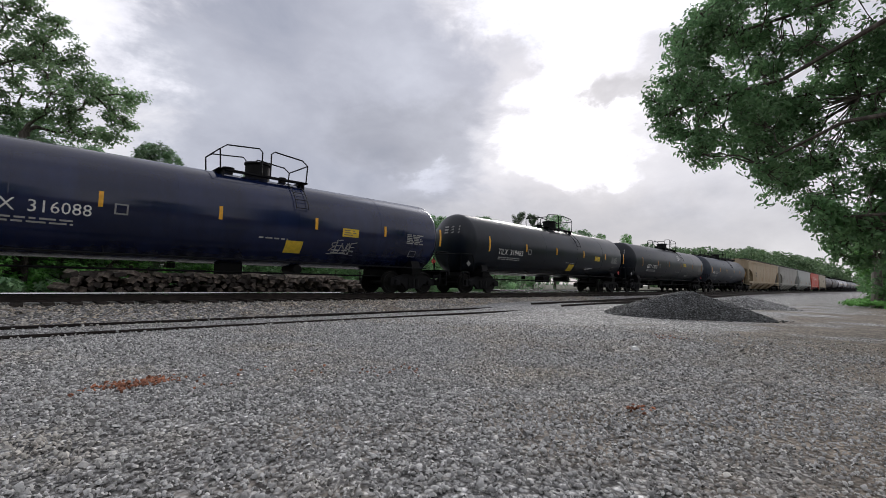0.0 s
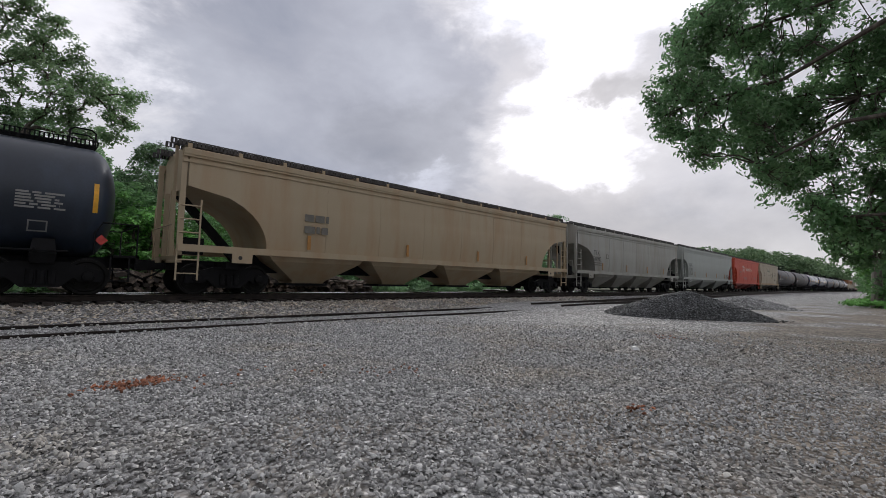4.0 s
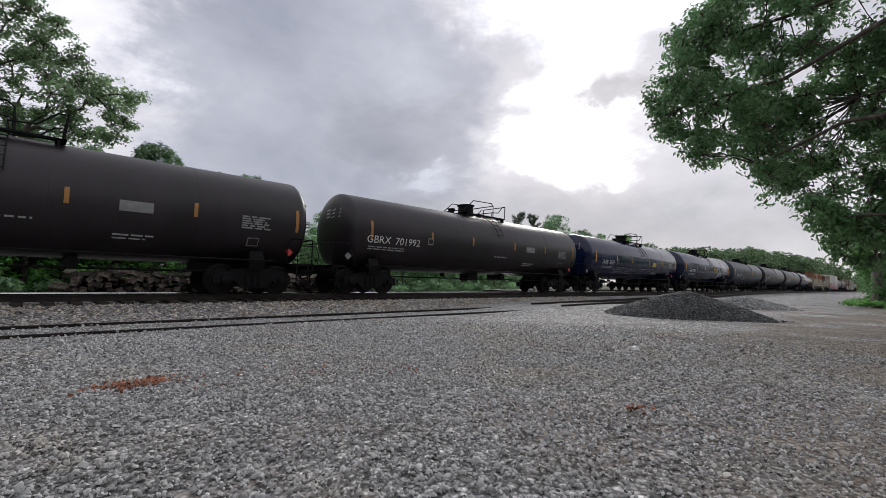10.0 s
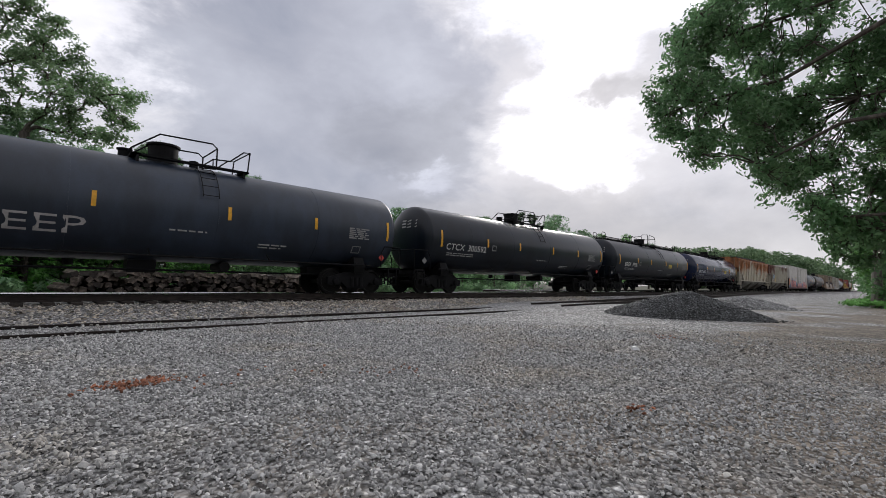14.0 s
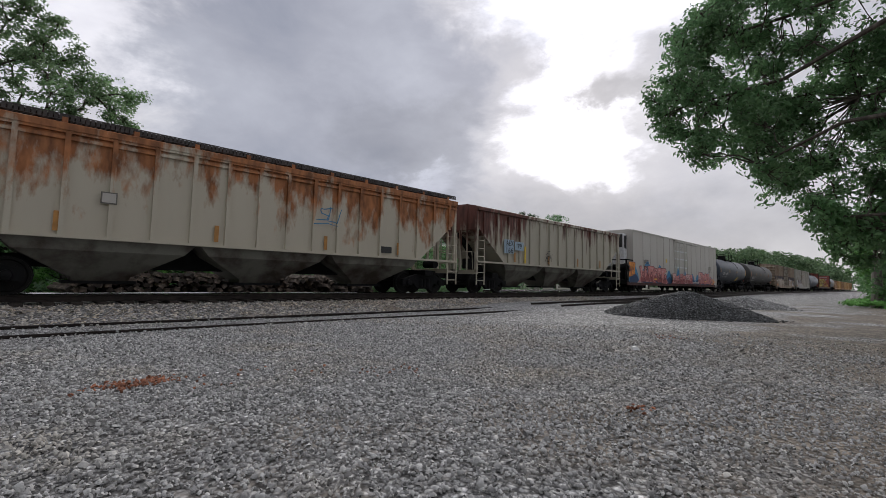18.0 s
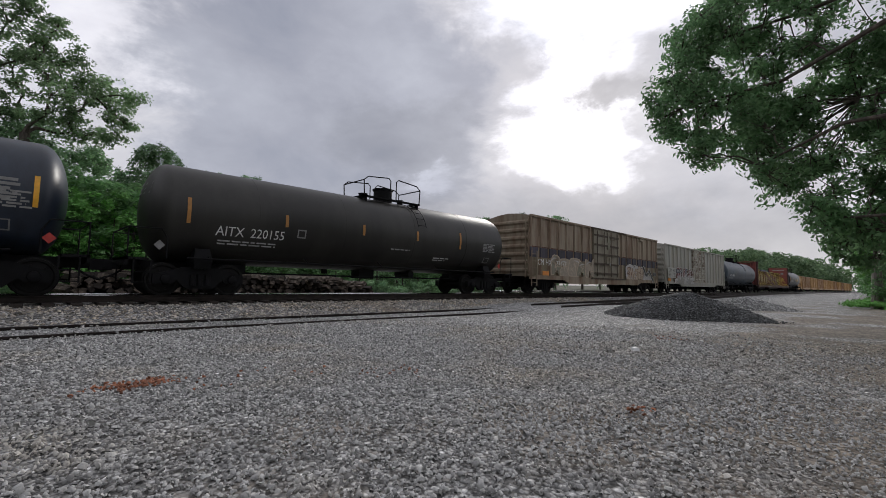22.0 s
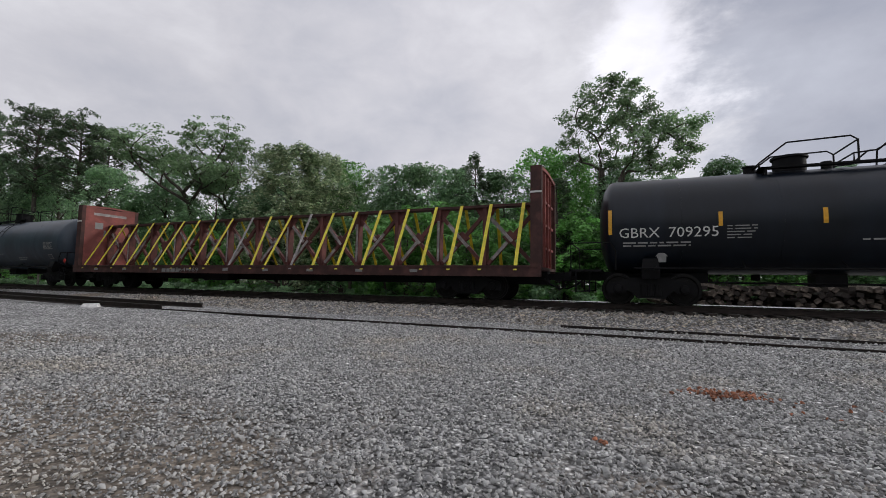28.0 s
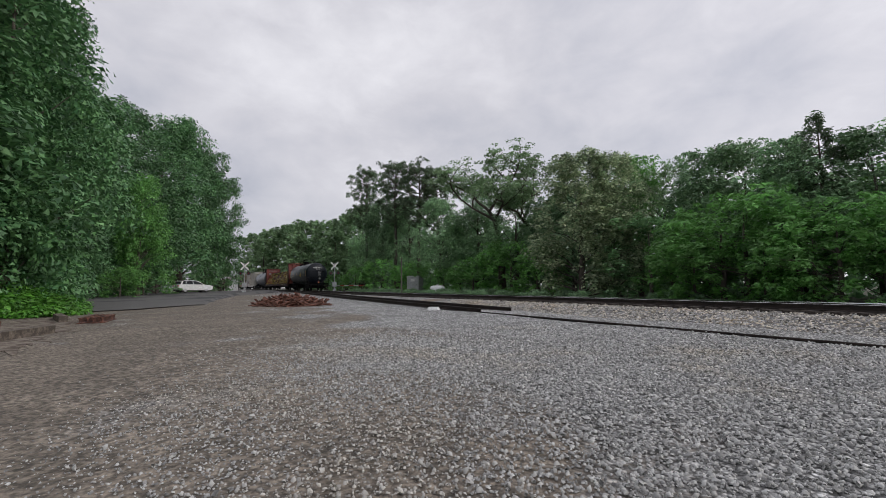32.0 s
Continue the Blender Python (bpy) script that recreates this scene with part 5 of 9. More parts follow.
    for x in (-0.62, -0.2, 0.22, 0.6) if strips else ():
        patch(car, "reflector", x * a - 0.06, x * a + 0.06, z0 + 0.14, z0 + 0.62, REFLECT_DIM, None, -1.58)
    add_trucks(car, xc)
    add_couplers(car, a, ext)
    return car


def box_car(a, ext, paint, label, top=4.28, posts=15, door=(-0.12, 0.16), door_paint=None, bar_paint=None, band=None, moving=True, name="boxcar", group="cars of the passing train", ends=True, door_bars=4, grime=None):
    car = thing(name, label, "boxcar", group)
    w, zb = 1.48, 0.98
    mb = MB()
    mb.rings([[(x, -w, zb), (x, -w, top - 0.08), (x, -0.7, top + 0.06), (x, 0, top + 0.12), (x, 0.7, top + 0.06), (x, w, top - 0.08), (x, w, zb)] for x in (-a, a)])
    part("car_body", mb, paint, car)
    d0, d1 = door[0] * a, door[1] * a
    for s in (-1, 1):
        y0, y1 = sorted((s * 1.47, s * 1.58))
        ss = MB()
        ss.prism_y([(-a, 1.05), (-a, 0.82), (-a * 0.62, 0.82), (-a * 0.55, 0.62), (a * 0.55, 0.62), (a * 0.62, 0.82), (a, 0.82), (a, 1.05)], y0, y1)
        part("side_sill", ss, paint, car)
        tp = MB()
        tp.box(-a, a, y0, y1, top - 0.15, top - 0.04)
        part("roof_edge", tp, paint, car)
        for k in range(posts):
            x = -a + 0.09 + (2 * a - 0.18) * k / (posts - 1)
            if d0 - 0.1 < x < d1 + 0.1:
                continue
            p = MB()
            p.rings([[(x - 0.08, s * 1.475, z), (x - 0.045, s * 1.555, z), (x + 0.045, s * 1.555, z), (x + 0.08, s * 1.475, z)][::s] for z in (1.05, top - 0.15)])
            part("side_post", p, paint, car)
            if grime and s < 0:
                gr = MB()
                gr.rings([[(x - 0.2 + 0.05 * noise.noise((x, z, 1)), -1.492, z), (x + 0.17 + 0.06 * noise.noise((x, z, 5)), -1.492, z)] for z in [1.08 + (top - 1.26) * i / 12 for i in range(13)]], caps=False, closed=False)
                part("grime_streak", gr, grime, car)
            if band and s < 0:
                q = MB()
                q.rings([[(x - 0.086, -1.478, z), (x - 0.05, -1.561, z), (x + 0.05, -1.561, z), (x + 0.086, -1.478, z)][::-1] for z in band[:2]])
                part("painted_band", q, band[2], car)
        dr = MB()
        yd0, yd1 = sorted((s * 1.48, s * 1.60))
        dr.box(d0, d1, yd0, yd1, 1.05, top - 0.12)
        dp = part("door", dr, door_paint or paint, car)
        for k in range(door_bars):
            z = 1.35 + (top - 1.9) * k / (door_bars - 1)
            hb = MB()
            y2, y3 = sorted((s * 1.60, s * 1.66))
            hb.box(d0 + 0.08, d1 - 0.08, y2, y3, z - 0.06, z + 0.06)
            part("door_rib", hb, bar_paint or door_paint or paint, dp)
        rods = MB()
        for u in (0.1, 0.36, 0.64, 0.9):
            x = d0 + (d1 - d0) * u
            rods.tube([(x, s * 1.68, 1.15), (x, s * 1.68, top - 0.25)], 0.025, 6)
        rods.box(d0 - 0.3, d1 + 1.2, *sorted((s * 1.56, s * 1.66)), top - 0.14, top - 0.06)
        rods.box(d0 - 0.3, d1 + 1.2, *sorted((s * 1.56, s * 1.64)), 0.96, 1.04)
        part("door_rod", rods, bar_paint or door_paint or paint, dp)
        for e in (-1, 1):
            ladder(car, e * a - (0.55 if e > 0 else 0.0) + e * -0.06, s * 1.6, 0.45, 2.4, 0.5, paint, 5, "corner_ladder")
    if band:
        xs = [-a, d0, d1, a]
        for x0, x1 in ((xs[0], xs[1]), (xs[2], xs[3])):
            patch(car, "painted_band", x0, x1, band[0], band[1], band[2], None, -1.484)
    if ends:
        for e in (-1, 1):
            for k in range(7):
                z = 1.3 + (top - 1.75) * k / 6
                en = MB()
                en.rings([[(e * (a - 0.01), y, z - 0.15), (e * (a + 0.09), y, z - 0.05), (e * (a + 0.09), y, z + 0.05), (e * (a - 0.01), y, z + 0.15)] for y in ((-1.42, 1.42) if e < 0 else (1.42, -1.42))])
                part("end_rib", en, paint, car)
            ladder(car, e * (a + 0.1) - 0.02, -1.3, 0.9, top - 0.2, 0.04, paint, 8, "end_ladder")
    uf = MB()
    uf.box(-a - ext + 0.5, a + ext - 0.5, -0.3, 0.3, 0.66, 0.98)
    for k in range(7):
        x = -a * 0.8 + 1.6 * a * k / 6
        uf.box(x - 0.08, x + 0.08, -1.46, 1.46, 0.8, 0.98)
    part("underframe", uf, UNDER, car)
    xc = a - 1.9
    add_trucks(car, xc, moving)
    add_couplers(car, a, ext)
    return car


def reefer_car(a, ext, label):
    car = thing("refrigerator_car", label, "boxcar", "cars of the passing train")
    top, w, zb = 4.84, 1.53, 0.72
    mb = MB()
    xb = -a + 1.15          # machinery bay at the leading end
    mb.rings([[(x, -w, zb), (x, -w, top - 0.06), (x, -1.2, top), (x, 1.2, top), (x, w, top - 0.06), (x, w, zb)] for x in (xb, a)])
    part("car_body", mb, REEF_WHITE, car)
    for k in range(1, 15):
        x = xb + (a - xb) * k / 15 + 0.4
        sm = MB()
        sm.box(x - 0.022, x + 0.022, -w - 0.007, -w + 0.01, zb + 0.05, top - 0.1)
        part("side_seam", sm, SEAM_GRIME, car)
    for s in (-1, 1):
        y0, y1 = sorted((s * (w - 0.02), s * (w + 0.05)))
        e = MB()
        e.box(xb, a, y0, y1, top - 0.14, top - 0.05)
        part("roof_edge", e, REEF_WHITE, car)
        sl = MB()
        sl.box(-a, a, y0, y1, 0.55, 0.76)
        part("side_sill", sl, CB_DARK, car)
    d0, d1 = -0.14 * a, 0.15 * a
    dr = MB()
    dr.box(d0, d1, -w - 0.06, -w, 1.0, top - 0.35)
    dp = part("door", dr, REEF_WHITE, car, "plug door with locking bars")
    for z in (1.5, 2.25, 3.0, 3.7):
        h = MB()
        h.box(d0 + 0.05, d1 - 0.05, -w - 0.11, -w - 0.06, z - 0.05, z + 0.05)
        part("door_rib", h, REEF_UNIT, dp)
    rods = MB()
    for u in (0.06, 0.3, 0.7, 0.94):
        x = d0 + (d1 - d0) * u
        rods.tube([(x, -w - 0.14, 1.0), (x, -w - 0.14, top - 0.3)], 0.028, 6)
    rods.box(d0 - 0.1, d1 + 3.2, -w - 0.12, -w - 0.02, top - 0.3, top - 0.18)
    rods.box(d0 - 0.1, d1 + 3.2, -w - 0.12, -w - 0.02, 0.86, 0.96)
    part("door_rod", rods, REEF_WHITE, dp)
    fr = MB()
    fr.box(-a, xb, -w, w, 0.62, 0.98)
    fr.box(-a, -a + 0.1, -w, -w + 0.1, 0.9, 2.5)
    fr.box(-a, -a + 0.1, w - 0.1, w, 0.9, 2.5)
    fr.box(-a, xb, -w, -w + 0.06, 2.4, 2.48)
    fr.box(-a, xb, w - 0.06, w, 2.4, 2.48)
    fr.box(-a, -a + 0.06, -w, w, 2.4, 2.48)
    fr.box(-a, xb, -w, -w + 0.05, 1.6, 1.66)
    part("machinery_platform", fr, UNDER, car)
    un = MB()
    un.rings([[(x, -1.05, z0), (x, 1.05, z0), (x, 1.05, 4.3), (x, 0.95, 4.5), (x, -0.95, 4.5), (x, -1.05, 4.3)] for x, z0 in ((xb - 0.55, 2.0), (xb, 1.9))])
    u = part("cooling_unit", un, REEF_UNIT, car, "white refrigeration unit")
    gl = MB()
    for k in range(9):
        gl.box(xb - 0.60, xb - 0.54, -0.9, 0.9, 3.5 + k * 0.1, 3.56 + k * 0.1)
    gl.box(xb - 0.575, xb - 0.545, -0.95, 0.95, 3.42, 4.42)
    gl.prism_y([(xb - 0.5, 3.42), (xb - 0.12, 3.3), (xb - 0.08, 4.36), (xb - 0.5, 4.3)], -1.07, -1.045)
    part("grille", gl, BLACK, u)
    ft = MB()
    ft.box(xb - 0.7, xb - 0.05, -0.9, 0.9, 1.0, 1.7)
    ft.lathe_y([(-1.2, 0.28), (-0.2, 0.28)], xb - 0.35, 1.95, 14)
    part("fuel_tank", ft, UNDER, car, "", 40)
    uf = MB()
    uf.box(-a - ext + 0.5, a + ext - 0.5, -0.3, 0.3, 0.6, 0.75)
    part("underframe", uf, UNDER, car)
    ladder(car, a - 0.62, -w - 0.05, 0.5, 2.9, 0.5, REEF_WHITE, 7, "corner_ladder")
    foot = [(-8.9, 0.74), (10.6, 0.74), (10.2, 0.98), (6.5, 1.02), (2.5, 0.96), (-1.5, 1.08), (-4.0, 1.0), (-8.4, 1.04)]
    sprayed(car, "sprayed_backing", foot, -w - 0.005, ROSE)
    mounds(car, ((-10.2, 0.95, 1.45), (-7.6, 1.4, 1.75), (-5.0, 1.0, 1.55), (-2.9, 0.85, 1.15), (3.4, 0.75, 1.0), (4.9, 0.8, 0.95), (6.6, 0.75, 1.25), (8.2, 0.85, 1.2), (9.5, 0.45, 0.85)), 0.76, -w - 0.008, BLUE, DEEP_BLUE)
    mounds(car, ((-1.0, 0.5, 1.25), (0.8, 0.45, 1.1)), 0.98, -w - 0.145, BLUE, DEEP_BLUE)
    words(car, "JRSX", -8.44, -7.39, 2.42, 0.34, BLACK, None, -w - 0.04)
    words(car, "7188", -8.45, -7.6, 1.95, 0.34, BLACK, None, -w - 0.042)
    bars(car, a * 0.74, 2.6, 1.3, 6, DIMBLACK, None, -w - 0.009, high=0.05, gap=0.06, seed=8)
    salmon, pale_pink = plain("salmon_spray_paint", (0.50, 0.17, 0.165)), plain("pale_pink_spray_paint", (0.66, 0.40, 0.38))
    graffiti(car, -9.0, -3.7, 0.76, 2.1, -w - 0.024, [PINK, salmon, PINK], DEEP_ROSE, ROSE, 3, 6, light=pale_pink)
    graffiti(car, -2.3, 2.7, 0.80, 1.65, -w - 0.165, [PINK, pale_pink], DEEP_ROSE, ROSE, 11, 8)
    graffiti(car, 5.3, 9.0, 0.80, 1.85, -w - 0.024, [PINK, pale_pink, PINK], DEEP_ROSE, salmon, 21, 6, light=pale_pink)
    graffiti(car, 9.5, 10.4, 0.8, 1.4, -w - 0.024, [ORANGE], BLUE, None, 31, 2, tails=False)
    graffiti(car, -a * 0.965, -a * 0.885, 1.2, 2.3, -w - 0.024, [ORANGE], MAROON, None, 41, 2, tails=False)
    patch(car, "yellow_placard", -3.6, -3.3, 2.55, 2.85, PANEL_YEL, None, -w - 0.012, "small square yellow notice")
    for i, row in enumerate(("CLOSE AND LOCK", "DOORS BEFORE", "MOVING CAR")):
        words(car, row, d0 + 1.0 + 0.08 * i, d0 + 2.1 - 0.1 * i, 4.1 - 0.15 * i, 0.10, DIMBLACK, None, -w - 0.066)
    for x in (-0.55, -0.02, 0.62, 0.9):
        patch(car, "reflector", x * a, x * a + 0.55, 1.02, 1.14, REFLECT, None, -w - 0.165 if abs(x) < 0.3 else -w - 0.055)
    add_trucks(car, a - 3.3)
    add_couplers(car, a, ext)
    return car


def beam_car(a, ext, label):
    """Centre-beam flat car: end bulkheads, a trussed spine, straps over both sides."""
    car = thing("centerbeam_flatcar", label, "flatcar", "cars of the passing train")
    dk = 1.12
    de = MB()
    de.box(-a, a, -1.42, 1.42, dk - 0.1, dk)
    part("deck", de, CB_DARK, car)
    for s in (-1, 1):
        y0, y1 = sorted((s * 1.42, s * 1.52))
        sl = MB()
        sl.box(-a, a, y0, y1, 0.80, dk + 0.03)
        sl.box(-a, a, y0 - 0.03, y1 + 0.03, dk - 0.02, dk + 0.04)
        part("side_sill", sl, CB_DARK, car)
    topz = 3.42
    xi = a - 0.45
    ch = MB()
    ch.box(-xi, xi, -0.2, 0.2, topz - 0.07, topz + 0.02)
    part("top_chord", ch, CB_DARK, car)
    n = 13
    xs = [-xi + 2 * xi * k / n for k in range(n + 1)]
    rnd = random.Random(4)
    for k, x in enumerate(xs):
        po = MB()
        po.box(x - 0.07, x + 0.07, -0.16, 0.16, dk, topz - 0.05)
        po.prism_y([(x - 0.42, topz - 0.07), (x + 0.42, topz - 0.07), (x + 0.1, topz - 0.55), (x - 0.1, topz - 0.55)], -0.05, 0.05)
        part("spine_post", po, CB_MID, car)
        if k % 2:
            wn = MB()
            wn.box(x - 0.045, x + 0.045, -0.175, -0.163, dk + 0.25, topz - 0.5)
            part("worn_rub_strip", wn, CB_WORN, car)
    for k in range(n):
        x0, x1 = xs[k], xs[k + 1]
        for zz in ((dk + 0.15, topz - 0.35), (topz - 0.35, dk + 0.15)):
            di = MB()
            di.beam((x0 + 0.1, 0, zz[0]), (x1 - 0.1, 0, zz[1]), 0.13, 0.12)
            part("diagonal_brace", di, CB_MID, car)
            if rnd.random() < 0.92:
                u0 = rnd.uniform(0.03, 0.2)
                u1 = u0 + rnd.uniform(0.3, 0.6)
                p = [(x0 + 0.1 + (x1 - x0 - 0.2) * u, -0.068, zz[0] + (zz[1] - zz[0]) * u) for u in (u0, u1)]
                wb = MB()
                wb.beam(p[0], p[1], 0.12, 0.012)
                part("worn_rub_strip", wb, CB_WORN, car)
        mp = MB()
        xm = (x0 + x1) / 2
        mp.prism_y([(xm - 0.3, 2.25), (xm, 2.0), (xm + 0.3, 2.25), (xm, 2.5)], -0.066, 0.066)
        part("gusset_plate", mp, CB_MID, car)
    m = 21
    for s in (-1, 1):
        for k in range(m):
            x = -xi + 0.35 + (2 * xi - 0.7) * k / (m - 1) + rnd.uniform(-0.08, 0.08)
            lean = rnd.uniform(-0.25, 0.25) if rnd.random() < 0.3 else 0
            stp = MB()
            p, q = Vector((x, s * 0.21, topz + 0.03)), Vector((x + lean, s * 1.54, dk - 0.12))
            stp.rings([[e + Vector((sx * 0.06, sy * 0.006, 0)) for sx, sy in ((-1, -1), (1, -1), (1, 1), (-1, 1))] for e in (p, q)])
            part("tie_down_strap", stp, CB_WORN if (s < 0 and k in (9, 12)) else YELLOW, car)
    for e in (-1, 1):
        x0, x1 = sorted((e * (a - 0.34), e * a))
        bh = MB()
        xin = e * (a - 0.34)
        bh.box(min(xin, xin + e * 0.03), max(xin, xin + e * 0.03), -1.45, 1.45, dk, 4.34)
        b = part("bulkhead", bh, CB_RED, car, "tall oxide-red end bulkhead")
        for y in (-1.47, 1.29):
            ps = MB()
            ps.box(x0 - 0.01, x1 + 0.01, y, y + 0.18, dk, 4.42)
            part("corner_post", ps, CB_DARK, b)
        cp = MB()
        cp.prism_x([(-1.45, 4.30), (0, 4.40), (1.45, 4.30), (1.45, 4.42), (0, 4.5), (-1.45, 4.42)], x0, x1)
        part("top_plate", cp, CB_RED, b)
        for y in (-0.62, -0.04, 0.55):
            vb = MB()
            vb.box(x0 + 0.05, x1 - 0.02, y, y + 0.09, dk, 4.32)
            part("stiffener", vb, CB_RED, b)
        for z in (1.75, 2.55, 3.35):
            hb2 = MB()
            hb2.box(x0 + 0.08, x1 - 0.05, -1.3, 1.3, z, z + 0.08)
            part("stiffener", hb2, CB_RED, b)
        ladder(b, e * a - 0.02, -1.2, dk, 4.2, 0.04, CB_RED, 9, "end_ladder")
        for yb, zz, wd in ((-0.9, 3.95, 1.7), (-0.8, 3.2, 0.4), (-0.35, 2.8, 0.12), (0.3, 2.4, 0.1)):
            bb = MB()
            xf = xin - e * 0.006
            bb.box(min(xf, xin), max(xf, xin), yb, yb + wd, zz, zz + (0.14 if wd > 1 else 0.35))
            part("faded_lettering", bb, DIMWHITE if wd < 1 else CB_WORN, b)
        wl = MB()
        wl.box(x0 - 0.014, x1 + 0.014, -1.484, -1.47, 3.52, 3.58)
        part("white_band", wl, WHITE, b)
    uf = MB()
    uf.box(-a - ext + 0.5, a + ext - 0.5, -0.3, 0.3, 0.55, 1.0)
    uf.box(-3, -1.5, -1.1, -0.6, 0.5, 0.9)
    part("centre_sill", uf, UNDER, car)
    bars(car, -a * 0.43, 0.93, 1.5, 1, DIMWHITE, None, -1.526, high=0.16, seed=3)
    words(car, "564 169", -4.4, -2.9, 0.96, 0.18, DIMWHITE, None, -1.526)
    for k in range(9):
        patch(car, "sill_plate", -a * 0.85 + k * 2.3, -a * 0.85 + k * 2.3 + 0.3, 0.92, 1.02, DIMWHITE, None, -1.528)
    add_trucks(car, a - 2.6)
    add_couplers(car, a, ext)
    return car


def locomotive(m):
    lo = thing("diesel_locomotive", "black diesel locomotive with white sill stripe waiting on the siding", "locomotive", m=m)
    b = MB()
    b.prism_x([(-0.95, 1.75), (0.95, 1.75), (0.95, 3.95), (0.7, 4.2), (-0.7, 4.2), (-0.95, 3.95)], -6.5, 10.5)
    part("long_hood", b, TANK_SATIN, lo)
    c = MB()
    c.prism_x([(-1.5, 1.75), (1.5, 1.75), (1.5, 4.0), (1.1, 4.4), (-1.1, 4.4), (-1.5, 4.0)], -8.9, -6.5)
    cabp = part("cab", c, TANK_SATIN, lo)
    wn = MB()
    wn.box(-8.5, -7.0, -1.53, -1.49, 3.0, 3.7)
    part("window", wn, GLASS, cabp)
    nz = MB()
    nz.loft([(1.75, -10.6, -8.9, 0.9), (3.0, -10.4, -8.9, 0.85), (3.2, -10.0, -8.9, 0.7)])
    part("short_hood", nz, TANK_SATIN, lo)
    fr = MB()
    fr.box(-11, 11, -1.5, 1.5, 1.35, 1.75)
    part("frame", fr, UNDER, lo)
    st = MB()
    st.box(-11, 11, -1.53, -1.5, 1.6, 1.72)
    part("white_stripe", st, WHITE, lo)
    em = MB()
    em.box(-0.8, 0.9, -0.975, -0.955, 2.75, 3.35)
    part("emblem", em, WHITE, lo, "pale emblem panel")
    ed = MB()
    ed.prism_y([(-0.25, 2.75), (0.35, 2.75), (0.05, 3.3)], -0.99, -0.978)
    part("emblem_mark", ed, BLACK, lo)
    for x in (3.0, 5.5, 8.0):
        g = MB()
        g.box(x, x + 1.8, -1.05, -0.95, 3.2, 3.9)
        part("radiator_grille", g, UNDER, lo)
    ft = MB()
    ft.prism_x([(-1.35, 0.6), (1.35, 0.6), (1.45, 1.35), (-1.45, 1.35)], -3, 3)
    part("fuel_tank", ft, UNDER, lo)
    hr = MB()
    for y in (-1.45, 1.45):
        hr.tube([(-9.5, y, 2.8), (10.5, y, 2.8)], 0.02, 5)
        for k in range(10):
            hr.tube([(-9.0 + k * 2.1, y, 1.75), (-9.0 + k * 2.1, y, 2.8)], 0.018, 5)
    part("handrail", hr, UNDER, lo)
    for x in (-7, 7):
        tr = link("truck", share("truck", truck_mesh), lo, m=pose(x, 0, 0))
        for dx in (-0.89, 0.89):
            link("wheelset", share("wheelset", wheelset_mesh), tr, m=pose(dx, 0, 0.46))
    add_couplers(lo, 11, 0.5)
    return lo


# ---- the passing train: where each car's trailing body end stands at 27 s, in order from the front ----
# kind, trailing end, overhang beyond the body
ENDS = dict(A=31.905, B=30.584, C=29.2, D=27.936, H1=26.367, H2=24.987, H3=23.646, RED=22.611, TAN=21.579, G1=20.326, G2=19.027, T1=17.747, T2=16.463,
            X1=15.18, CT=13.895, BA=12.618, BR=11.36, R1=10.028, R2=8.823, RF=7.101, GA=6.08, AI=4.842, C1=3.405, C2=1.966, TT=0.78, CB=-1.082, GE=-2.055)
OVER = dict(A=.8, B=.8, C=.8, D=.8, H1=.5, H2=.75, H3=.75, RED=.5, TAN=.5, G1=.8, G2=.8, T1=.8, T2=.8, X1=.8, CT=.8, BA=.8, BR=.8, R1=.9, R2=.5, RF=.7, GA=.8, AI=.8, C1=1.1, C2=.65, TT=.65, CB=.5, GE=1.2)
CARS = {}
PLACE = {}
_prev = -14.0 * ENDS["A"] + OVER["A"] - 18.7
for _k, _q in ENDS.items():
    _end = -14.0 * _q + OVER[_k]
    PLACE[_k] = ((_prev + _end) / 2, (_end - _prev) / 2 - OVER[_k])
    _prev = _end


def half(k):
    return PLACE[k][1]


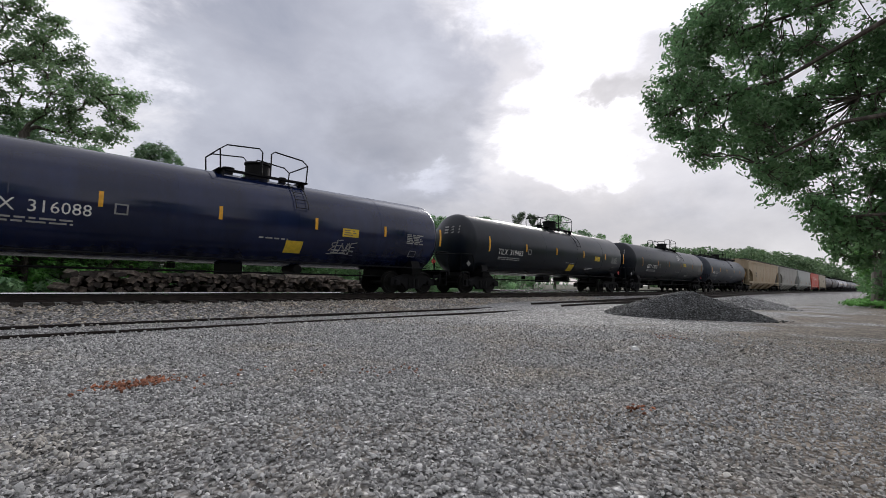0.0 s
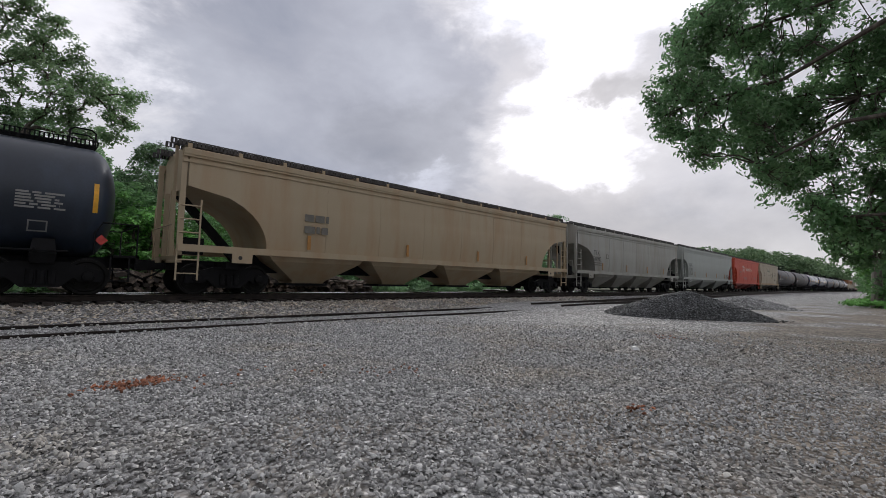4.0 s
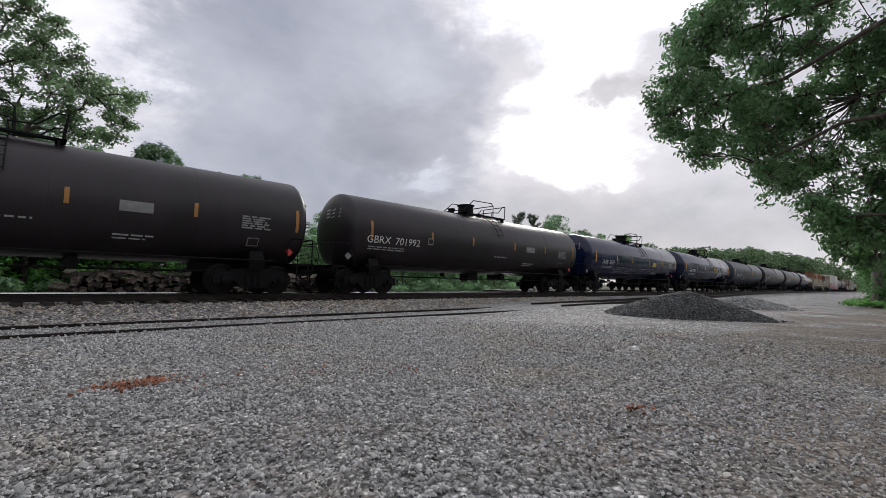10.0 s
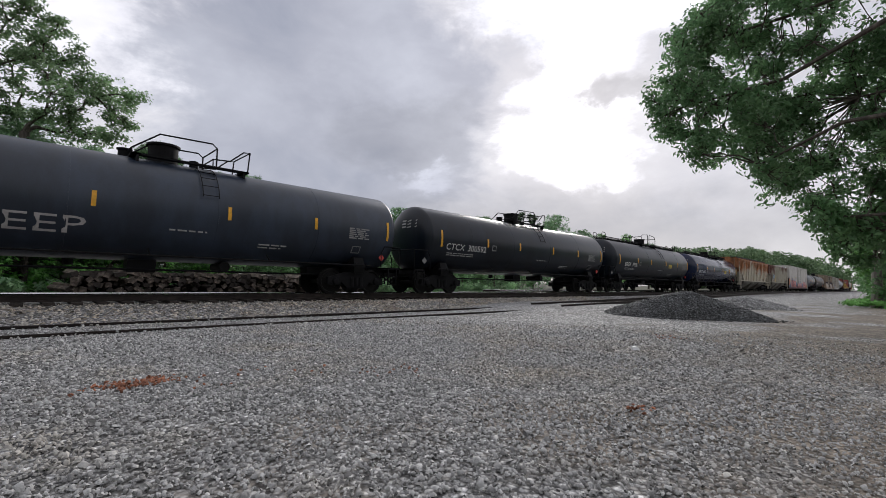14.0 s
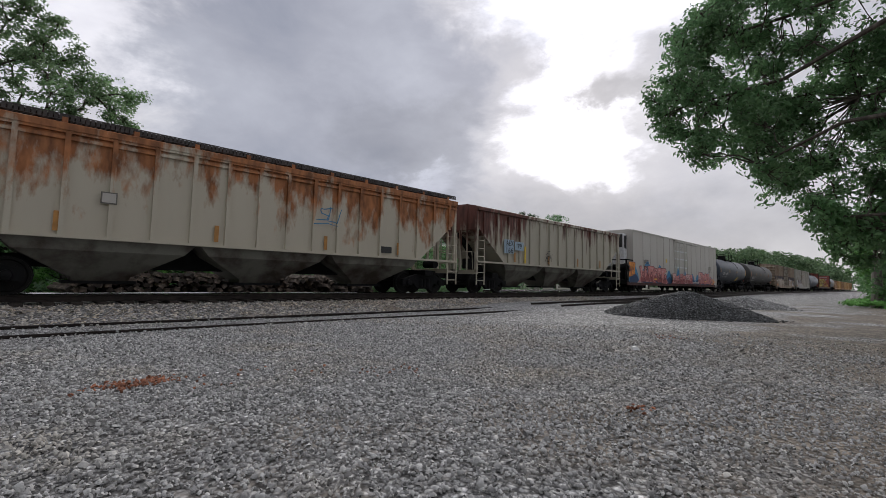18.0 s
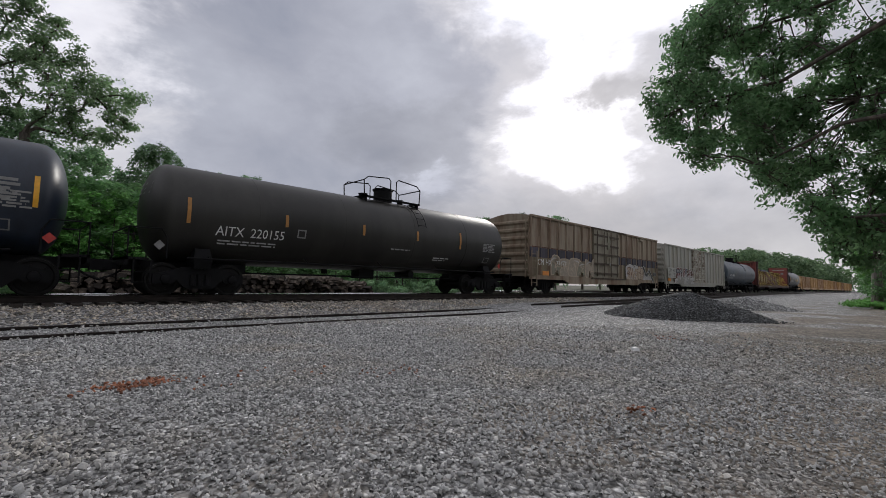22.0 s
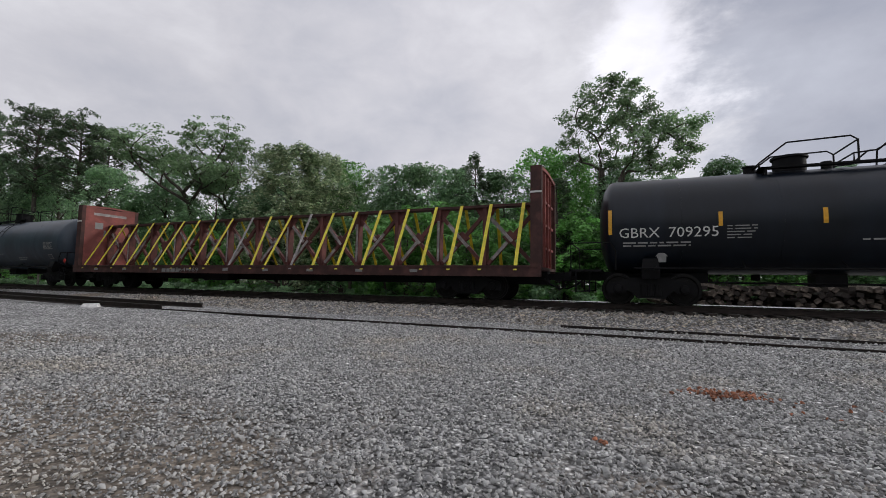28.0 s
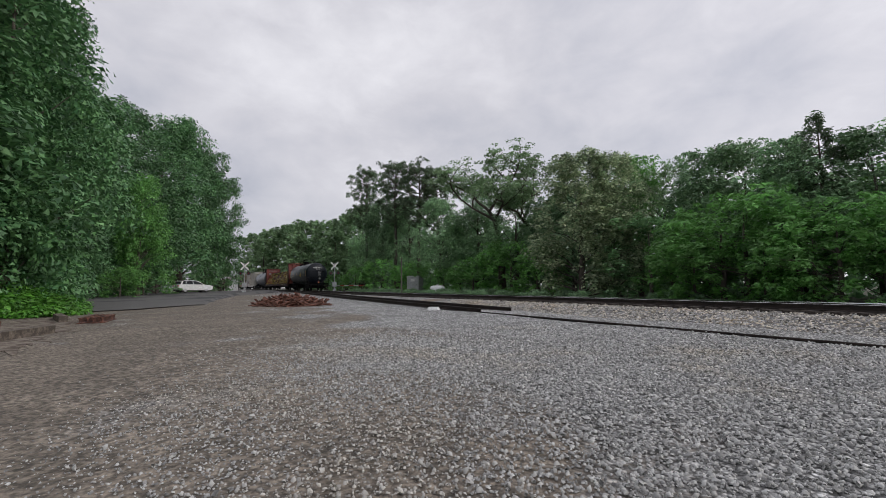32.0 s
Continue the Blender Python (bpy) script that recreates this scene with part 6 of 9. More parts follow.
def build_train():
    def tank(k, paint, mark, number, label, **kw):
        CARS[k] = tank_car(half(k), OVER[k], paint, mark, number, label, **kw)

    ab = (-6.9, -3.8, -0.77, 2.45, 5.4, 8.3)
    tank("A", TANK_GLOSS, "TILX", "316088", "glossy black tank car with white lettering and yellow reflectors", dome=0.8, strips=(-6.7, -3.62, -0.77, 2.35, 5.3, 8.3), panel=(3.4, 2.25), sign=(1.35, 1.6), text=(-6.0, -3.78), tag=(3.0, 1.5, 1.0, 0.4, DIMWHITE))
    tank("B", TANK_SATIN, "TILX", "319483", "satin black tank car with bold white lettering and yellow reflectors", dome=0.75, strips=ab, panel=(3.94, 2.25), sign=(0.9, 1.55))
    tank("C", TANK_SATIN, "CBTX", "738266", "black tank car with a white sprayed tag below its dome", dome=1.1, tag=(0.9, 2.9, 0.75, 0.42, WHITE), strip_mat=REFLECT_DIM, panel=(2.3, 2.5), strips=(-7.1, -3.95, -1.3, 1.6, 4.85, 7.75))
    scrawl(CARS["C"], 2.9, 1.45, 3.0, 0.55, DIMWHITE, (1.5, 2.45), seed=8, thick=0.02, letters=7)
    tank("D", TANK_GREY, "HSRX", "3166", "black tank car with a grated walkway along its top", walkway=True, dome=0.0, pale=(0.9, 1.75), text=(-6.65, -4.81), tag=(-5.2, 1.3, 0.8, 0.3, DIMWHITE))
    CARS["H1"] = h = hopper_car(half("H1"), OVER["H1"], HOP_TAN, "tan covered hopper streaked with light rust", 4)
    bars(h, -6.6, 2.6, 1.0, 2, DIMBLACK, None, -1.59, high=0.24, gap=0.16, seed=5)
    CARS["H2"] = h = hopper_car(half("H2"), OVER["H2"], HOP_GREY, "weathered grey covered hopper with black lettering", 4)
    words(h, "TILX", -6.9, -6.1, 2.66, 0.32, BLACK, None, -1.595)
    words(h, "540982", -6.95, -5.85, 2.25, 0.30, BLACK, None, -1.592)
    bars(h, -6.95, 1.98, 1.3, 2, DIMBLACK, None, -1.585, high=0.07, gap=0.06, seed=6)
    patch(h, "test_plate", -5.1, -4.78, 2.32, 2.62, DIMBLACK, None, -1.590)
    patch(h, "test_plate_face", -5.06, -4.82, 2.36, 2.58, HOP_GREY, None, -1.594)
    CARS["H3"] = h = hopper_car(half("H3"), OVER["H3"], HOP_LIGHT, "clean light grey covered hopper with black lettering", 3, cut=1.4, seams=False)
    words(h, "AGPX", -7.02, -6.2, 2.62, 0.28, BLACK, None, -1.595)
    words(h, "11205", -7.02, -6.15, 2.2, 0.28, BLACK, None, -1.592)
    bars(h, -7.0, 1.95, 1.2, 3, DIMBLACK, None, -1.585, high=0.06, gap=0.05, seed=7)
    bars(h, 5.9, 1.9, 0.8, 4, DIMBLACK, None, -1.575, high=0.06, gap=0.05, seed=9)
    # chutes in a darker red: shade below the sill put into the paint
    CARS["RED"] = h = hopper_car(half("RED"), OVER["RED"], HOP_RED, "orange-red covered hopper with white emblem and lettering", 3, cut=1.0, top=4.08, z0=1.2, strips=False, chute_paint=CB_RED)
    words(h, "POTX", -4.5, -3.5, 2.5, 0.28, DIMWHITE, None, -1.592)
    words(h, "3935", -4.5, -3.6, 2.1, 0.28, DIMWHITE, None, -1.584)
    # company emblem and name, as plain shapes
    pale_ink, white_ink = plain("faint_pale_paint", (0.66, 0.36, 0.27)), plain("warm_white_paint", (0.66, 0.55, 0.48))
    em = MB()
    for k in range(4):
        arc = [(-2.55 + (0.62 - 0.13 * k) * math.cos(radians(q)), 2.98 + (0.36 - 0.075 * k) * math.sin(radians(q))) for q in range(150, -61, -15)]
        stroke(em, arc, 0.034, -1.6 - 0.0006 * k, 0.2)
    stroke(em, [(-2.75, 2.86), (-3.0, 2.55)], 0.08, -1.604, 0.2)
    stroke(em, [(-2.5, 2.8), (-2.2, 2.55)], 0.08, -1.605, 0.2)
    part("emblem", em, white_ink, h, "emblem of nested arcs")
    for k, (u, w, hh) in enumerate(((0.02, 0.30, 0.46), (0.42, 0.30, 0.32), (0.80, 0.18, 0.40), (1.05, 0.28, 0.32), (1.40, 0.24, 0.32), (1.72, 0.28, 0.46), (2.10, 0.36, 0.46), (2.56, 0.28, 0.32), (2.92, 0.16, 0.32), (3.16, 0.28, 0.38))):
        zc = 2.72 + hh / 2 - (0.1 if k == 9 else 0)
        ink = white_ink if k < 6 else pale_ink
        outer = blob(h, "name_shape", -1.3 + u + w / 2, zc, w, hh, ink, -1.600, k + 1, 3.0, 0.02)
        if k % 3 != 2:
            blob(outer, "name_gap", -1.3 + u + w / 2, zc - 0.02, w * 0.42, hh * 0.42, HOP_RED, -1.604, k + 1, 2.2, 0.02)
    bars(h, -2.4, 1.85, 1.8, 3, DIMWHITE, None, -1.578, high=0.05, gap=0.06, seed=4)
    bars(h, 3.4, 1.95, 0.9, 4, DIMWHITE, None, -1.578, high=0.05, gap=0.05, seed=4)
    CARS["TAN"] = h = hopper_car(half("TAN"), OVER["TAN"], HOP_CREAM, "cream-tan covered hopper with black and olive lettering", 3, cut=1.0, top=4.08, z0=1.2, strips=False, chute_paint=CHUTE_SHADE_STAIN, sill_paint=SILL_RUST)
    words(h, "SHQX", -4.49, -3.55, 2.74, 0.29, BLACK, None, -1.597)
    words(h, "3641", -4.45, -3.6, 2.39, 0.28, BLACK, None, -1.592)
    for k, (u, w, hh) in enumerate(((-2.2, 0.46, 0.44), (-1.66, 0.28, 0.28), (-1.34, 0.2, 0.27), (-1.1, 0.12, 0.3), (-0.92, 0.28, 0.27), (-0.58, 0.42, 0.27))):
        outer = blob(h, "name_shape", u + w / 2, 2.98 + hh / 2, w, hh, OLIVE, -1.600, k + 3, 1.7 if k == 0 else 3.0, 0.02)
        if w > 0.25:
            blob(outer, "name_gap", u + w / 2, 2.95 + hh / 2, w * 0.4, hh * 0.45, HOP_CREAM, -1.604, k + 3, 2.2, 0.02)
    words(h, "Wholesale", -1.62, -0.35, 2.50, 0.22, OLIVE, None, -1.600)
    words(h, "GROW", 0.35, 1.5, 2.58, 0.28, BLACK, None, -1.60)
    words(h, "NG", 1.72, 2.25, 2.58, 0.28, BLACK, None, -1.60)
    stem = MB()
    stem.tube([(1.62, -1.60, 2.36), (1.60, -1.60, 2.72), (1.7, -1.60, 2.95)], 0.025, 5)
    part("sprout_emblem", stem, OLIVE, h)
    words(h, "together", 0.33, 2.19, 2.26, 0.27, OLIVE, None, -1.597)
    bars(h, 3.3, 2.9, 1.5, 6, DIMBLACK, None, -1.595, high=0.05, gap=0.05, seed=5)
    patch(h, "data_plate", 3.24, 3.74, 1.67, 1.91, BLACK, None, -1.59)
    tank("G1", TANK_BROWN, "GBRX", "701974", "dusty brownish-black tank car with white lettering", dome=-0.4, strip_mat=REFLECT_DIM, text=(-7.3, -4.63), hood=True, pale=(3.0, 2.35))
    tank("G2", TANK_BROWN, "GBRX", "701992", "dusty brownish-black tank car with a pale notice panel", dome=-0.3, strip_mat=REFLECT_DIM, text=(-7.3, -4.63), hood=True, pale=(3.0, 2.35))
    tank("T1", TANK_GLOSS, "TAEX", "2779", "glossy blue-black tank car with pale sprayed tags", dome=0.0, tag=(-4.1, 1.45, 3.3, 0.35, DIMWHITE), text=(-6.2, -4.4), hood=True, panel=(2.63, 2.25))
    tank("T2", TANK_GLOSS, "TAEX", "2775", "glossy blue-black tank car with a white sprayed tag", dome=0.0, tag=(3.4, 1.75, 1.6, 0.35, WHITE), text=(-6.2, -4.4), hood=True, panel=(2.63, 2.25))
    tank("X1", TANK_GREY, "GATX", "224582", "faded black tank car with large chalked letters", dome=0.4, hood=True)
    words(CARS["X1"], "EEP", -2.9, -1.4, 1.76, 0.42, SILVER, (1.5, 2.45))
    tank("CT", TANK_SATIN, "CTCX", "300592", "black tank car with white lettering", dome=-0.2, text=(-6.8, -4.07), hood=True)
    tank("BA", TANK_SATIN, "BRGX", "0928", "black tank car with a walkway along its top", walkway=True, dome=0.0, panel=(2.6, 2.25))
    tank("BR", TANK_GLOSS, "BRGX", "0930", "glossy blue-black tank car with a walkway along its top", walkway=True, dome=0.4, hood=True, panel=(2.6, 2.25), text=(-6.55, -4.45))
    CARS["R1"] = h = hopper_car(half("R1"), OVER["R1"], HOP_RUST, "pale ribbed covered hopper heavily streaked with orange rust", 3, ribs=18, curved=False, cut=2.0, chute_paint=CHUTE_SHADE_STAIN, z0=1.42)
    patch(h, "test_plate", -4.45, -4.11, 2.33, 2.63, DIMBLACK, None, -1.604)
    patch(h, "test_plate_face", -4.42, -4.14, 2.36, 2.60, REEF_WHITE, None, -1.608)
    patch(h, "data_plate", half("R1") * 0.5, half("R1") * 0.5 + 0.5, 1.6, 1.85, BLACK, None, -1.604)
    scrawl(h, 1.5, 2.5, 0.8, 0.6, BLUE, None, -1.604, 5, 0.03, 2)
    CARS["R2"] = h = hopper_car(half("R2"), OVER["R2"], HOP_RUST2, "pale ribbed hopper with brown stains and faded number panels", 3, ribs=16, curved=False, cut=2.0, chute_paint=CHUTE_SHADE_STAIN, z0=1.5, boards=False)
    words(h, "AEX", -5.58, -4.97, 2.58, 0.28, BLACK, None, -1.616)
    words(h, "166", -5.55, -5.0, 2.22, 0.28, BLACK, None, -1.616)
    patch(h, "blue_panel", -4.82, -4.06, 2.25, 2.7, SKYBLUE, None, -1.600)
    patch(h, "blue_panel", -5.72, -4.92, 2.05, 2.76, SKYBLUE, None, -1.600)
    words(h, "79", -4.62, -4.25, 2.47, 0.26, BLACK, None, -1.616)
    patch(h, "yellow_stripe", -3.97, -3.84, 1.6, 2.5, PANEL_YEL, None, -1.603)
    scrawl(h, -1.97, 1.7, 0.6, 0.6, BLACK, None, -1.606, 6, 0.03, 3)
    CARS["RF"] = reefer_car(half("RF"), OVER["RF"], "dirty white refrigerator car with pink and blue sprayed lettering shapes")
    tank("GA", TANK_GREY, "GATX", "213953", "shorter faded black tank car with white lettering", dome=0.6, strips=(-5.7, -1.9, 1.36), sign=(1.9, 1.6), text=(-4.74, -2.6), r=1.46)
    patch(CARS["GA"], "reflector", half("GA") - 0.7, half("GA") - 0.6, 2.1, 2.85, REFLECT, (1.46, 2.45))
    bars(CARS["GA"], half("GA") - 1.7, 2.7, 0.8, 5, DIMWHITE, (1.46, 2.45), high=0.07, gap=0.04, seed=5)
    tank("AI", TANK_OLIVE, "AITX", "220155", "dusty olive-black tank car with white lettering", dome=0.9, strip_mat=REFLECT_DIM, strips=(-6.9, -4.0, -0.98, 1.7, 4.3), text=(-6.15, -4.05), text_z=1.95)
    a = half("C1")
    CARS["C1"] = c = box_car(a, OVER["C1"], BOX_TAN, "grimy tan boxcar with a dark stripe and silver sprayed shapes", top=4.44, posts=20, door=(-2.0 / a, 1.66 / a), door_paint=BOX_DOOR, bar_paint=BAR_RUST, band=(2.05, 2.60, BOX_BAND), door_bars=5, grime=PANEL_GRIME)
    words(c, "CM HX", -8.41, -7.03, 1.8, 0.34, WHITE, None, -1.57)
    words(c, "71 177", -6.6, -5.5, 1.8, 0.24, WHITE, None, -1.64)
    for x0, x1 in ((-a + 0.05, -2.12), (1.78, a - 0.05)):
        patch(c, "painted_lower_side", x0, x1, 1.06, 2.03, BOX_OLIVE, None, -1.488)
    graffiti(c, -7.0, -1.9, 0.98, 2.15, -1.567, [SILVER_TAN, BOX_SAGE, SILVER_TAN], CREAM_SPRAY, None, 51, 5, soft=2, light=SILVER, tails=False)
    for x0, x1 in ((-a + 0.05, -2.3), (1.95, a - 0.05)):
        patch(c, "rust_line", x0, x1, 2.605, 2.66, RUST_DARK, None, -1.494)
    # locking gear and its stencil on the door
    lk = MB()
    lk.box(-0.12, 0.1, -1.70, -1.60, 3.0, 3.35)
    lk.box(-0.34, 0.3, -1.69, -1.60, 2.05, 2.5)
    lk.tube([(0.0, -1.72, 2.45), (0.02, -1.72, 1.75)], 0.035, 6)
    lk.box(-0.1, 0.1, -1.67, -1.60, 3.5, 4.2)
    part("door_lock", lk, BOX_SAGE, c, "worn locking gear of the door")
    hd = MB()
    hd.tube([(0.02, -1.74, 2.1), (0.05, -1.76, 1.85)], 0.04, 6)
    part("lock_handle", hd, DIMWHITE, c, "pale lever")
    for k, line in enumerate(("CLOSE AND LOCK", "DOORS BEFORE", "MOVING CAR")):
        words(c, line, 0.32 + 0.06 * k, 1.12 - 0.05 * k, 3.86 - 0.13 * k, 0.085, BAR_RUST, None, -1.604)
    rk = MB()
    rk.box(5.45, 6.0, -1.64, -1.5, 4.05, 4.2)
    part("roof_bracket", rk, BOX_TAN, c)
    # the silver piece with two rounded words and a black zigzag
    sprayed(c, "sprayed_backing", rounded([(2.95, 0.86), (7.9, 0.86), (7.6, 1.3), (6.4, 1.78), (5.9, 2.12), (5.3, 2.08), (4.9, 2.2), (4.3, 2.12), (3.6, 2.24), (2.85, 1.98)], 1), -1.566, SILVER)
    edge = MB()
    stroke(edge, [(2.98, 0.95), (2.85, 1.98), (3.6, 2.24), (4.3, 2.12), (4.32, 1.9), (4.6, 2.18), (5.3, 2.08), (5.9, 2.12), (6.1, 1.9)], 0.035, -1.570)
    part("sprayed_line", edge, BLACK, c)
    for x0, x1, sd in ((3.2, 4.5, 61), (4.7, 6.0, 63)):
        graffiti(c, x0, x1, 0.98, 1.95, -1.572, [CREAM_SPRAY, CREAM_SPRAY], RUST_DARK, None, sd, 3, soft=2, tails=False)
    zig = [(6.0, 2.0), (6.35, 1.5), (6.65, 1.38), (7.05, 1.85), (7.9, 0.98)]
    for material, hw, y in ((WHITE, 0.15, -1.632), (BLACK, 0.115, -1.638)):
        mb = MB()
        stroke(mb, zig, hw, y)
        part("sprayed_shape", mb, material, c)
    patch(c, "orange_patch", -a * 0.87, -a * 0.8, 0.95, 1.3, ORANGE, None, -1.57)
    patch(c, "data_plate", a - 1.3, a - 0.66, 1.38, 1.68, DIMWHITE, None, -1.66)
    for k in (0, 1):
        patch(c, "data_plate_face", a - 1.26 + 0.30 * k, a - 1.0 + 0.30 * k, 1.42, 1.64, BLACK, None, -1.665)
    a = half("C2")
    CARS["C2"] = c = box_car(a, OVER["C2"], BOX_GREY, "pale grey boxcar with peeling door and maroon sprayed shapes", posts=19, door=(-2.0 / a, 1.8 / a), top=4.34, door_paint=BOX_WORN, bar_paint=DOOR_BAR, door_bars=5)
    patch(c, "pale_panel", -8.75, -6.85, 1.35, 2.25, STENCIL_PANEL, None, -1.63)
    words(c, "CM HX", -8.62, -7.0, 2.02, 0.28, BLACK, None, -1.65)
    bars(c, -8.6, 1.75, 0.55, 3, DIMBLACK, None, -1.65, high=0.06, gap=0.06, seed=3)
    bars(c, -7.5, 1.75, 0.5, 3, DIMBLACK, None, -1.65, high=0.06, gap=0.06, seed=4)
    patch(c, "dark_panel", -6.75, -5.2, 1.82, 2.15, BOX_BAND, None, -1.63)
    words(c, "71 021", -6.55, -5.4, 1.98, 0.24, WHITE, None, -1.65)
    graffiti(c, -6.3, -2.1, 1.15, 2.35, -1.567, [MAROON, RUST_DARK, BOX_BAND, MAROON], SILVER, SILVER, 71, 8, light=WHITE)
    graffiti(c, -6.9, -2.1, 0.85, 1.45, -1.616, [SILVER, BOX_GREY, SILVER], DIMWHITE, None, 81, 6, light=WHITE)
    patch(c, "orange_patch", -8.7, -8.1, 1.05, 1.3, ORANGE, None, -1.62)
    patch(c, "rust_stain", -7.15, -6.55, 0.95, 1.7, RUST_DARK, None, -1.606)
    tank("TT", TANK_BLUE, "TILX", "290883", "blue-grey faded black tank car", dome=0.1, strips=())
    CARS["CB"] = beam_car(half("CB"), OVER["CB"], "empty oxide-red centre-beam flatcar with yellow tie-down straps")
    tank("GE", TANK_SATIN, "GBRX", "709295", "last tank car of the train, black with white lettering", dome=-0.75, hood=True, last=True, strips=(-5.6, -2.75, -0.45, 2.27, 5.2), text=(-5.35, -2.8), panel=(1.45, 2.22))
    g = CARS["GE"]
    bars(g, 3.3, 2.86, 1.12, 7, DIMWHITE, (1.5, 2.45), high=0.042, gap=0.028, seed=12)
    bars(g, 3.35, 3.08, 0.4, 1, DIMWHITE, (1.5, 2.45), high=0.035, seed=2)
    bars(g, 3.35, 2.26, 0.95, 2, DIMWHITE, (1.5, 2.45), high=0.03, seed=5)
    bars(g, -2.6, 2.25, 0.7, 5, DIMWHITE, (1.5, 2.45), high=0.03, gap=0.05, seed=15)
    # lettering on the trailing head
    def on_head(y, z):
        q = (math.hypot(y, z - 2.45) / 1.5) ** 1.22
        return (half("GE") - 0.46 * (1 - math.sqrt(max(0.0, 1 - q * q))) + 0.012, y, z)

    vs, fs = word_mesh("GBRX 709295", 0.24)
    hl = MB()
    wide = max(u for u, w in vs)
    hl.v = [on_head(-0.55 + u * 1.15 / wide, 3.18 + w) for u, w in vs]
    hl.f = list(fs)
    part("head_lettering", hl, WHITE, g)
    hs = MB()
    for i, (y, z, w) in enumerate([(-0.25, 3.06, 0.75), (-0.2, 2.96, 0.6)] + [(0.12, 2.66 - k * 0.1, (0.5, 0.38, 0.46, 0.3, 0.42, 0.36)[k]) for k in range(6)]):
        for k in range(3):
            y0, y1 = y + w * k / 3, y + w * (k + 0.8) / 3
            hs.face([on_head(y0, z), on_head(y1, z), on_head(y1, z + 0.045), on_head(y0, z + 0.045)])
    hs.face([on_head(0.2, 1.62), on_head(0.5, 1.62), on_head(0.5, 1.82), on_head(0.35, 1.98), on_head(0.2, 1.82)])
    part("small_lettering", hs, DIMWHITE, g)["kind"] = "stuff"
    rail = MB()
    rail.tube([on_head(-1.1, 2.72)] + [(on_head(q, 2.72)[0] + 0.09, q, 2.72) for q in (-1.05, -0.5, 0, 0.5, 1.05)] + [on_head(1.1, 2.72)], 0.018, 6)
    part("head_rail", rail, UNDER, g)
    et = MB()
    et.box(half("GE") + 0.68, half("GE") + 0.82, -0.11, 0.11, 0.98, 1.3)
    et.tube([(half("GE") + 0.73, 0, 1.3), (half("GE") + 0.73, 0, 1.42)], 0.05, 8)
    part("end_marker", et, MAROON, g, "end-of-train marker unit")
    ln = MB()
    ln.lathe_x([(half("GE") + 0.84, 0.07), (half("GE") + 0.87, 0.06)], 0, 1.15, 12)
    part("marker_lens", ln, ORANGE, g)


build_train()


def build_parked():
    locomotive(pose(52.2, 20.0, 0))
    paints = [BOX_TAN, plain("ochre_paint", (0.45, 0.26, 0.08)), plain("navy_blue_paint", (0.035, 0.075, 0.16)), plain("yellow_brown_paint", (0.42, 0.25, 0.09)), plain("brown_paint", (0.31, 0.18, 0.08))]
    looks = ["tan", "ochre", "navy blue", "orange-brown", "brown"]
    spots = [(63.4, 82.6, 0), (82.6, 102.2, 1), (102.2, 121.4, 2)]
    x = 121.4
    i = 0
    while x < 330:
        spots.append((x, x + 16.4, (3, 3, 4, 3, 4)[i % 5]))
        x += 16.4
        i += 1
    first = {}
    for x0, x1, k in spots:
        a = (x1 - x0) / 2 - 0.7
        key = (round(a, 1), k)
        m = pose((x0 + x1) / 2, 20.0, 0)
        if key in first:
            copy_thing(first[key], m)
        else:
            c = box_car(a, 0.7, paints[k], looks[k] + " boxcar standing on the siding", top=4.25, posts=13, door=(-0.2, 0.22), moving=False, group="cars of the waiting train")
            c.matrix_basis = m
            first[key] = c


build_parked()

# ---- trees ----


def leaves_mesh(name, clumps, per, size, material, seed, slim=0.6, shell=0.68, upward=0.3, corners=3, cap=0.0):
    """clumps: rows of centre x, y, z and radii; leaves as small folded blades."""
    rng = np.random.default_rng(seed)
    cl = np.asarray(clumps, float)
    vol = cl[:, 3] * cl[:, 4]
    cnt = np.maximum(3, (per * len(cl) * vol / vol.sum()).astype(int))
    idx = np.repeat(np.arange(len(cl)), cnt)
    n = len(idx)
    d = rng.normal(size=(n, 3))
    d /= np.linalg.norm(d, axis=1)[:, None]
    up = rng.random(n) < cap
    d[up, 2] = np.abs(d[up, 2])
    rad = shell + (1 - shell) * np.sqrt(rng.random(n)) + rng.normal(0, 0.07, n)
    p = cl[idx, :3] + d * cl[idx, 3:6] * rad[:, None]
    nrm = d * 0.7 + np.array([0, 0, upward]) + rng.normal(0, 0.27, (n, 3))
    nrm /= np.linalg.norm(nrm, axis=1)[:, None]
    t = np.cross(nrm, rng.normal(size=(n, 3)))
    t /= np.linalg.norm(t, axis=1)[:, None] + 1e-9
    b = np.cross(nrm, t)
    s = (size * rng.uniform(0.6, 1.3, n))[:, None]
    v = np.stack([p - t * s * 0.5, p + b * s * slim * 0.5 + nrm * s * 0.12, p + t * s * 0.5 - nrm * s * 0.1, p - b * s * slim * 0.5 + nrm * s * 0.12], 1)
    if corners == 3:
        s = s * 1.2
        v = np.stack([p - t * s * 0.55, p + t * s * 0.45 + b * s * slim * 0.55 + nrm * s * 0.1, p + t * s * 0.45 - b * s * slim * 0.55 - nrm * s * 0.1], 1)
    me = bpy.data.meshes.new(name)
    me.vertices.add(n * corners)
    me.vertices.foreach_set("co", v.reshape(-1))
    me.loops.add(n * corners)
    me.loops.foreach_set("vertex_index", np.arange(n * corners))
    me.polygons.add(n)
    me.polygons.foreach_set("loop_start", np.arange(n) * corners)
    me.materials.append(material)
    me.update(calc_edges=True)
    return me


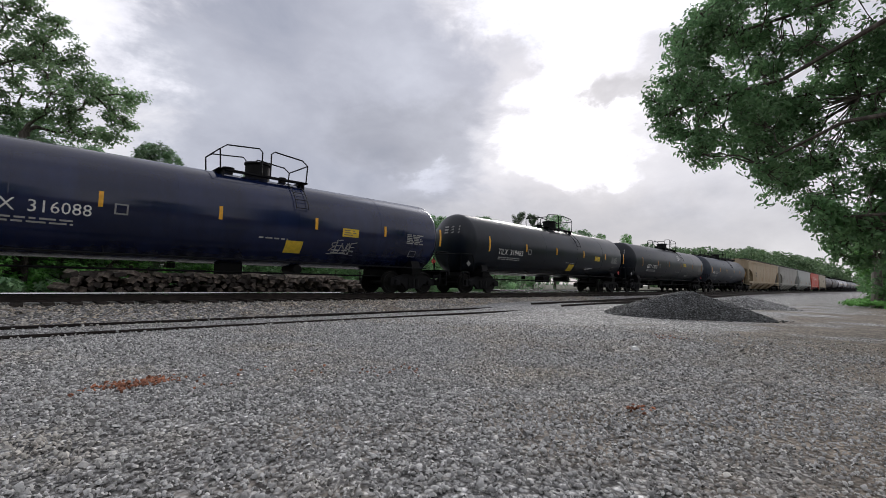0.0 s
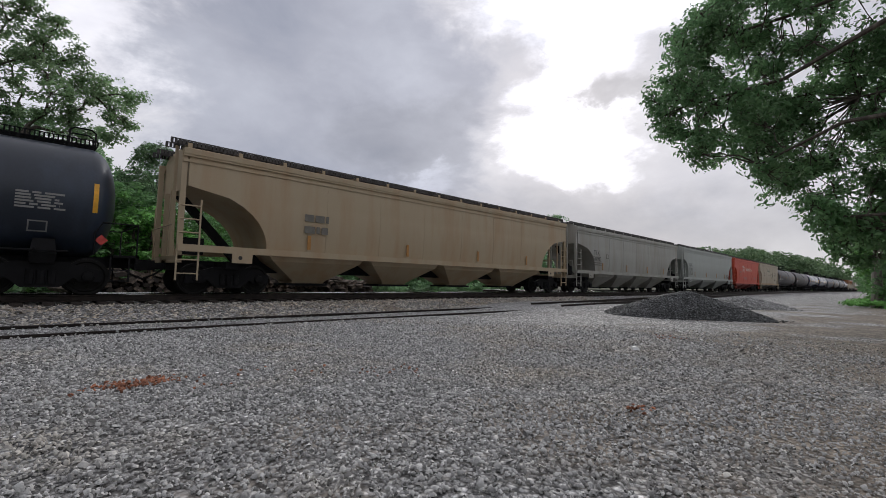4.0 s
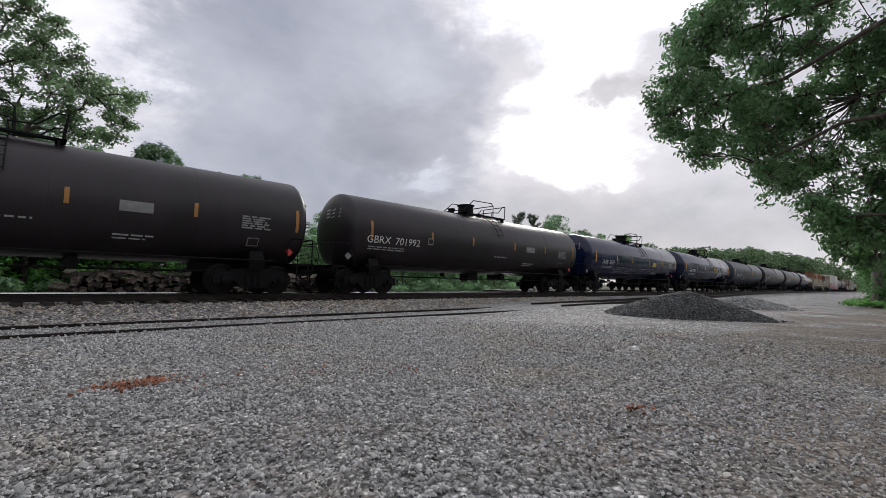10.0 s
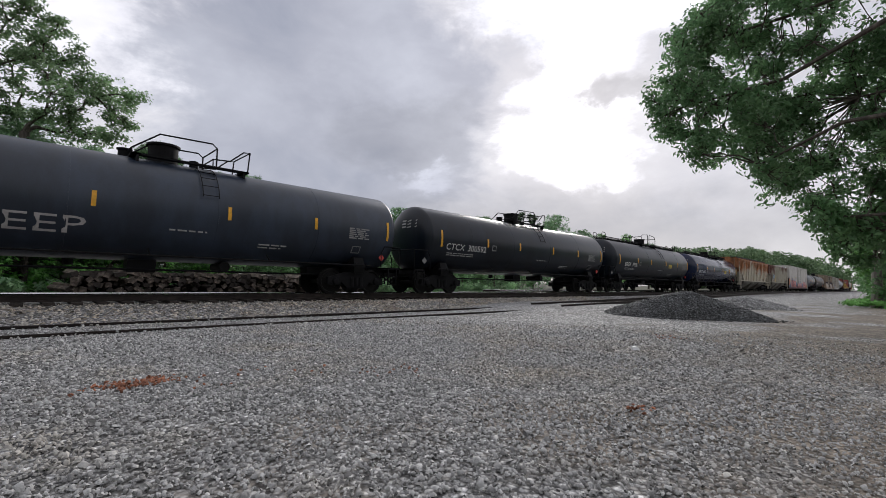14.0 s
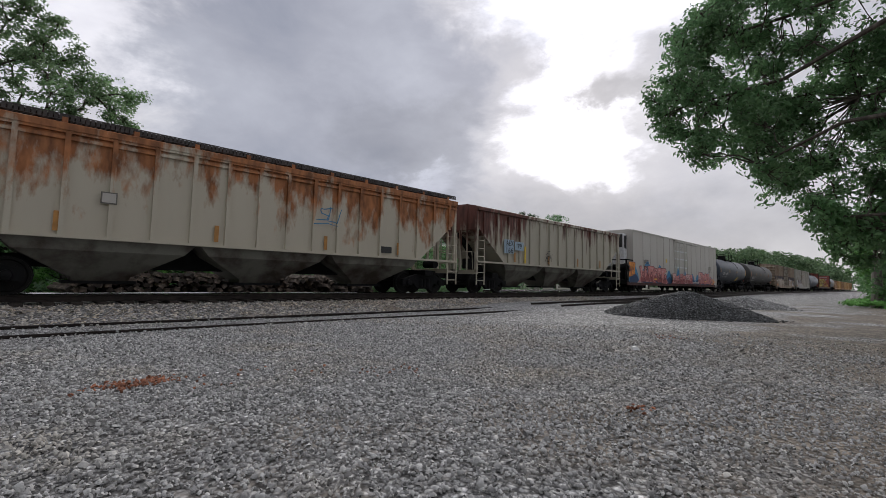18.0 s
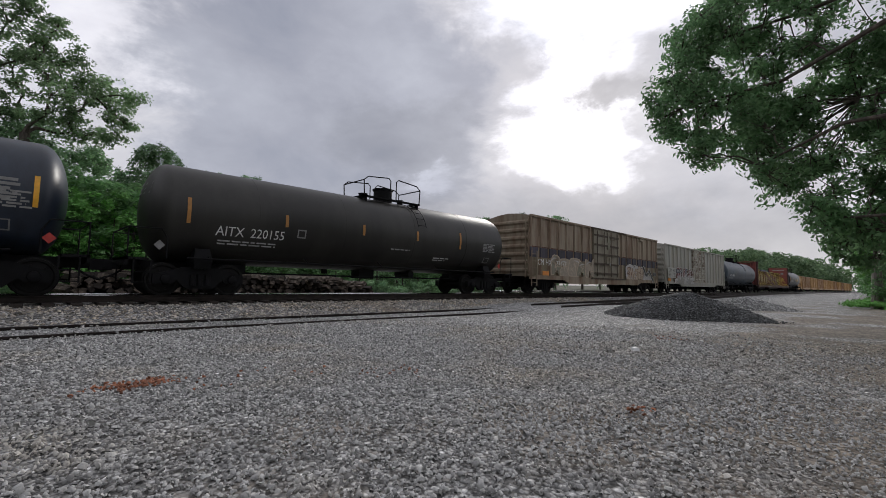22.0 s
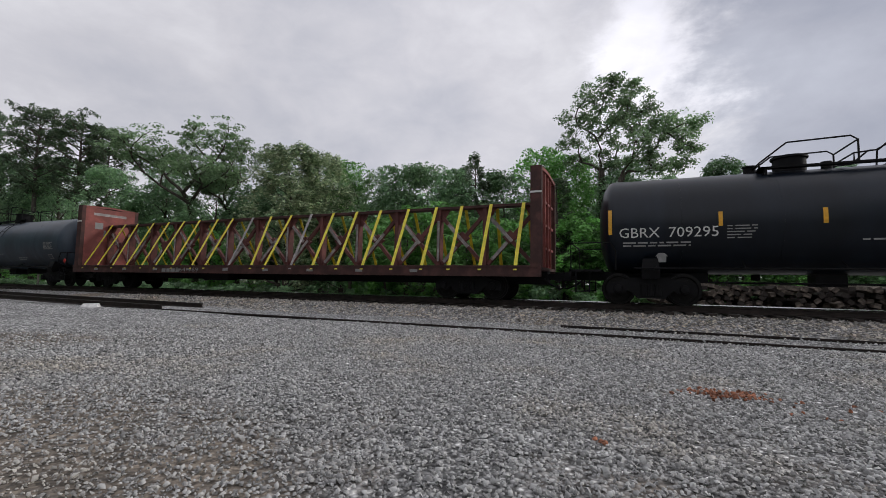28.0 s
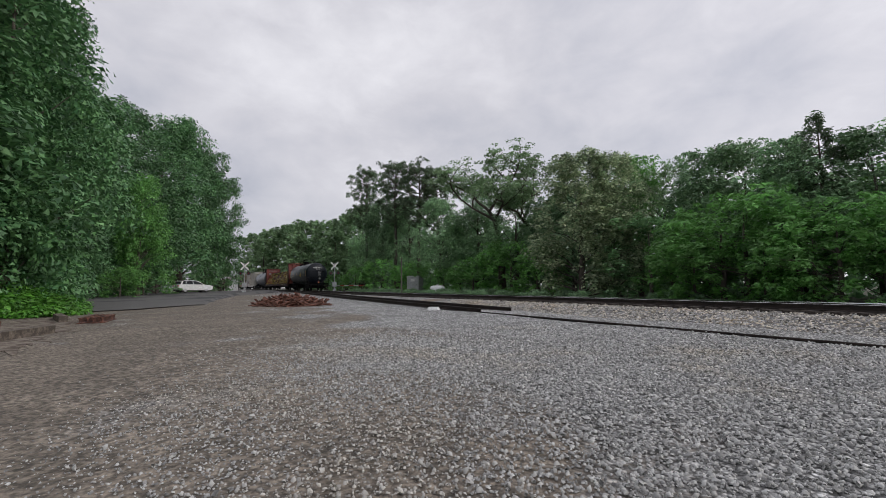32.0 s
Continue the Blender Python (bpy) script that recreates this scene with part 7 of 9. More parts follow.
def limb(mb, p, q, r0, r1, rnd, bend=0.12, n=6):
    p, q = Vector(p), Vector(q)
    L = (q - p).length
    pts = [p]
    for k in range(1, 4):
        u = k / 3
        off = Vector((rnd.uniform(-1, 1), rnd.uniform(-1, 1), rnd.uniform(-0.3, 1))) * bend * L * math.sin(math.pi * u) * 0.5
        pts.append(p.lerp(q, u) + off)
    mb.tube(pts, [r0 + (r1 - r0) * k / 3 for k in range(4)], n)
    return pts


def lobes_of(rnd, lobes, n, squash=0.8):
    """Each rounded lobe of a crown broken into smaller tufts over its upper and outer surface."""
    out = []
    for x, y, z, r in lobes:
        for _ in range(n):
            u, a = rnd.uniform(-0.55, 1.0), rnd.uniform(0, 2 * math.pi)
            q = math.sqrt(1 - u * u) * r * rnd.uniform(0.55, 0.95)
            k = r * rnd.uniform(0.27, 0.48)
            out.append((x + math.cos(a) * q, y + math.sin(a) * q, z + u * r * squash, k, k, k * rnd.uniform(0.55, 0.8)))
    return out


def broad_tree(seed, h, spread, base, n_lobe, leaves, leaf, leafmat, barkmat, lobe=0.14, hollow=0.3, name="deciduous_tree", label="", tufts=11, upward=0.85):
    """A tapered trunk, limbs to the lobes of the crown, leaves in tufts with gaps between the lobes."""
    rnd = random.Random(seed)
    t = thing(name, label, "tree")
    lobes = []
    for _ in range(n_lobe):
        for _try in range(30):
            u, a = rnd.random() ** 0.9, rnd.uniform(0, 2 * math.pi)
            env = math.sin(math.pi * min(1, 0.16 + 0.80 * u ** 0.9)) ** 0.6
            rr = spread * env * math.sqrt(rnd.uniform(hollow, 1)) * (1 + 0.25 * noise.noise((math.cos(a) * 1.4 + seed, math.sin(a) * 1.4, u * 3)))
            z = h * (base + (1 - base) * u)
            if noise.noise((math.cos(a) * rr / spread * 1.7 + seed, math.sin(a) * rr / spread * 1.7, u * 2.2)) > -0.28:
                break
        r = h * lobe * rnd.uniform(0.6, 1.2) * (1.1 - 0.4 * u)
        lobes.append((math.cos(a) * rr, math.sin(a) * rr, min(z, h - r * 0.75), r))
    tr = MB()
    r0 = h * 0.022
    spine = [Vector((0, 0, -0.3))]
    for k in range(1, 7):
        u = k / 6
        spine.append(Vector((rnd.uniform(-1, 1) * h * 0.012, rnd.uniform(-1, 1) * h * 0.012, h * 0.8 * u)))
    tr.tube(spine, [r0 * 1.35, r0 * 1.0, r0 * 0.85, r0 * 0.7, r0 * 0.52, r0 * 0.34, r0 * 0.15], 9)
    part("trunk", tr, barkmat, t, "", 50)
    lb = MB()
    for i, c in enumerate(lobes):
        if i % 2 == 0:
            u = min(0.95, max(base * 0.75, c[2] / h - 0.16) / 0.8)
            k = min(5, int(u * 6))
            st = spine[k].lerp(spine[k + 1], u * 6 - k)
            limb(lb, st, c[:3], r0 * 0.34 * (1.1 - u), r0 * 0.05, rnd, 0.2, 4)
    part("branch_frame", lb, barkmat, t)
    clumps = lobes_of(rnd, lobes, tufts)
    link("crown", leaves_mesh("crown", clumps, leaves / len(clumps), leaf, leafmat, seed, shell=0.35, upward=upward, cap=0.5), t)
    return t


def forked_tree(seed, h, spread, fork, leaves, leaf, leafmat, barkmat, label):
    """An open crown: a trunk that forks into crooked limbs, leaf tufts only towards their ends."""
    rnd = random.Random(seed)
    t = thing("deciduous_tree", label, "tree")
    lb, clumps = MB(), []

    def grow(p, way, length, r, depth):
        pts = [p]
        for _ in range(4):
            way = (way + Vector((rnd.gauss(0, 0.2), rnd.gauss(0, 0.2), rnd.gauss(0.06, 0.12)))).normalized()
            pts.append(pts[-1] + way * length / 4)
        lb.tube(pts, [r, r * 0.9, r * 0.8, r * 0.7, r * 0.55], 6 if depth < 2 else 4)
        if depth >= 2:
            for q in pts[1:] if depth == 3 else pts[3:]:
                for _ in range(2):
                    k = h * rnd.uniform(0.016, 0.030)
                    o = Vector((rnd.gauss(0, 0.5), rnd.gauss(0, 0.5), rnd.gauss(0.1, 0.3))) * h * 0.05
                    clumps.append((*(q + o), k * 1.3, k * 1.3, k * 0.6))
        if depth < 3:
            n = 4 if depth == 0 else 3
            a0 = rnd.uniform(0, 6.28)
            for k in range(n):
                a = a0 + k * 6.28 / n + rnd.uniform(-0.5, 0.5)
                out = Vector((math.cos(a), math.sin(a), 0)) * spread * rnd.uniform(0.7, 1.2)
                start = pts[4 if k < 2 else 3]
                grow(start, (way * 0.75 + out + Vector((0, 0, 0.25))).normalized(), length * rnd.uniform(0.62, 0.85), r * 0.55, depth + 1)

    base = Vector((0, 0, h * fork))
    grow(base, Vector((0.05, 0, 1)), h * 0.24, h * 0.016, 0)
    top = max(c[2] + c[5] for c in clumps)
    k = (h - base.z) / (top - base.z)
    fit = lambda z: base.z + (z - base.z) * k if z > base.z else z
    lb.v = [(x, y, fit(z)) for x, y, z in lb.v]
    clumps = [(c[0], c[1], fit(c[2]), c[3], c[4], c[5]) for c in clumps]
    tr = MB()
    tr.tube([(0, 0, -0.3), (0.06, 0.02, h * fork * 0.5), base + Vector((0, 0, 0.05 * h))], [h * 0.024, h * 0.019, h * 0.016], 9)
    part("trunk", tr, barkmat, t, "", 50)
    part("branch_frame", lb, barkmat, t)
    link("crown", leaves_mesh("crown", clumps, leaves / len(clumps), leaf, leafmat, seed, shell=0.3, upward=0.5, cap=0.4), t)
    return t


def tall_pine(seed, h, label):
    """An old pine: a long bare stem under a rounded, open crown of needle tufts."""
    rnd = random.Random(seed)
    t = thing("pine_tree", label, "tree")
    tr = MB()
    tr.tube([(0, 0, -0.3), (0.08, 0, h * 0.35), (-0.05, 0.08, h * 0.7), (0, 0, h * 0.98)], [h * 0.016, h * 0.013, h * 0.009, 0.02], 8)
    part("trunk", tr, BARK, t, "", 50)
    lb, clumps = MB(), []
    for k in range(46):
        u = 0.5 + 0.48 * k / 45
        a = k * 2.4 + rnd.uniform(-0.5, 0.5)
        L = h * 0.19 * math.sqrt(max(0.05, 1 - ((u - 0.74) / 0.27) ** 2)) * rnd.uniform(0.5, 1.15)
        way = Vector((math.cos(a), math.sin(a), rnd.uniform(0.1, 0.5)))
        p = Vector((0, 0, h * u))
        mid, q = p + way * L * 0.55 + Vector((0, 0, -0.02 * L)), p + way * L + Vector((0, 0, 0.06 * L))
        lb.tube([p, mid, q], [0.06, 0.04, 0.015], 5)
        for f in (0.45, 0.7, 0.9, 1.02):
            for _ in range(2):
                c = p.lerp(q, f) + Vector((rnd.gauss(0, 0.34), rnd.gauss(0, 0.34), rnd.uniform(-0.1, 0.35)))
                clumps.append((*c, 0.32, 0.32, 0.2))
    part("branch_frame", lb, BARK, t)
    link("crown", leaves_mesh("crown", clumps, 24, 0.25, NEEDLE, seed, slim=0.22, shell=0.25, upward=0.7), t)
    return t


def pine_tree(seed, h, label):
    rnd = random.Random(seed)
    t = thing("pine_tree", label, "tree")
    tr = MB()
    tr.tube([(0, 0, -0.3), (0.05, 0, h * 0.35), (-0.05, 0.05, h * 0.7), (0, 0, h)], [h * 0.016, h * 0.012, h * 0.008, 0.02], 8)
    part("trunk", tr, BARK, t, "", 50)
    lb, clumps = MB(), []
    for k in range(17):
        u = 0.32 + 0.68 * k / 16
        for j in range(4 if u < 0.6 else 3):
            a = rnd.uniform(0, 6.28)
            L = h * 0.17 * (1.12 - u) ** 0.7 * rnd.uniform(0.6, 1.25) + 0.25
            lift = L * (0.3 + 0.9 * max(0.0, u - 0.55))
            p = (math.cos(a) * L * 0.85, math.sin(a) * L * 0.85, h * u * 0.97 + lift)
            lb.tube([(0, 0, h * u * 0.97), (p[0] * 0.6, p[1] * 0.6, h * u * 0.97 + lift * 0.3), p], [0.05, 0.035, 0.015], 5)
            for f in (0.6, 0.82, 1.0):
                clumps.append((p[0] * f, p[1] * f, h * u * 0.97 + lift * f * f + 0.1, 0.3, 0.3, 0.34))
    clumps += [(0, 0, h - 0.2, 0.3, 0.3, 0.7), (0, 0, h - 1.0, 0.5, 0.5, 0.6)]
    part("branch_frame", lb, BARK, t)
    link("crown", leaves_mesh("crown", clumps, 30, 0.30, NEEDLE, seed, slim=0.16, shell=0.2, upward=0.9), t)
    return t


TEMPLATES = {
    "oak": broad_tree(11, 14, 4.4, 0.16, 78, 19000, 0.26, LEAF_OAK, BARK, label="full green broadleaf tree at the edge of the woods"),
    "oak2": broad_tree(23, 14, 3.9, 0.12, 78, 19000, 0.26, LEAF_DARK, BARK, label="dark green broadleaf tree at the edge of the woods"),
    "open": forked_tree(31, 14, 1.1, 0.30, 10500, 0.15, LEAF_HAZE, BARK, "tall open-crowned tree with bare limbs showing"),
    "bright": broad_tree(47, 14, 4.0, 0.10, 72, 17000, 0.25, LEAF_BRIGHT, BARK, label="bright fresh-green broadleaf tree"),
    "pale": broad_tree(53, 14, 5.0, 0.04, 110, 24000, 0.25, LEAF_PALE, BARK, lobe=0.115, tufts=14, upward=1.2, label="spreading tree with pale-tipped foliage"),
    "shrub": broad_tree(61, 5, 2.8, 0.02, 34, 4600, 0.165, LEAF_SHRUB, BARK, lobe=0.17, name="shrub", label="dense green shrub below the trees", tufts=7),
    "shrub2": broad_tree(67, 5, 3.0, 0.02, 34, 4600, 0.165, LEAF_BRIGHT, BARK, lobe=0.17, name="shrub", label="bright green shrub below the trees", tufts=7),
    "far": broad_tree(97, 14, 4.4, 0.05, 60, 5200, 0.55, LEAF_FAR, BARK, label="broadleaf tree in the distance", tufts=6),
    "tall": broad_tree(83, 14, 3.9, 0.05, 46, 34000, 0.185, LEAF_SHADE, BARK, lobe=0.17, tufts=12, upward=0.8, label="tall dense broadleaf tree at the edge of the woods"),
    "tall2": broad_tree(89, 14, 4.1, 0.05, 46, 34000, 0.185, LEAF_SHADE, BARK, lobe=0.17, tufts=12, upward=0.8, label="tall dense dark green broadleaf tree"),
    "wall": broad_tree(101, 14, 3.6, 0.03, 48, 36000, 0.185, LEAF_SHADE, BARK, lobe=0.165, tufts=12, upward=0.8, label="tall broadleaf tree with layered foliage at the edge of the yard"),
    "wall2": broad_tree(107, 14, 3.7, 0.03, 48, 36000, 0.185, LEAF_SHADE, BARK, lobe=0.165, tufts=12, upward=0.8, label="tall dark broadleaf tree with layered foliage"),
    "pine": pine_tree(71, 14, "slender dark pine above the other trees"),
    "tall_pine": tall_pine(73, 14, "old pine with a long bare stem and a rounded open crown"),
}
_used = set()
_tree_rnd = random.Random(99)


def plant(kind, x, y, h, wide=1.0):
    """Sets a tree of height h; the first of its kind is the one that was built, the rest are copies."""
    src = TEMPLATES[kind]
    s = h / (5.0 if kind.startswith("shrub") else 14.0)
    m = pose(x, y, YARD_Z, 0, 0, _tree_rnd.uniform(0, 360)) @ Matrix.Diagonal((s * wide, s * wide, s, 1))
    if kind in _used:
        return copy_thing(src, m @ Matrix.Diagonal([1 / c for c in src.scale] + [1]))
    _used.add(kind)
    src.matrix_basis = m
    return src


def on_bearing(kind, bearing, elev, d, wide=1.0):
    """bearing: degrees from square-on to the track, towards the train's head; elev: of the tree's top."""
    b = radians(bearing)
    return plant(kind, -d * math.sin(b), d * math.cos(b), EYE_Z - YARD_Z + d * math.tan(radians(elev)), wide)


def build_woods():
    back = lambda b, y=29.0: y / math.cos(radians(b))
    for kind, b, e, y, w in (("tall_pine", 70.0, 14.7, 30, 0.8), ("tall_pine", 66.3, 15.6, 30, 0.9), ("oak2", 68.0, 11.0, 32, 0.8), ("oak2", 64.5, 11.4, 33, 0.8), ("tall_pine", 63.2, 15.5, 31, 1.0), ("tall_pine", 60.8, 14.6, 33, 0.8), ("oak", 60.5, 11.2, 29, 0.8), ("open", 52.4, 17.7, 31, 1.25), ("open", 48.0, 16.2, 34, 1.0), ("oak2", 55.5, 12.0, 33, 0.9), ("oak", 50.5, 11.6, 32, 0.9),
                             ("pale", 42.5, 15.8, 25.6, 0.95), ("pale", 38.8, 15.4, 27, 0.7), ("oak2", 43.5, 12.4, 31, 0.9), ("oak2", 40.0, 12.0, 31, 0.9), ("oak2", 46.5, 11.0, 33, 0.9), ("oak2", 66.0, 10.2, 33, 0.8), ("oak", 70.0, 9.6, 33, 0.7), ("bright", 35.8, 14.8, 33, 0.8), ("open", 32.5, 14.6, 33, 0.8), ("oak2", 29, 14.6, 31, 0.9), ("oak", 25, 15.0, 31, 0.9), ("oak2", 21.5, 14.4, 30, 0.8),
                             ("pine", 18.8, 15.9, 30, 0.9), ("pine", 20.6, 14.6, 31, 0.8), ("oak", 15, 14.0, 31, 0.9), ("bright", 10.4, 16.6, 33, 0.85), ("bright", 6.8, 15.6, 33, 0.8), ("pine", 8.3, 13.0, 27, 1.5), ("oak2", 0.4, 14.8, 31, 0.8),
                             ("oak", -3.5, 12.5, 33, 0.8), ("oak", -10.3, 13.6, 31, 0.7), ("oak2", -8.0, 10.5, 31, 0.8), ("bright", -15.8, 11.7, 34, 0.7), ("oak", -19.6, 11.5, 36, 0.8), ("pine", -25, 10.0, 38, 1.2), ("oak2", -29.5, 8.6, 40, 1.0), ("oak", -34, 8.4, 42, 1.0), ("oak2", -38, 9.2, 44, 0.9),
                             ("oak2", -43, 8.3, 44, 1.0), ("oak", -48.5, 8.2, 44, 1.0), ("pine", -53.6, 8.7, 44, 1.3), ("pine", -55.5, 8.5, 44, 1.2), ("oak2", -58.2, 8.5, 44, 0.8), ("oak2", -61.5, 6.6, 46, 0.8), ("bright", -63.6, 6.1, 46, 0.5), ("bright", -66.6, 6.0, 46, 0.45), ("oak2", -69, 4.9, 46, 0.8)):
        on_bearing(kind, b, e, back(b, y), w)
    # undergrowth along the far side of the line
    rnd = random.Random(7)
    for k in range(46):
        b = -14 + 88 * k / 45 + rnd.uniform(-0.8, 0.8)
        y = rnd.uniform(24.5, 27.5) if b > 12 else rnd.uniform(26.5, 29)
        if 46 < b < 68:
            y += 3.0
        if 36 < b < 46:
            continue
        plant(rnd.choice(("shrub", "shrub2", "shrub2")) if b < 60 else "shrub2", -y * math.tan(radians(b)), y, rnd.uniform(3.2, 6.0), 1.1)
    for k in range(14):
        b = -16 - 38 * k / 13
        plant("shrub", -27 * math.tan(radians(b)), 27 + rnd.uniform(0, 2), rnd.uniform(2.5, 4.5), 1.1)
    # far bend of the line, ahead of the train
    for b, e, d in ((72.5, 9.0, 120), (75.0, 8.2, 130), (77.5, 8.2, 140), (79.6, 7.6, 150), (81.5, 6.9, 165), (83.2, 6.4, 180), (70.5, 10.2, 110), (74, 7.0, 105), (78.5, 6.4, 125), (82.4, 5.8, 150)):
        on_bearing("far", b, e, d, 0.9)
    # woods on the near side, beyond the crossing road
    for kind, b, e, d, w in (("tall", 87.0, 12.5, 100, 0.62), ("tall2", 88.8, 15.8, 92, 0.7), ("tall", 91.0, 17.6, 84, 0.75), ("tall2", 93.4, 18.4, 74, 0.8), ("wall", 96.3, 18.2, 64, 0.85), ("wall2", 98.6, 19.0, 58, 0.85), ("wall", 101.8, 20.0, 50, 0.85), ("bright", 94.9, 12.0, 54, 0.62),
                             ("wall2", 106.0, 26.5, 38, 0.85), ("wall", 109.5, 30.0, 31, 0.9), ("wall2", 113.5, 34, 26, 0.95), ("tall", 118, 36, 24, 1.0), ("wall2", 105.5, 15, 34, 1.0), ("wall", 110.5, 17, 30, 1.0), ("wall2", 102.3, 12, 43, 1.0), ("tall", 125, 32, 24, 1.0), ("wall2", 105.5, 32, 27, 0.62)):
        on_bearing(kind, b, e, d, w)
    for b, d, h in ((86.6, 92, 5), (88.5, 92, 4), (90.6, 90, 3.5), (93.2, 66, 4), (94.4, 58, 4.5), (96.4, 50, 3)):
        plant(rnd.choice(("shrub", "shrub2")), -d * math.sin(radians(b)), d * math.cos(radians(b)), h, 1.1)
    # the right-hand edge of the yard
    for kind, x, y, h, w in (("bright", 38.5, -0.6, 6.8, 1.3), ("oak2", 46, -1.0, 8.5, 0.9), ("oak", 55, -0.2, 9, 0.9), ("oak2", 66, 0.6, 10, 0.8), ("far", 80, 1.4, 11, 0.8), ("far", 98, 2.2, 11, 0.7), ("far", 120, 2.6, 12, 0.7), ("far", 150, 3.5, 14, 0.7), ("oak", 30, -3.0, 9, 0.8)):
        plant(kind, x, y, h, w)
    for x, y, h in ((35.5, 0.2, 2.6), (40, 0.4, 3), (46, 0.8, 3), (53, 1.2, 3), (62, 1.8, 3.2), (74, 2.2, 3.2), (33, -1.5, 3)):
        plant("shrub", x, y, h, 0.8)
    # behind the camera
    for x, y, h in ((-8, -22, 15), (8, -21, 14), (24, -17, 15)):
        plant(rnd.choice(("oak", "oak2")), x, y, h, 1.0)
    # pale trunk at the edge of the yard
    tr = MB()
    tr.tube([(36.6, 0.95, YARD_Z - 0.2), (36.5, 0.9, 1.5), (36.7, 0.8, 3.2), (36.3, 0.9, 5.0)], [0.32, 0.24, 0.2, 0.1], 9)
    tagged(part("tree_trunk", tr, BARK_PALE, None, "", 50), "pale vine-hung trunk at the edge of the yard", "tree trunk")


build_woods()


def spreading_tree(seed, foot, fork, d, lobes, label):
    """Forked trunk with long crooked limbs to flat layers of leaves; foot and lobes fit the camera's view, as bearing
    and elevation at depth d.
    """
    rnd = random.Random(seed)
    fx = d * math.tan(radians(foot))
    t = thing("deciduous_tree", label, "tree", m=pose(fx, d, YARD_Z))
    at = lambda b, e: Vector((d * math.tan(radians(b)) - fx, rnd.uniform(-1.6, 1.6), EYE_Z - YARD_Z + d / math.cos(radians(b)) * math.tan(radians(e))))
    crotch = at(foot, fork)
    crotch.y = 0.0
    tr = MB()
    tr.tube([(0, 0, -0.3), (0.1, 0.05, crotch.z * 0.5), crotch], [0.34, 0.27, 0.2], 9)
    part("trunk", tr, BARK, t, "", 50)
    ends = [(at(b, e), r) for b, e, r in lobes]
    lb, clumps, joints = MB(), [], [crotch]
    for end, r in sorted(ends, key=lambda q: (q[0] - crotch).length):
        root = min(joints, key=lambda p: (p - end).length + 0.35 * (p - crotch).length)
        thick = 0.035 + 0.09 / (1 + (root - crotch).length)
        pts = limb(lb, root, end, thick, 0.02, rnd, 0.3, 5)
        joints += [pts[2], pts[3]]
        for _ in range(17):
            way = Vector((rnd.gauss(0, 0.62), rnd.gauss(0, 0.62), rnd.gauss(0.05, 0.45))) * r * 1.15
            lb.tube([pts[2].lerp(pts[3], rnd.random()), end + way], [0.012, 0.006], 3)
            k = rnd.uniform(0.2, 0.4)
            clumps.append((*(end + way), k * 1.2, k * 1.2, k * 0.8))
    part("branch_frame", lb, BARK, t)
    link("crown", leaves_mesh("crown", clumps, 30, 0.14, LEAF_HAZE, seed, shell=0.2, upward=0.6, cap=0.3), t)
    return t


spreading_tree(5, -0.6, 13.0, 29.0, ((1.4, 20.6, 0.55), (3.0, 21.4, 0.6), (3.4, 19.6, 0.7), (4.8, 19.6, 0.65), (5.8, 18.4, 0.65), (7.0, 17.3, 0.5), (4.4, 17.6, 0.75), (2.2, 18.2, 0.65), (6.2, 16.7, 0.6), (7.3, 16.2, 0.4),
                                      (1.0, 16.4, 0.6), (2.6, 15.6, 0.5), (0.4, 18.4, 0.6), (2.8, 14.0, 0.6), (4.2, 13.8, 0.5), (5.6, 13.4, 0.4), (0.6, 14.4, 0.6)), "open-crowned tree with a long leaning limb and layered leaves")
spreading_tree(9, -2.9, 14.0, 30.5, ((-2.8, 23.2, 0.75), (-1.2, 22.9, 0.6), (0.1, 22.9, 0.6), (1.1, 22.3, 0.4), (-2.4, 22.2, 0.85), (-0.8, 21.5, 0.8), (0.5, 20.8, 0.5), (-3.6, 20.2, 0.85), (-1.6, 19.6, 0.8), (-0.3, 19.0, 0.5), (-3.0, 17.8, 0.85), (-1.3, 17.2, 0.7),
                                       (-3.2, 15.6, 0.8), (-1.2, 15.0, 0.6), (-4.6, 21.8, 0.75), (-5.8, 20.0, 0.7), (-5.2, 18.6, 0.8), (-6.4, 17.8, 0.6), (-6.0, 16.0, 0.7)), "tall spreading tree with layered grey-green foliage above the line")


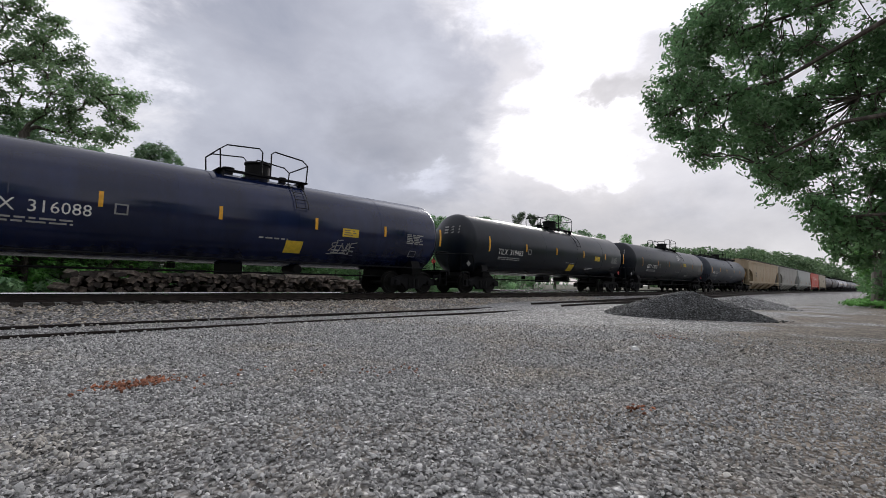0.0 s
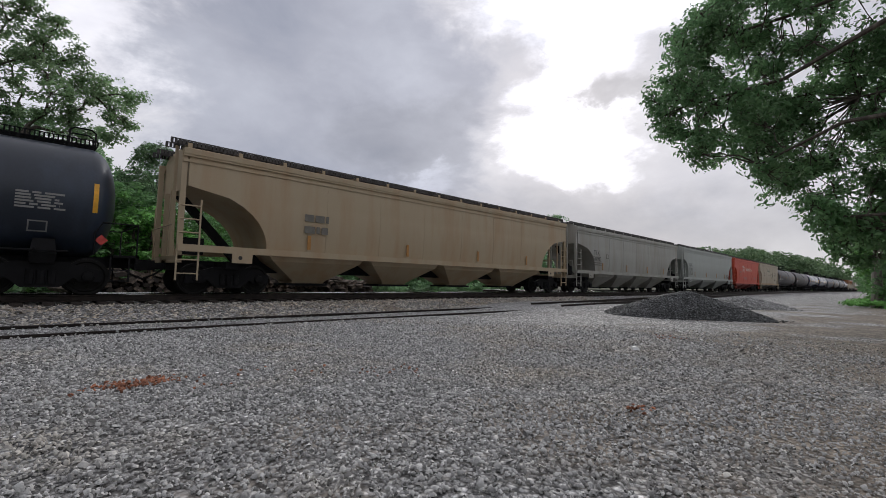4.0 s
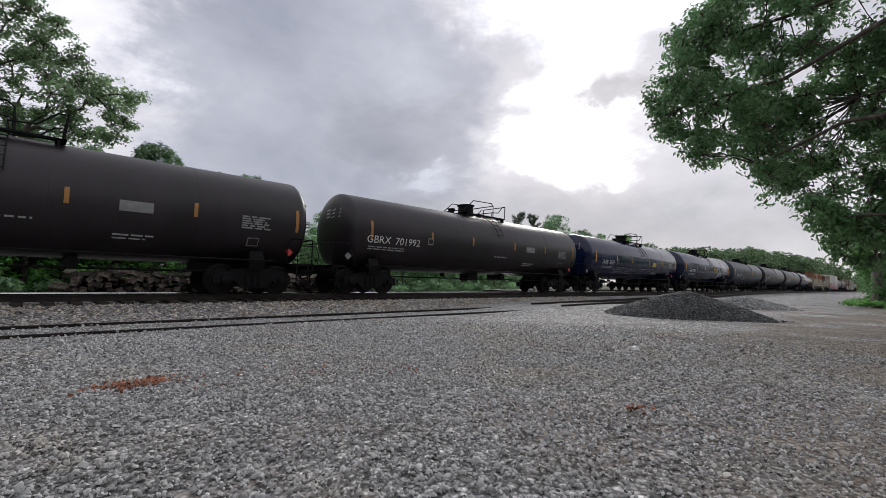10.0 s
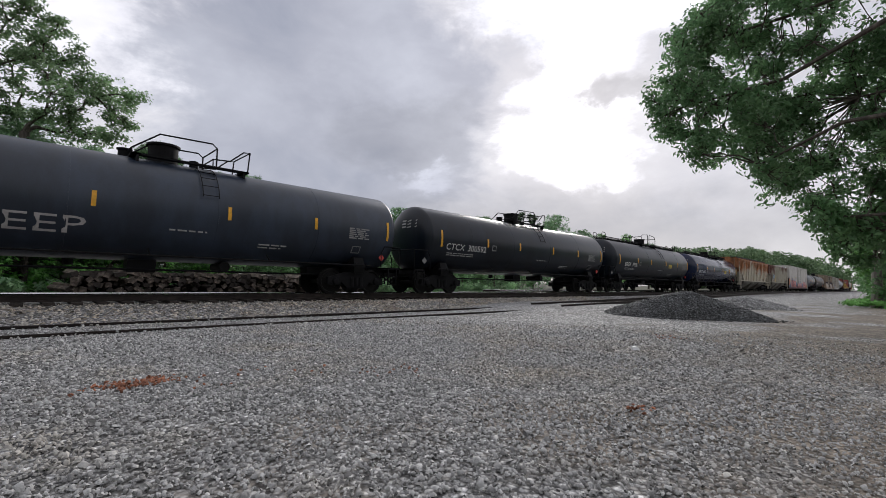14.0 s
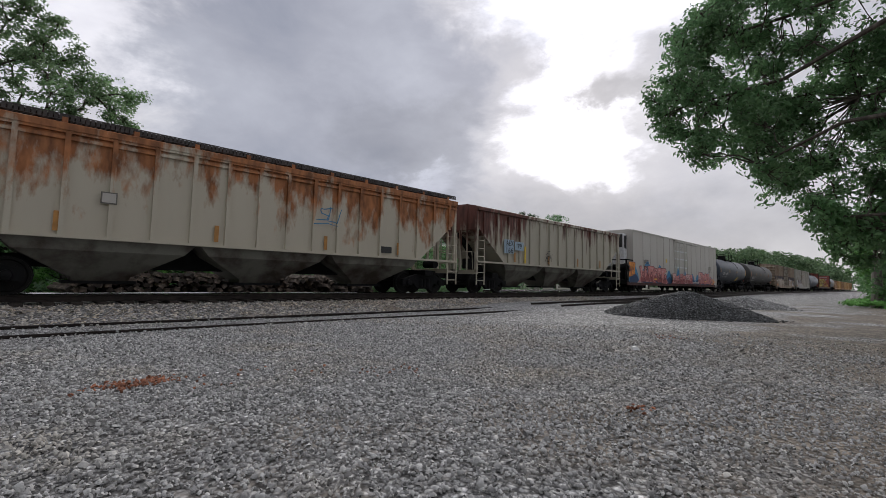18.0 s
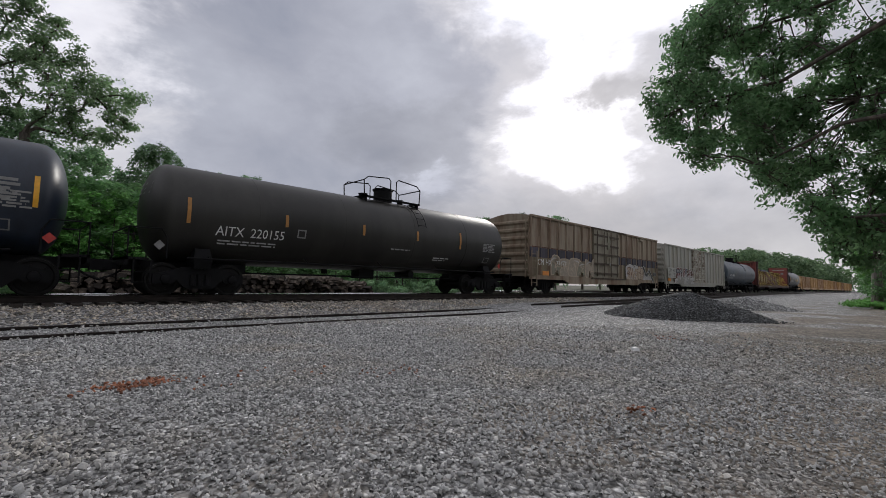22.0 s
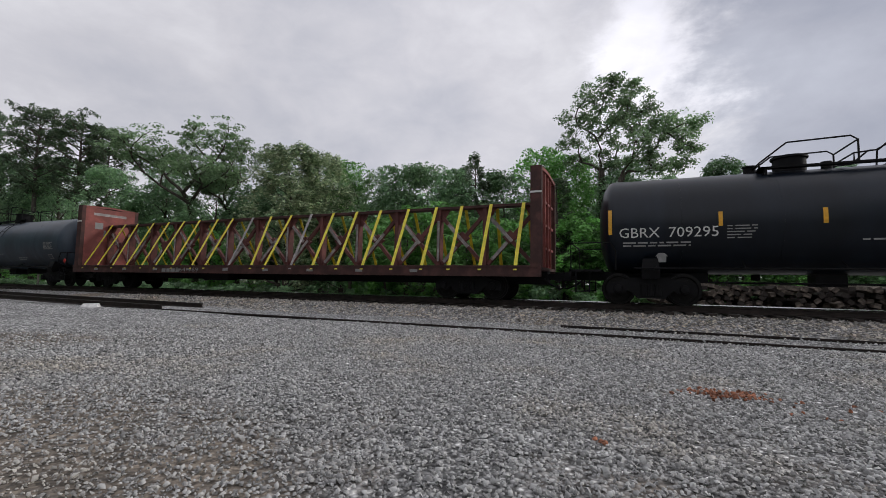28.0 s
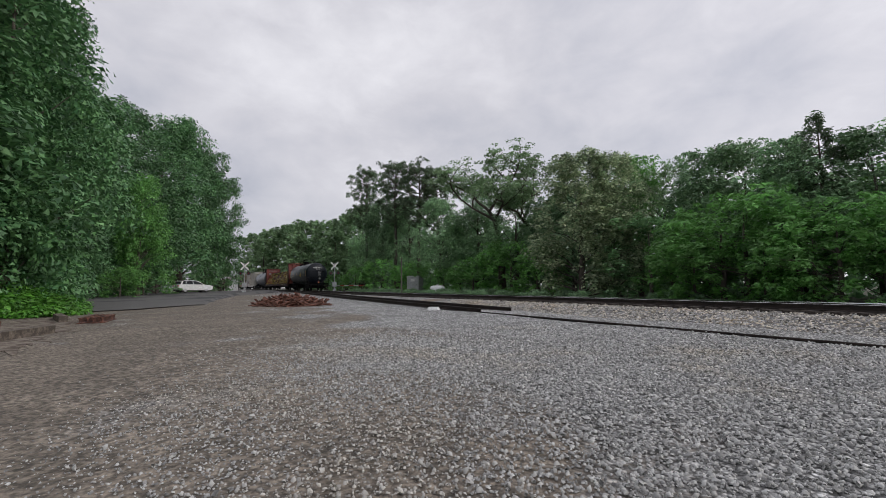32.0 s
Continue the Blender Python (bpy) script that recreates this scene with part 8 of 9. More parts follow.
def near_oak():
    """The large oak whose branches hang into the view over the yard."""
    rnd = random.Random(3)
    t = thing("oak_tree", "large oak with dark glossy leaves, its limbs hanging over the yard", "tree", m=pose(12.2, -3.4, YARD_Z))
    tr = MB()
    spine = [Vector(p) for p in ((0, 0, -0.3), (0.05, 0.05, 2.0), (-0.1, 0.2, 4.2), (-0.2, 0.6, 6.6), (-0.1, 1.0, 9.0), (0.1, 1.2, 11.5))]
    tr.tube(spine, [0.55, 0.42, 0.36, 0.28, 0.18, 0.06], 12)
    part("trunk", tr, BARK, t, "", 50)
    lb, clumps = MB(), []
    # crown shaped to fit the camera's view: lower and upper edge over the yard, by bearing, in degrees
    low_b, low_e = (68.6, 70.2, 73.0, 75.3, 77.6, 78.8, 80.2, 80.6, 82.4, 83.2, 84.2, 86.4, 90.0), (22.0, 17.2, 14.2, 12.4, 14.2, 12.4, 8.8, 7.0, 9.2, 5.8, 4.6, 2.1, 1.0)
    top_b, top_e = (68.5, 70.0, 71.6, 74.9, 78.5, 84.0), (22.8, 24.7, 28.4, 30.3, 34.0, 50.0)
    # gaps left in the crown where sky shows from the camera
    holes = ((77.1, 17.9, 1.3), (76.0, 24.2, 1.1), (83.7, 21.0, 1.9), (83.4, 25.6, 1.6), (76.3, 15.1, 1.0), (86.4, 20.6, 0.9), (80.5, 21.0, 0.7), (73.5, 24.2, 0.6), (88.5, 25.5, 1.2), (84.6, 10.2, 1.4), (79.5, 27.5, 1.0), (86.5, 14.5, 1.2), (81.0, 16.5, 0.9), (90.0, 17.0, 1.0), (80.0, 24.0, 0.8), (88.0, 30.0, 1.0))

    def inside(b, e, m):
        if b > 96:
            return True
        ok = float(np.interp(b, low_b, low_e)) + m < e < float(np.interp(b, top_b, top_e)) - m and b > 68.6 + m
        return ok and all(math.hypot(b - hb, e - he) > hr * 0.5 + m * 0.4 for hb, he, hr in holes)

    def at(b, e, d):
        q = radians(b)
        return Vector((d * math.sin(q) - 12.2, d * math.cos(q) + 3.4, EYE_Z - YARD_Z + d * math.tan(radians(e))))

    def spine_at(e):
        return spine[1 if e < 10 else 2 if e < 20 else 3 if e < 32 else 4]

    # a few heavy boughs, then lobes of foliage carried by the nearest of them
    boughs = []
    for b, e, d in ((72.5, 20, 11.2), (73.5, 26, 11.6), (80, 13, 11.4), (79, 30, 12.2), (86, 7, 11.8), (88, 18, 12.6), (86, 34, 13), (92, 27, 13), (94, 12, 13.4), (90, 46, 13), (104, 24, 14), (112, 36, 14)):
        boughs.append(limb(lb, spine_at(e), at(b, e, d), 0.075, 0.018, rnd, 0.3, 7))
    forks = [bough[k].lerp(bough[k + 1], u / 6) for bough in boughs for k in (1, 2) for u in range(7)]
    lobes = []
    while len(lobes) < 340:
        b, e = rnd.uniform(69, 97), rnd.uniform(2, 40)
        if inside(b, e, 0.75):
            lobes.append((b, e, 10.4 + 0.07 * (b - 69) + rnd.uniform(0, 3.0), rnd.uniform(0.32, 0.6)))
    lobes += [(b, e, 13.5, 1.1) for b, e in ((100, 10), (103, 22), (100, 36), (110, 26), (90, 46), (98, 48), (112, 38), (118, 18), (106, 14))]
    for b, e, d, r in lobes:
        end = at(b, e, d)
        root = min(forks, key=lambda p: (p - end).length)
        pts = limb(lb, root, end, 0.018, 0.008, rnd, 0.25, 4)
        for i in range(12):
            way = Vector((rnd.gauss(0, 1), rnd.gauss(0, 1), rnd.gauss(0.1, 0.8))).normalized()
            q = end + way * r * rnd.uniform(0.2, 1.15)
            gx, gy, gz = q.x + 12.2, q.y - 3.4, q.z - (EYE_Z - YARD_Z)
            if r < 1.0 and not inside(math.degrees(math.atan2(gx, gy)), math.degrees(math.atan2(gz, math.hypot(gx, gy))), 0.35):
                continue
            p = pts[2].lerp(pts[3], rnd.uniform(0.1, 1.0))
            lb.tube([p, q], [0.012, 0.005], 3)
            k = r * rnd.uniform(0.3, 0.6)
            clumps.append((*q, k, k, k * 0.8))
    part("branch_frame", lb, BARK, t)
    link("crown", leaves_mesh("crown", clumps, 22, 0.125, LEAF_NEAR, 3, slim=0.45, shell=0.05, upward=0.25, corners=4), t)


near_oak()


def far_woods():
    """The wooded rise behind the waiting train."""
    rng = np.random.default_rng(8)
    clumps = []
    for b0, b1, e0, e1, d in ((-70, -76, 4.4, 4.6, 240), (-76, -80, 4.5, 4.2, 300), (-80, -84, 4.2, 3.2, 340), (-84, -86.5, 3.2, 1.6, 420)):
        for k in range(34):
            u = rng.random()
            b = math.radians(b0 + (b1 - b0) * u)
            dd = d * rng.uniform(0.92, 1.1)
            h = dd * math.tan(math.radians(e0 + (e1 - e0) * u)) * rng.uniform(0.9, 1.02)
            for j in range(9):
                r = rng.uniform(1.6, 3.4)
                z = max(1.0, h - r * 0.6 - j * h / 9)
                clumps.append((-dd * math.sin(b) + rng.normal(0, 3.0), dd * math.cos(b) + rng.normal(0, 3.0), z, r, r, r * 0.8))
    return stuff("distant_woods", leaves_mesh("distant_woods", clumps, 40, 1.2, LEAF_FAR, 12, slim=0.7), "wooded rise of full green trees in the distance", "woods")


far_woods()


def backing_woods():
    """Deeper woods seen between the trees beyond the line."""
    rng = np.random.default_rng(18)
    clumps = []
    for k in range(1300):
        x = rng.uniform(-190, 62)
        y = rng.uniform(37, 50) - (4 if -60 < x < -10 else 0)
        top = 8.0 + 0.03 * abs(x) if x < 8 else 4.5
        r = rng.uniform(1.3, 2.6)
        clumps.append((x, y, YARD_Z + rng.uniform(0.3, top), r, r, r * 0.75))
    return stuff("deep_woods", leaves_mesh("deep_woods", clumps, 55, 0.55, LEAF_DARK, 19, slim=0.7, shell=0.3), "shaded woods behind the front trees", "woods")


backing_woods()


def weed_patch(name, x0, x1, y0, y1, n, h, leaf, seed, label, material=WEED):
    rng = np.random.default_rng(seed)
    cl = [(rng.uniform(x0, x1), rng.uniform(y0, y1), YARD_Z + h * rng.uniform(0.1, 0.9), 0.5, 0.5, h * 0.35) for _ in range(n)]
    return stuff(name, leaves_mesh(name, cl, 120, leaf, material, seed, slim=0.6, shell=0.3), label, "weeds")


def weed_mound():
    rng = np.random.default_rng(4)
    cl = []
    for _ in range(420):
        b, d = math.radians(rng.uniform(99.6, 116)), rng.uniform(21.5, 31)
        h = 1.15 * min(1.0, (math.degrees(b) - 98.8) / 3.0, (d - 20.6) / 3.0) * rng.uniform(0.6, 1.0)
        cl.append((-d * math.sin(b), d * math.cos(b), YARD_Z + h * rng.uniform(0.3, 0.9), 0.55, 0.55, 0.12 + h * 0.25))
    return stuff("creeping_weeds", leaves_mesh("creeping_weeds", cl, 150, 0.12, WEED, 4, slim=0.65, shell=0.3, upward=0.9), "mound of bright green creeping weeds beside the yard", "weeds")


weed_mound()
weed_patch("edge_grass", 33.5, 60, -1.0, 2.0, 90, 0.4, 0.14, 6, "rough yellow-green grass at the edge of the yard", LEAF_BRIGHT)
weed_patch("lineside_weeds", -70, -20, 22.0, 25.0, 150, 0.6, 0.16, 7, "weeds along the far side of the line", LEAF_OAK)
weed_patch("lineside_brush", -18, 34, 24.5, 27.0, 120, 0.9, 0.18, 9, "low green brush behind the stacked ties", LEAF_OAK)

# woodland floor under the trees on either side
wf = MB()
wf.rings([[(-95, -7.2, z), (-40, -8.2, z), (-17, -5.2, z), (-12, -7, z), (-10, -60, z), (-160, -60, z), (-160, -4, z)] for z in (YARD_Z - 0.06, YARD_Z + 0.03)])
structure("ground_woods_near", wf, FOREST_FLOOR, "leaf-strewn soil under the woods")
wf = MB()
wf.rings([[(-300, 21.2, z), (22, 21.2, z), (40, 23.8, z), (500, 23.8, z), (500, 200, z), (-300, 200, z)] for z in (YARD_Z - 0.06, YARD_Z + 0.03)])
structure("ground_woods_far", wf, FOREST_FLOOR, "leaf-strewn soil under the trees beyond the line")

# ---- things about the line ----


def tie_stack():
    rnd = random.Random(12)
    st = thing("tie_pile", "long loose pile of old creosoted railway ties, ends showing", "tie pile")
    timber = MB()
    timber.box(-0.11, 0.11, 0, 2.55, -0.09, 0.09)
    me_d, me_l = timber.mesh("tie", TIE), timber.mesh("tie", TIE_END)
    x = 1.4
    while x < 15.6:
        u = (x - 1.4) / 14.2
        rows = 5 if u < 0.85 else 4
        for k in range(rows):
            link("tie", me_l if rnd.random() < 0.6 else me_d, st, m=pose(x + rnd.uniform(-0.16, 0.16), 22.6 + rnd.uniform(-0.45, 0.45), YARD_Z + 0.15 + k * 0.21 + rnd.uniform(-0.05, 0.05), rnd.uniform(-4, 4), rnd.uniform(-50, 50), rnd.uniform(-18, 18)))
        x += 0.27
    return st


tie_stack()


def suv(m):
    car = thing("parked_suv", "white sport utility vehicle parked by the crossing road", "car", m=m)
    b = MB()
    side = [(-2.26, 0.40), (-2.34, 0.66), (-2.28, 0.92), (-1.9, 1.04), (-1.0, 1.12), (0.4, 1.14), (1.7, 1.18), (2.22, 1.16), (2.34, 0.95), (2.32, 0.5), (2.15, 0.36), (-2.05, 0.34)]
    b.rings([[(x * k, -w, z) for x, z in side] for w, k in ((0.95, 0.965), (0.88, 1.0), (-0.88, 1.0), (-0.95, 0.965))])
    part("body", b, CAR_WHITE, car, "", 30)
    g = MB()
    belt, roof = [(-1.12, 1.08), (0.4, 1.12), (1.7, 1.16), (2.2, 1.14)], [(-0.25, 1.58), (0.45, 1.66), (1.4, 1.64), (1.9, 1.52)]
    g.rings([[(x, -0.92, z) for x, z in belt] + [(x, 0.92, z) for x, z in belt[::-1]], [(x, -0.72, z) for x, z in roof] + [(x, 0.72, z) for x, z in roof[::-1]]])
    part("glasshouse", g, GLASS, car, "dark tinted windows")
    r = MB()
    r.rings([[(x, y, z) for x, z in ((-0.36, 1.56), (-0.2, 1.64), (0.45, 1.72), (1.4, 1.70), (2.08, 1.58), (2.05, 1.53), (1.4, 1.63), (0.45, 1.65), (-0.2, 1.58))] for y in (0.75, -0.75)])
    part("roof", r, CAR_WHITE, car)
    for g2 in (-1, 1):
        for xa, za, xb, zb, ww in ((-1.14, 1.08, -0.26, 1.6, 0.07), (0.36, 1.12, 0.44, 1.66, 0.05), (1.36, 1.14, 1.3, 1.65, 0.06), (1.98, 1.14, 1.74, 1.62, 0.18)):
            p = MB()
            p.beam((xa, g2 * 0.925, za), (xb, g2 * 0.735, zb), ww, 0.05)
            part("pillar", p, CAR_WHITE, car)
        rr = MB()
        rr.tube([(-0.1, g2 * 0.7, 1.70), (0.3, g2 * 0.7, 1.77), (1.4, g2 * 0.7, 1.76), (1.75, g2 * 0.7, 1.67)], 0.02, 5)
        part("roof_rail", rr, RUBBER, car)
    sk = MB()
    sk.box(-2.2, 2.2, -0.94, 0.94, 0.26, 0.44)
    part("lower_cladding", sk, RUBBER, car)
    for x in (-1.42, 1.42):
        for s in (-1, 1):
            w = MB()
            w.lathe_y([(s * 0.72, 0.30), (s * 0.74, 0.35), (s * 0.92, 0.35), (s * 0.945, 0.30)], x, 0.35, 20)
            wh = part("wheel", w, RUBBER, car, "", 40)
            q = MB()
            q.lathe_y([(s * 0.93, 0.23), (s * 0.955, 0.2), (s * 0.95, 0.03)], x, 0.35, 12)
            part("rim", q, GALV, wh)
    for s in (-1, 1):
        l = MB()
        l.box(2.16, 2.34, min(s * 0.62, s * 0.9), max(s * 0.62, s * 0.9), 0.85, 1.02)
        part("tail_light", l, RED, car)
        h = MB()
        h.box(-2.34, -2.2, min(s * 0.55, s * 0.88), max(s * 0.55, s * 0.88), 0.78, 0.92)
        part("headlight", h, GALV, car)
    return car


suv(pose(-72, 0.35, road_z(-72), 0, 0, -66))


def crossing_signal(x, y, turn=0):
    s = thing("crossing_signal", "railway crossing signal with crossbuck, lamps and gate mechanism", "crossing signal", m=pose(x, y, YARD_Z, 0, 0, turn))
    p = MB()
    p.lathe_z([(0, 0.08), (4.6, 0.07)], 0, 0, 10)
    part("mast", p, GALV, s)
    bs = MB()
    bs.loft([(0, -0.25, 0.25, 0.25), (0.7, -0.2, 0.2, 0.2)])
    part("base", bs, GALV, s)
    for a in (45, -45):
        c = MB()
        c.beam((-0.55, -0.1, 4.2 - 0.55 * (1 if a > 0 else -1)), (0.55, -0.1, 4.2 + 0.55 * (1 if a > 0 else -1)), 0.2, 0.03)
        part("crossbuck_blade", c, WHITE, s)
    for q in (-0.55, 0.55):
        l = MB()
        l.lathe_y([(-0.16, 0.28), (-0.12, 0.28), (-0.12, 0.12), (0.05, 0.1)], q, 3.1, 16)
        lamp = part("lamp_housing", l, BLACK, s)
        d = MB()
        d.lathe_y([(-0.17, 0.11), (-0.16, 0.11)], q, 3.1, 12)
        part("lens", d, LENS_DARK, lamp)
    ar = MB()
    ar.box(-0.6, 0.6, -0.04, 0.04, 3.06, 3.14)
    ar.box(-0.3, 0.3, -0.3, 0.3, 1.0, 1.7)
    part("gate_mechanism", ar, GALV, s)
    return s


crossing_signal(-72, 7.0, 80)
crossing_signal(-67, 19.2, 80)
arm = thing("crossing_gate", "lowered crossing gate arm with red and white bands", "gate arm", m=pose(-66.8, 19.3, YARD_Z, 0, 0, 32))
for k in range(6):
    g = MB()
    g.box(k * 0.9, k * 0.9 + 0.9, -0.02, 0.02, 1.1, 1.2)
    part("gate_band", g, RED if k % 2 else WHITE, arm)


def relay_box(x, y):
    b = thing("relay_cabinet", "grey steel railway relay cabinet on a concrete base", "cabinet", m=pose(x, y, YARD_Z, 0, 0, 35))
    c = MB()
    c.box(-0.85, 0.85, -0.65, 0.65, 0.2, 2.15)
    part("body", c, GALV, b)
    r = MB()
    r.loft([(2.15, -0.92, 0.92, 0.72), (2.22, -0.92, 0.92, 0.72), (2.34, -0.8, 0.8, 0.3)])
    part("roof", r, GALV, b)
    d = MB()
    d.box(-0.72, 0.72, -0.69, -0.65, 0.35, 2.05)
    dd = part("door", d, GALV, b)
    h = MB()
    h.box(0.5, 0.56, -0.74, -0.69, 1.1, 1.35)
    part("handle", h, BLACK, dd)
    s = MB()
    s.box(-0.3, 0.3, -0.70, -0.692, 1.6, 1.95)
    part("notice", s, WHITE, dd)
    f = MB()
    f.box(-1.0, 1.0, -0.8, 0.8, 0, 0.2)
    part("base", f, PILE_GREY, b)


relay_box(-51.5, 25.4)
po = MB()
po.lathe_z([(YARD_Z - 0.2, 0.09), (4.1, 0.07)], -49.6, 22.6, 10)
tagged(part("wooden_post", po, BARK_PALE, None, "", 40), "plain weathered wooden post beside the line", "post")
po = MB()
po.lathe_z([(YARD_Z - 0.2, 0.16), (9.5, 0.11)], -109.8, 7.1, 10)
tagged(part("utility_pole", po, BARK_PALE, None, "", 40), "tall wooden utility pole by the crossing", "pole")
gt = thing("propane_tank", "small white gas tank lying beside the line", "tank", m=pose(-43.4, 24.2, YARD_Z, 0, 0, 25))
g = MB()
g.lathe_x([(-0.95, 0.05), (-0.92, 0.22), (-0.8, 0.38), (-0.6, 0.44), (0.6, 0.44), (0.8, 0.38), (0.92, 0.22), (0.95, 0.05)], 0, 0.62, 20)
part("shell", g, CAR_WHITE, gt, "", 50)
g = MB()
g.lathe_z([(1.02, 0.13), (1.22, 0.13)], 0, 0, 12)
part("valve_cover", g, CAR_WHITE, gt)
for q in (-0.55, 0.55):
    g = MB()
    g.box(q - 0.08, q + 0.08, -0.3, 0.3, 0, 0.25)
    part("foot", g, PILE_GREY, gt)
wb = thing("white_shed", "small white equipment shed beyond the crossing", "shed", m=pose(-116, 8.6, YARD_Z))
g = MB()
g.box(-1.5, 1.5, -1.2, 1.2, 0, 2.6)
part("shed_wall", g, REEF_UNIT, wb)
g = MB()
g.loft([(2.6, -1.7, 1.7, 1.4), (2.95, -1.6, 1.6, 0.2)])
part("roof", g, GALV, wb)


def scrap_heap(cx, cy, rx, ry, h, n, seed, label):
    rnd = random.Random(seed)
    t = thing("scrap_pile", label, "scrap pile")
    mb = MB()
    mb.box(-0.26, 0.26, -0.09, 0.09, -0.012, 0.012)
    mb.box(-0.26, -0.2, -0.09, 0.09, 0.012, 0.04)
    m1 = mb.mesh("tie_plate", SCRAP)
    mb = MB()
    mb.box(-0.45, 0.45, -0.05, 0.05, -0.03, 0.03)
    m2 = mb.mesh("joint_bar", SCRAP)
    for i in range(n):
        a, r = rnd.uniform(0, 6.283), math.sqrt(rnd.random())
        z = h * (1 - r ** 1.5) * rnd.uniform(0.55, 1.0)
        link("tie_plate" if i % 3 else "joint_bar", m1 if i % 3 else m2, t, m=pose(cx + math.cos(a) * r * rx, cy + math.sin(a) * r * ry, YARD_Z + 0.04 + z, rnd.uniform(-35, 35), rnd.uniform(-35, 35), rnd.uniform(0, 360)))
    core = MB()
    core.rings([[(cx + math.cos(k * 0.524) * rx * q, cy + math.sin(k * 0.524) * ry * q, YARD_Z + z) for k in range(12)] for q, z in ((0.98, 0), (0.6, h * 0.5), (0.1, h * 0.75))])
    part("heaped_core", core, SCRAP, t)
    return t


scrap_heap(-26.0, 5.0, 2.4, 1.9, 0.55, 260, 3, "heap of rusty tie plates and joint bars on the yard")
# short ends of rail and old timbers at the edge of the weeds
bundle = thing("rail_offcuts", "bundle of short rusty rail ends beside the weeds", "rail offcuts", m=pose(-17.4, -2.4, YARD_Z + 0.18, 0, 0, -3))
for k in range(4):
    mb = MB()
    mb.prism_x(rail_profile(-0.3 + k * 0.17, 0.0), -1.05 + 0.09 * k, 1.05 - 0.14 * (k % 2))
    part("rail_end", mb, SCRAP, bundle)
rnd = random.Random(44)
for k, (x, y, L, a) in enumerate(((-12.27, -3.2, 2.6, -18), (-13.6, -4.1, 2.4, 8), (-11.0, -4.0, 2.5, 20), (-15.0, -4.6, 2.4, -6), (-18.5, -3.6, 2.2, 15), (-10.4, -3.2, 2.2, 2))):
    mb = MB()
    mb.box(-L / 2, L / 2, -0.11, 0.11, 0, 0.18)
    o = part("old_timber", mb, SCRAP if k % 2 else TIE_END, None)
    o.matrix_basis = pose(x, y, YARD_Z + (0.0 if k < 4 else 0.01), 0, 0, a)
    tagged(o, "weathered timber lying at the edge of the weeds", "timber", "old timbers")
sl = MB()
_soil = []
for k in range(260):
    a = 2 * math.pi * k / 260
    q = 1 + 0.5 * noise.noise((math.cos(a) * 2.2, math.sin(a) * 2.2, 4.0)) + 0.35 * noise.noise((math.cos(a) * 7, math.sin(a) * 7, 1.0)) + 0.3 * noise.noise((math.cos(a) * 22, math.sin(a) * 22, 1.0))
    _soil.append((-14.2 + 5.4 * q * math.cos(a), -3.9 + 1.3 * q * math.sin(a) + 0.06 * 5.4 * math.cos(a)))
sl.rings([[(x, y, z) for x, y in _soil] for z in (YARD_Z - 0.06, YARD_Z + 0.008)])
structure("ground_rusty", sl, RUSTY_SOIL, "reddish bare soil strewn with rust at the edge of the weeds")
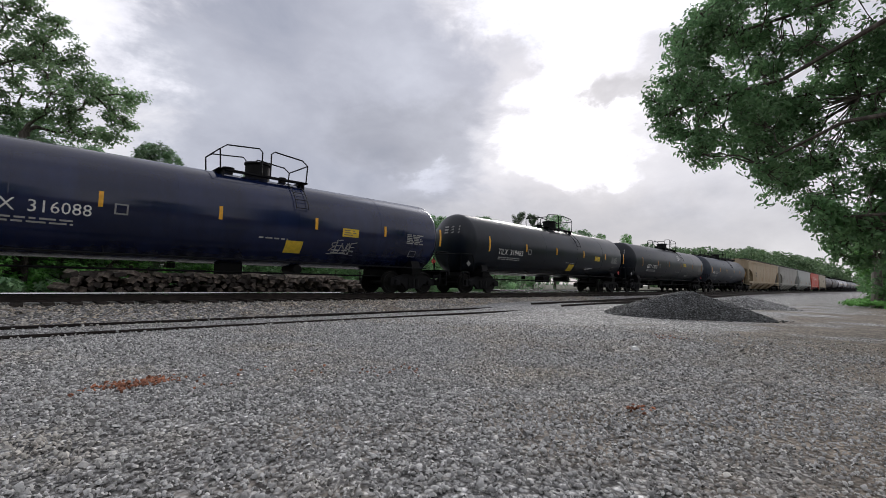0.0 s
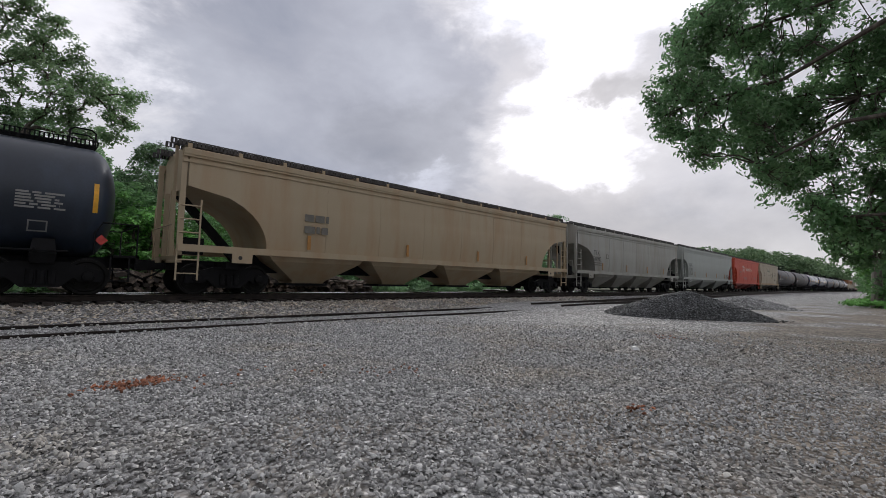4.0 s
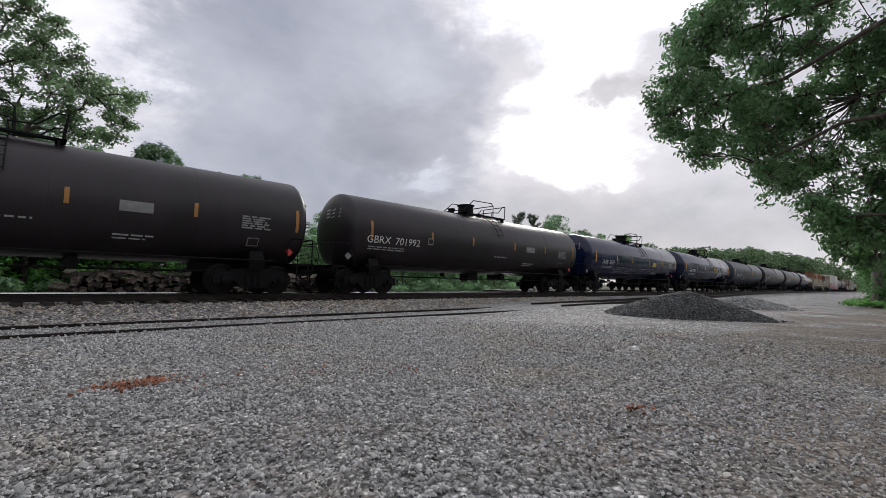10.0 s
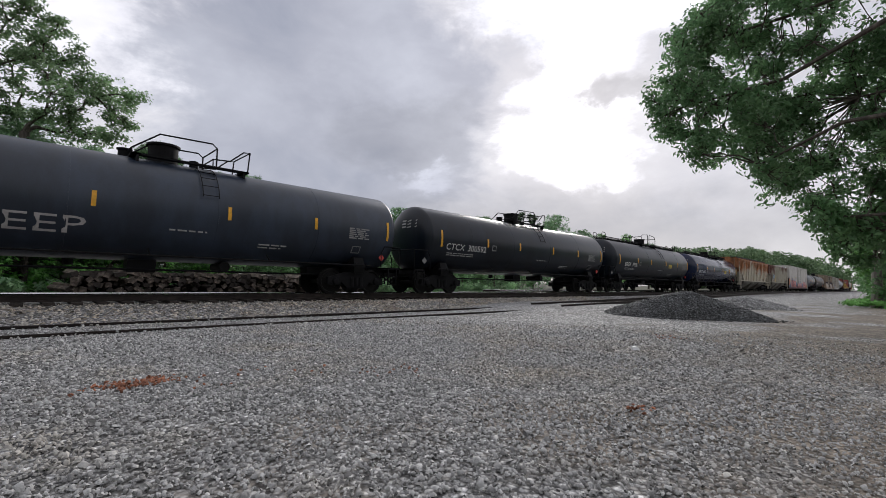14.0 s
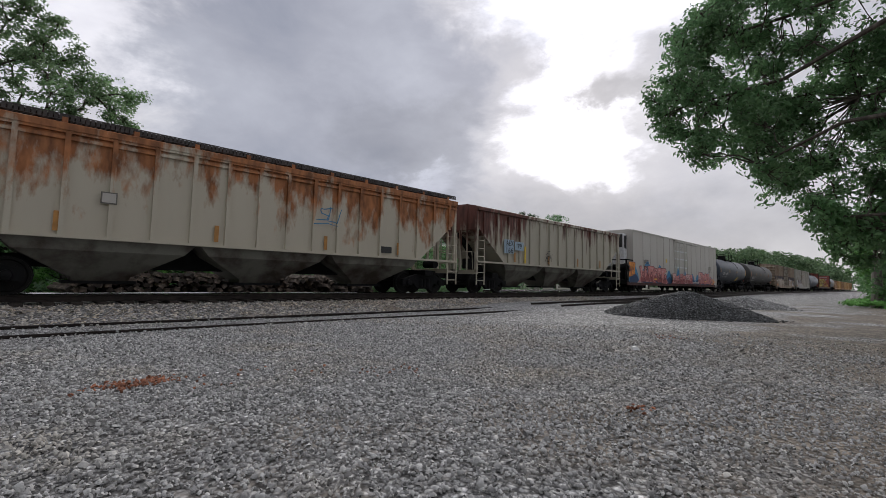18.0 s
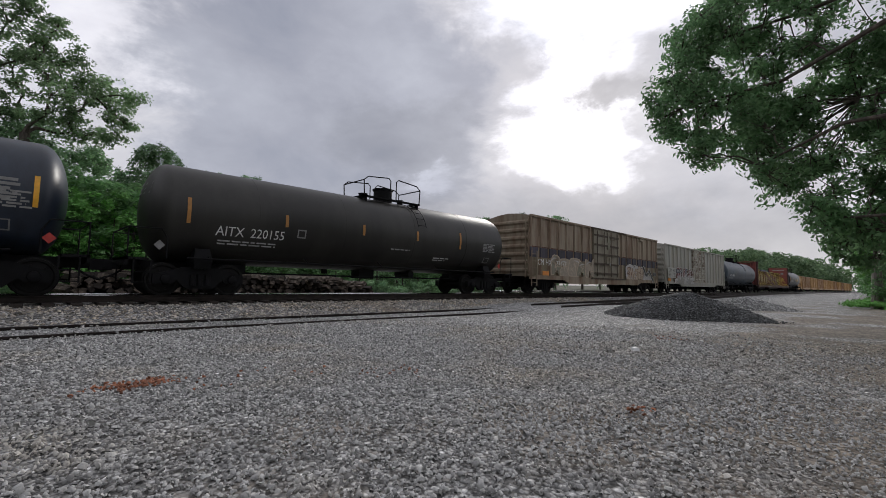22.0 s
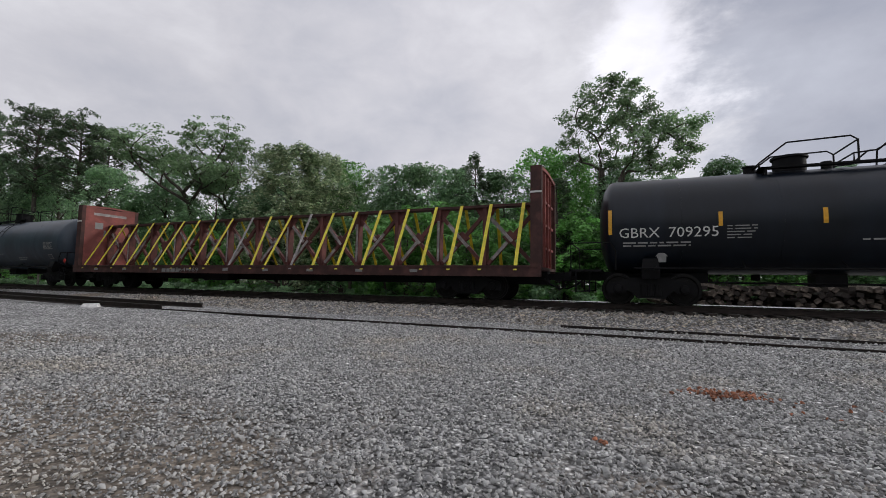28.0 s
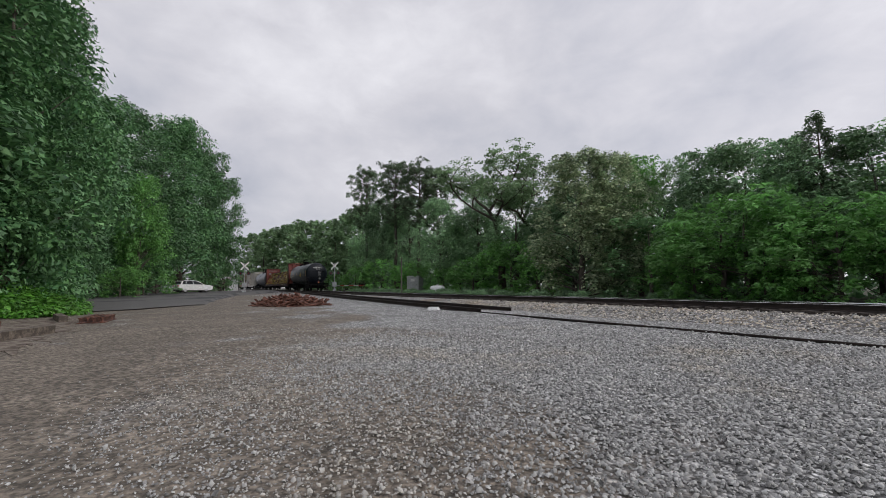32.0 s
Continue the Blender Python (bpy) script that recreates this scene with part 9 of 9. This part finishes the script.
# white scraps and small litter
for x, y, w in ((7.1, 2.95, 0.09), (13.2, 4.6, 0.07), (-16.5, 9.0, 0.25), (9.6, 4.2, 0.05)):
    mb = MB()
    mb.loft([(0, -w, w, w * 0.6), (w * 0.5, -w * 0.7, w * 0.8, w * 0.4)])
    o = part("pale_stone", mb, CAR_WHITE, None)
    o.matrix_basis = pose(x, y, YARD_Z + 0.01, 0, 0, 40)
    tagged(o, "single pale stone on the gravel", "stone", "pale stones")

# ---- ties of the main line: those near by as pieces, the rest joined ----
tie_box = MB()
tie_box.box(-0.115, 0.115, -1.3, 1.3, -0.34, -0.165)
tie_mesh = tie_box.mesh("tie", TIE)
rest = MB()
plate = MB()
k = -240
while k < 480:
    x = k * 0.53
    if -75 <= k <= 110:
        link("tie", tie_mesh, main_line, m=pose(x, TRACK_Y, -0.012, 0, 0, random.uniform(-1, 1)))
    else:
        rest.box(x - 0.115, x + 0.115, TRACK_Y - 1.3, TRACK_Y + 1.3, -0.36, -0.18)
    k += 1
far_ties = part("ties", rest, TIE, main_line)
far_ties["kind"] = "stuff"


# ---- what moves ----


def travelled(t):
    """Metres run since 27 s; the train gathers a little speed at first."""
    lag = np.interp(t, [0, 2, 4, 6, 8, 10, 12, 14.5, 17, 27, 28, 29, 30, 31, 32], [3.77, 3.04, 2.32, 1.69, 1.15, 0.70, 0.36, 0.13, 0.0, 0.0, 0.5, 1.4, 2.7, 4.2, 5.5])
    return SPEED * (t - 27.0) + float(lag)


def motions():
    for k, car in CARS.items():
        x27 = PLACE[k][0]
        walk(car, [(t, pose(x27 - travelled(t), TRACK_Y, 0)) for t in range(33)])
    where = {car.name: PLACE[k][0] for k, car in CARS.items()}
    for car, wheel, dx in WHEELS:
        if car.name not in where:
            continue
        base = wheel.matrix_basis.copy()
        pass_t = 27.0 + (where[car.name] + dx) / SPEED
        t0, t1 = max(0.0, pass_t - 2.6), min(32.0, pass_t + 2.0)
        f0, f1 = int(t0 * FPS), int(t1 * FPS)
        rows, turn = [], 0.0
        if f0 > 0:
            rows.append((0.0, base))
        for f in range(f0, f1 + 1):
            rows.append((f / FPS, base @ pose(0, 0, 0, 0, turn, 0)))
            turn -= math.degrees(SPEED / FPS / 0.46)
        turn += math.degrees(SPEED / FPS / 0.46)
        if f1 < 32 * FPS:
            rows.append((32.0, base @ pose(0, 0, 0, 0, turn, 0)))
        if len(rows) > 1:
            walk(wheel, rows)


motions()
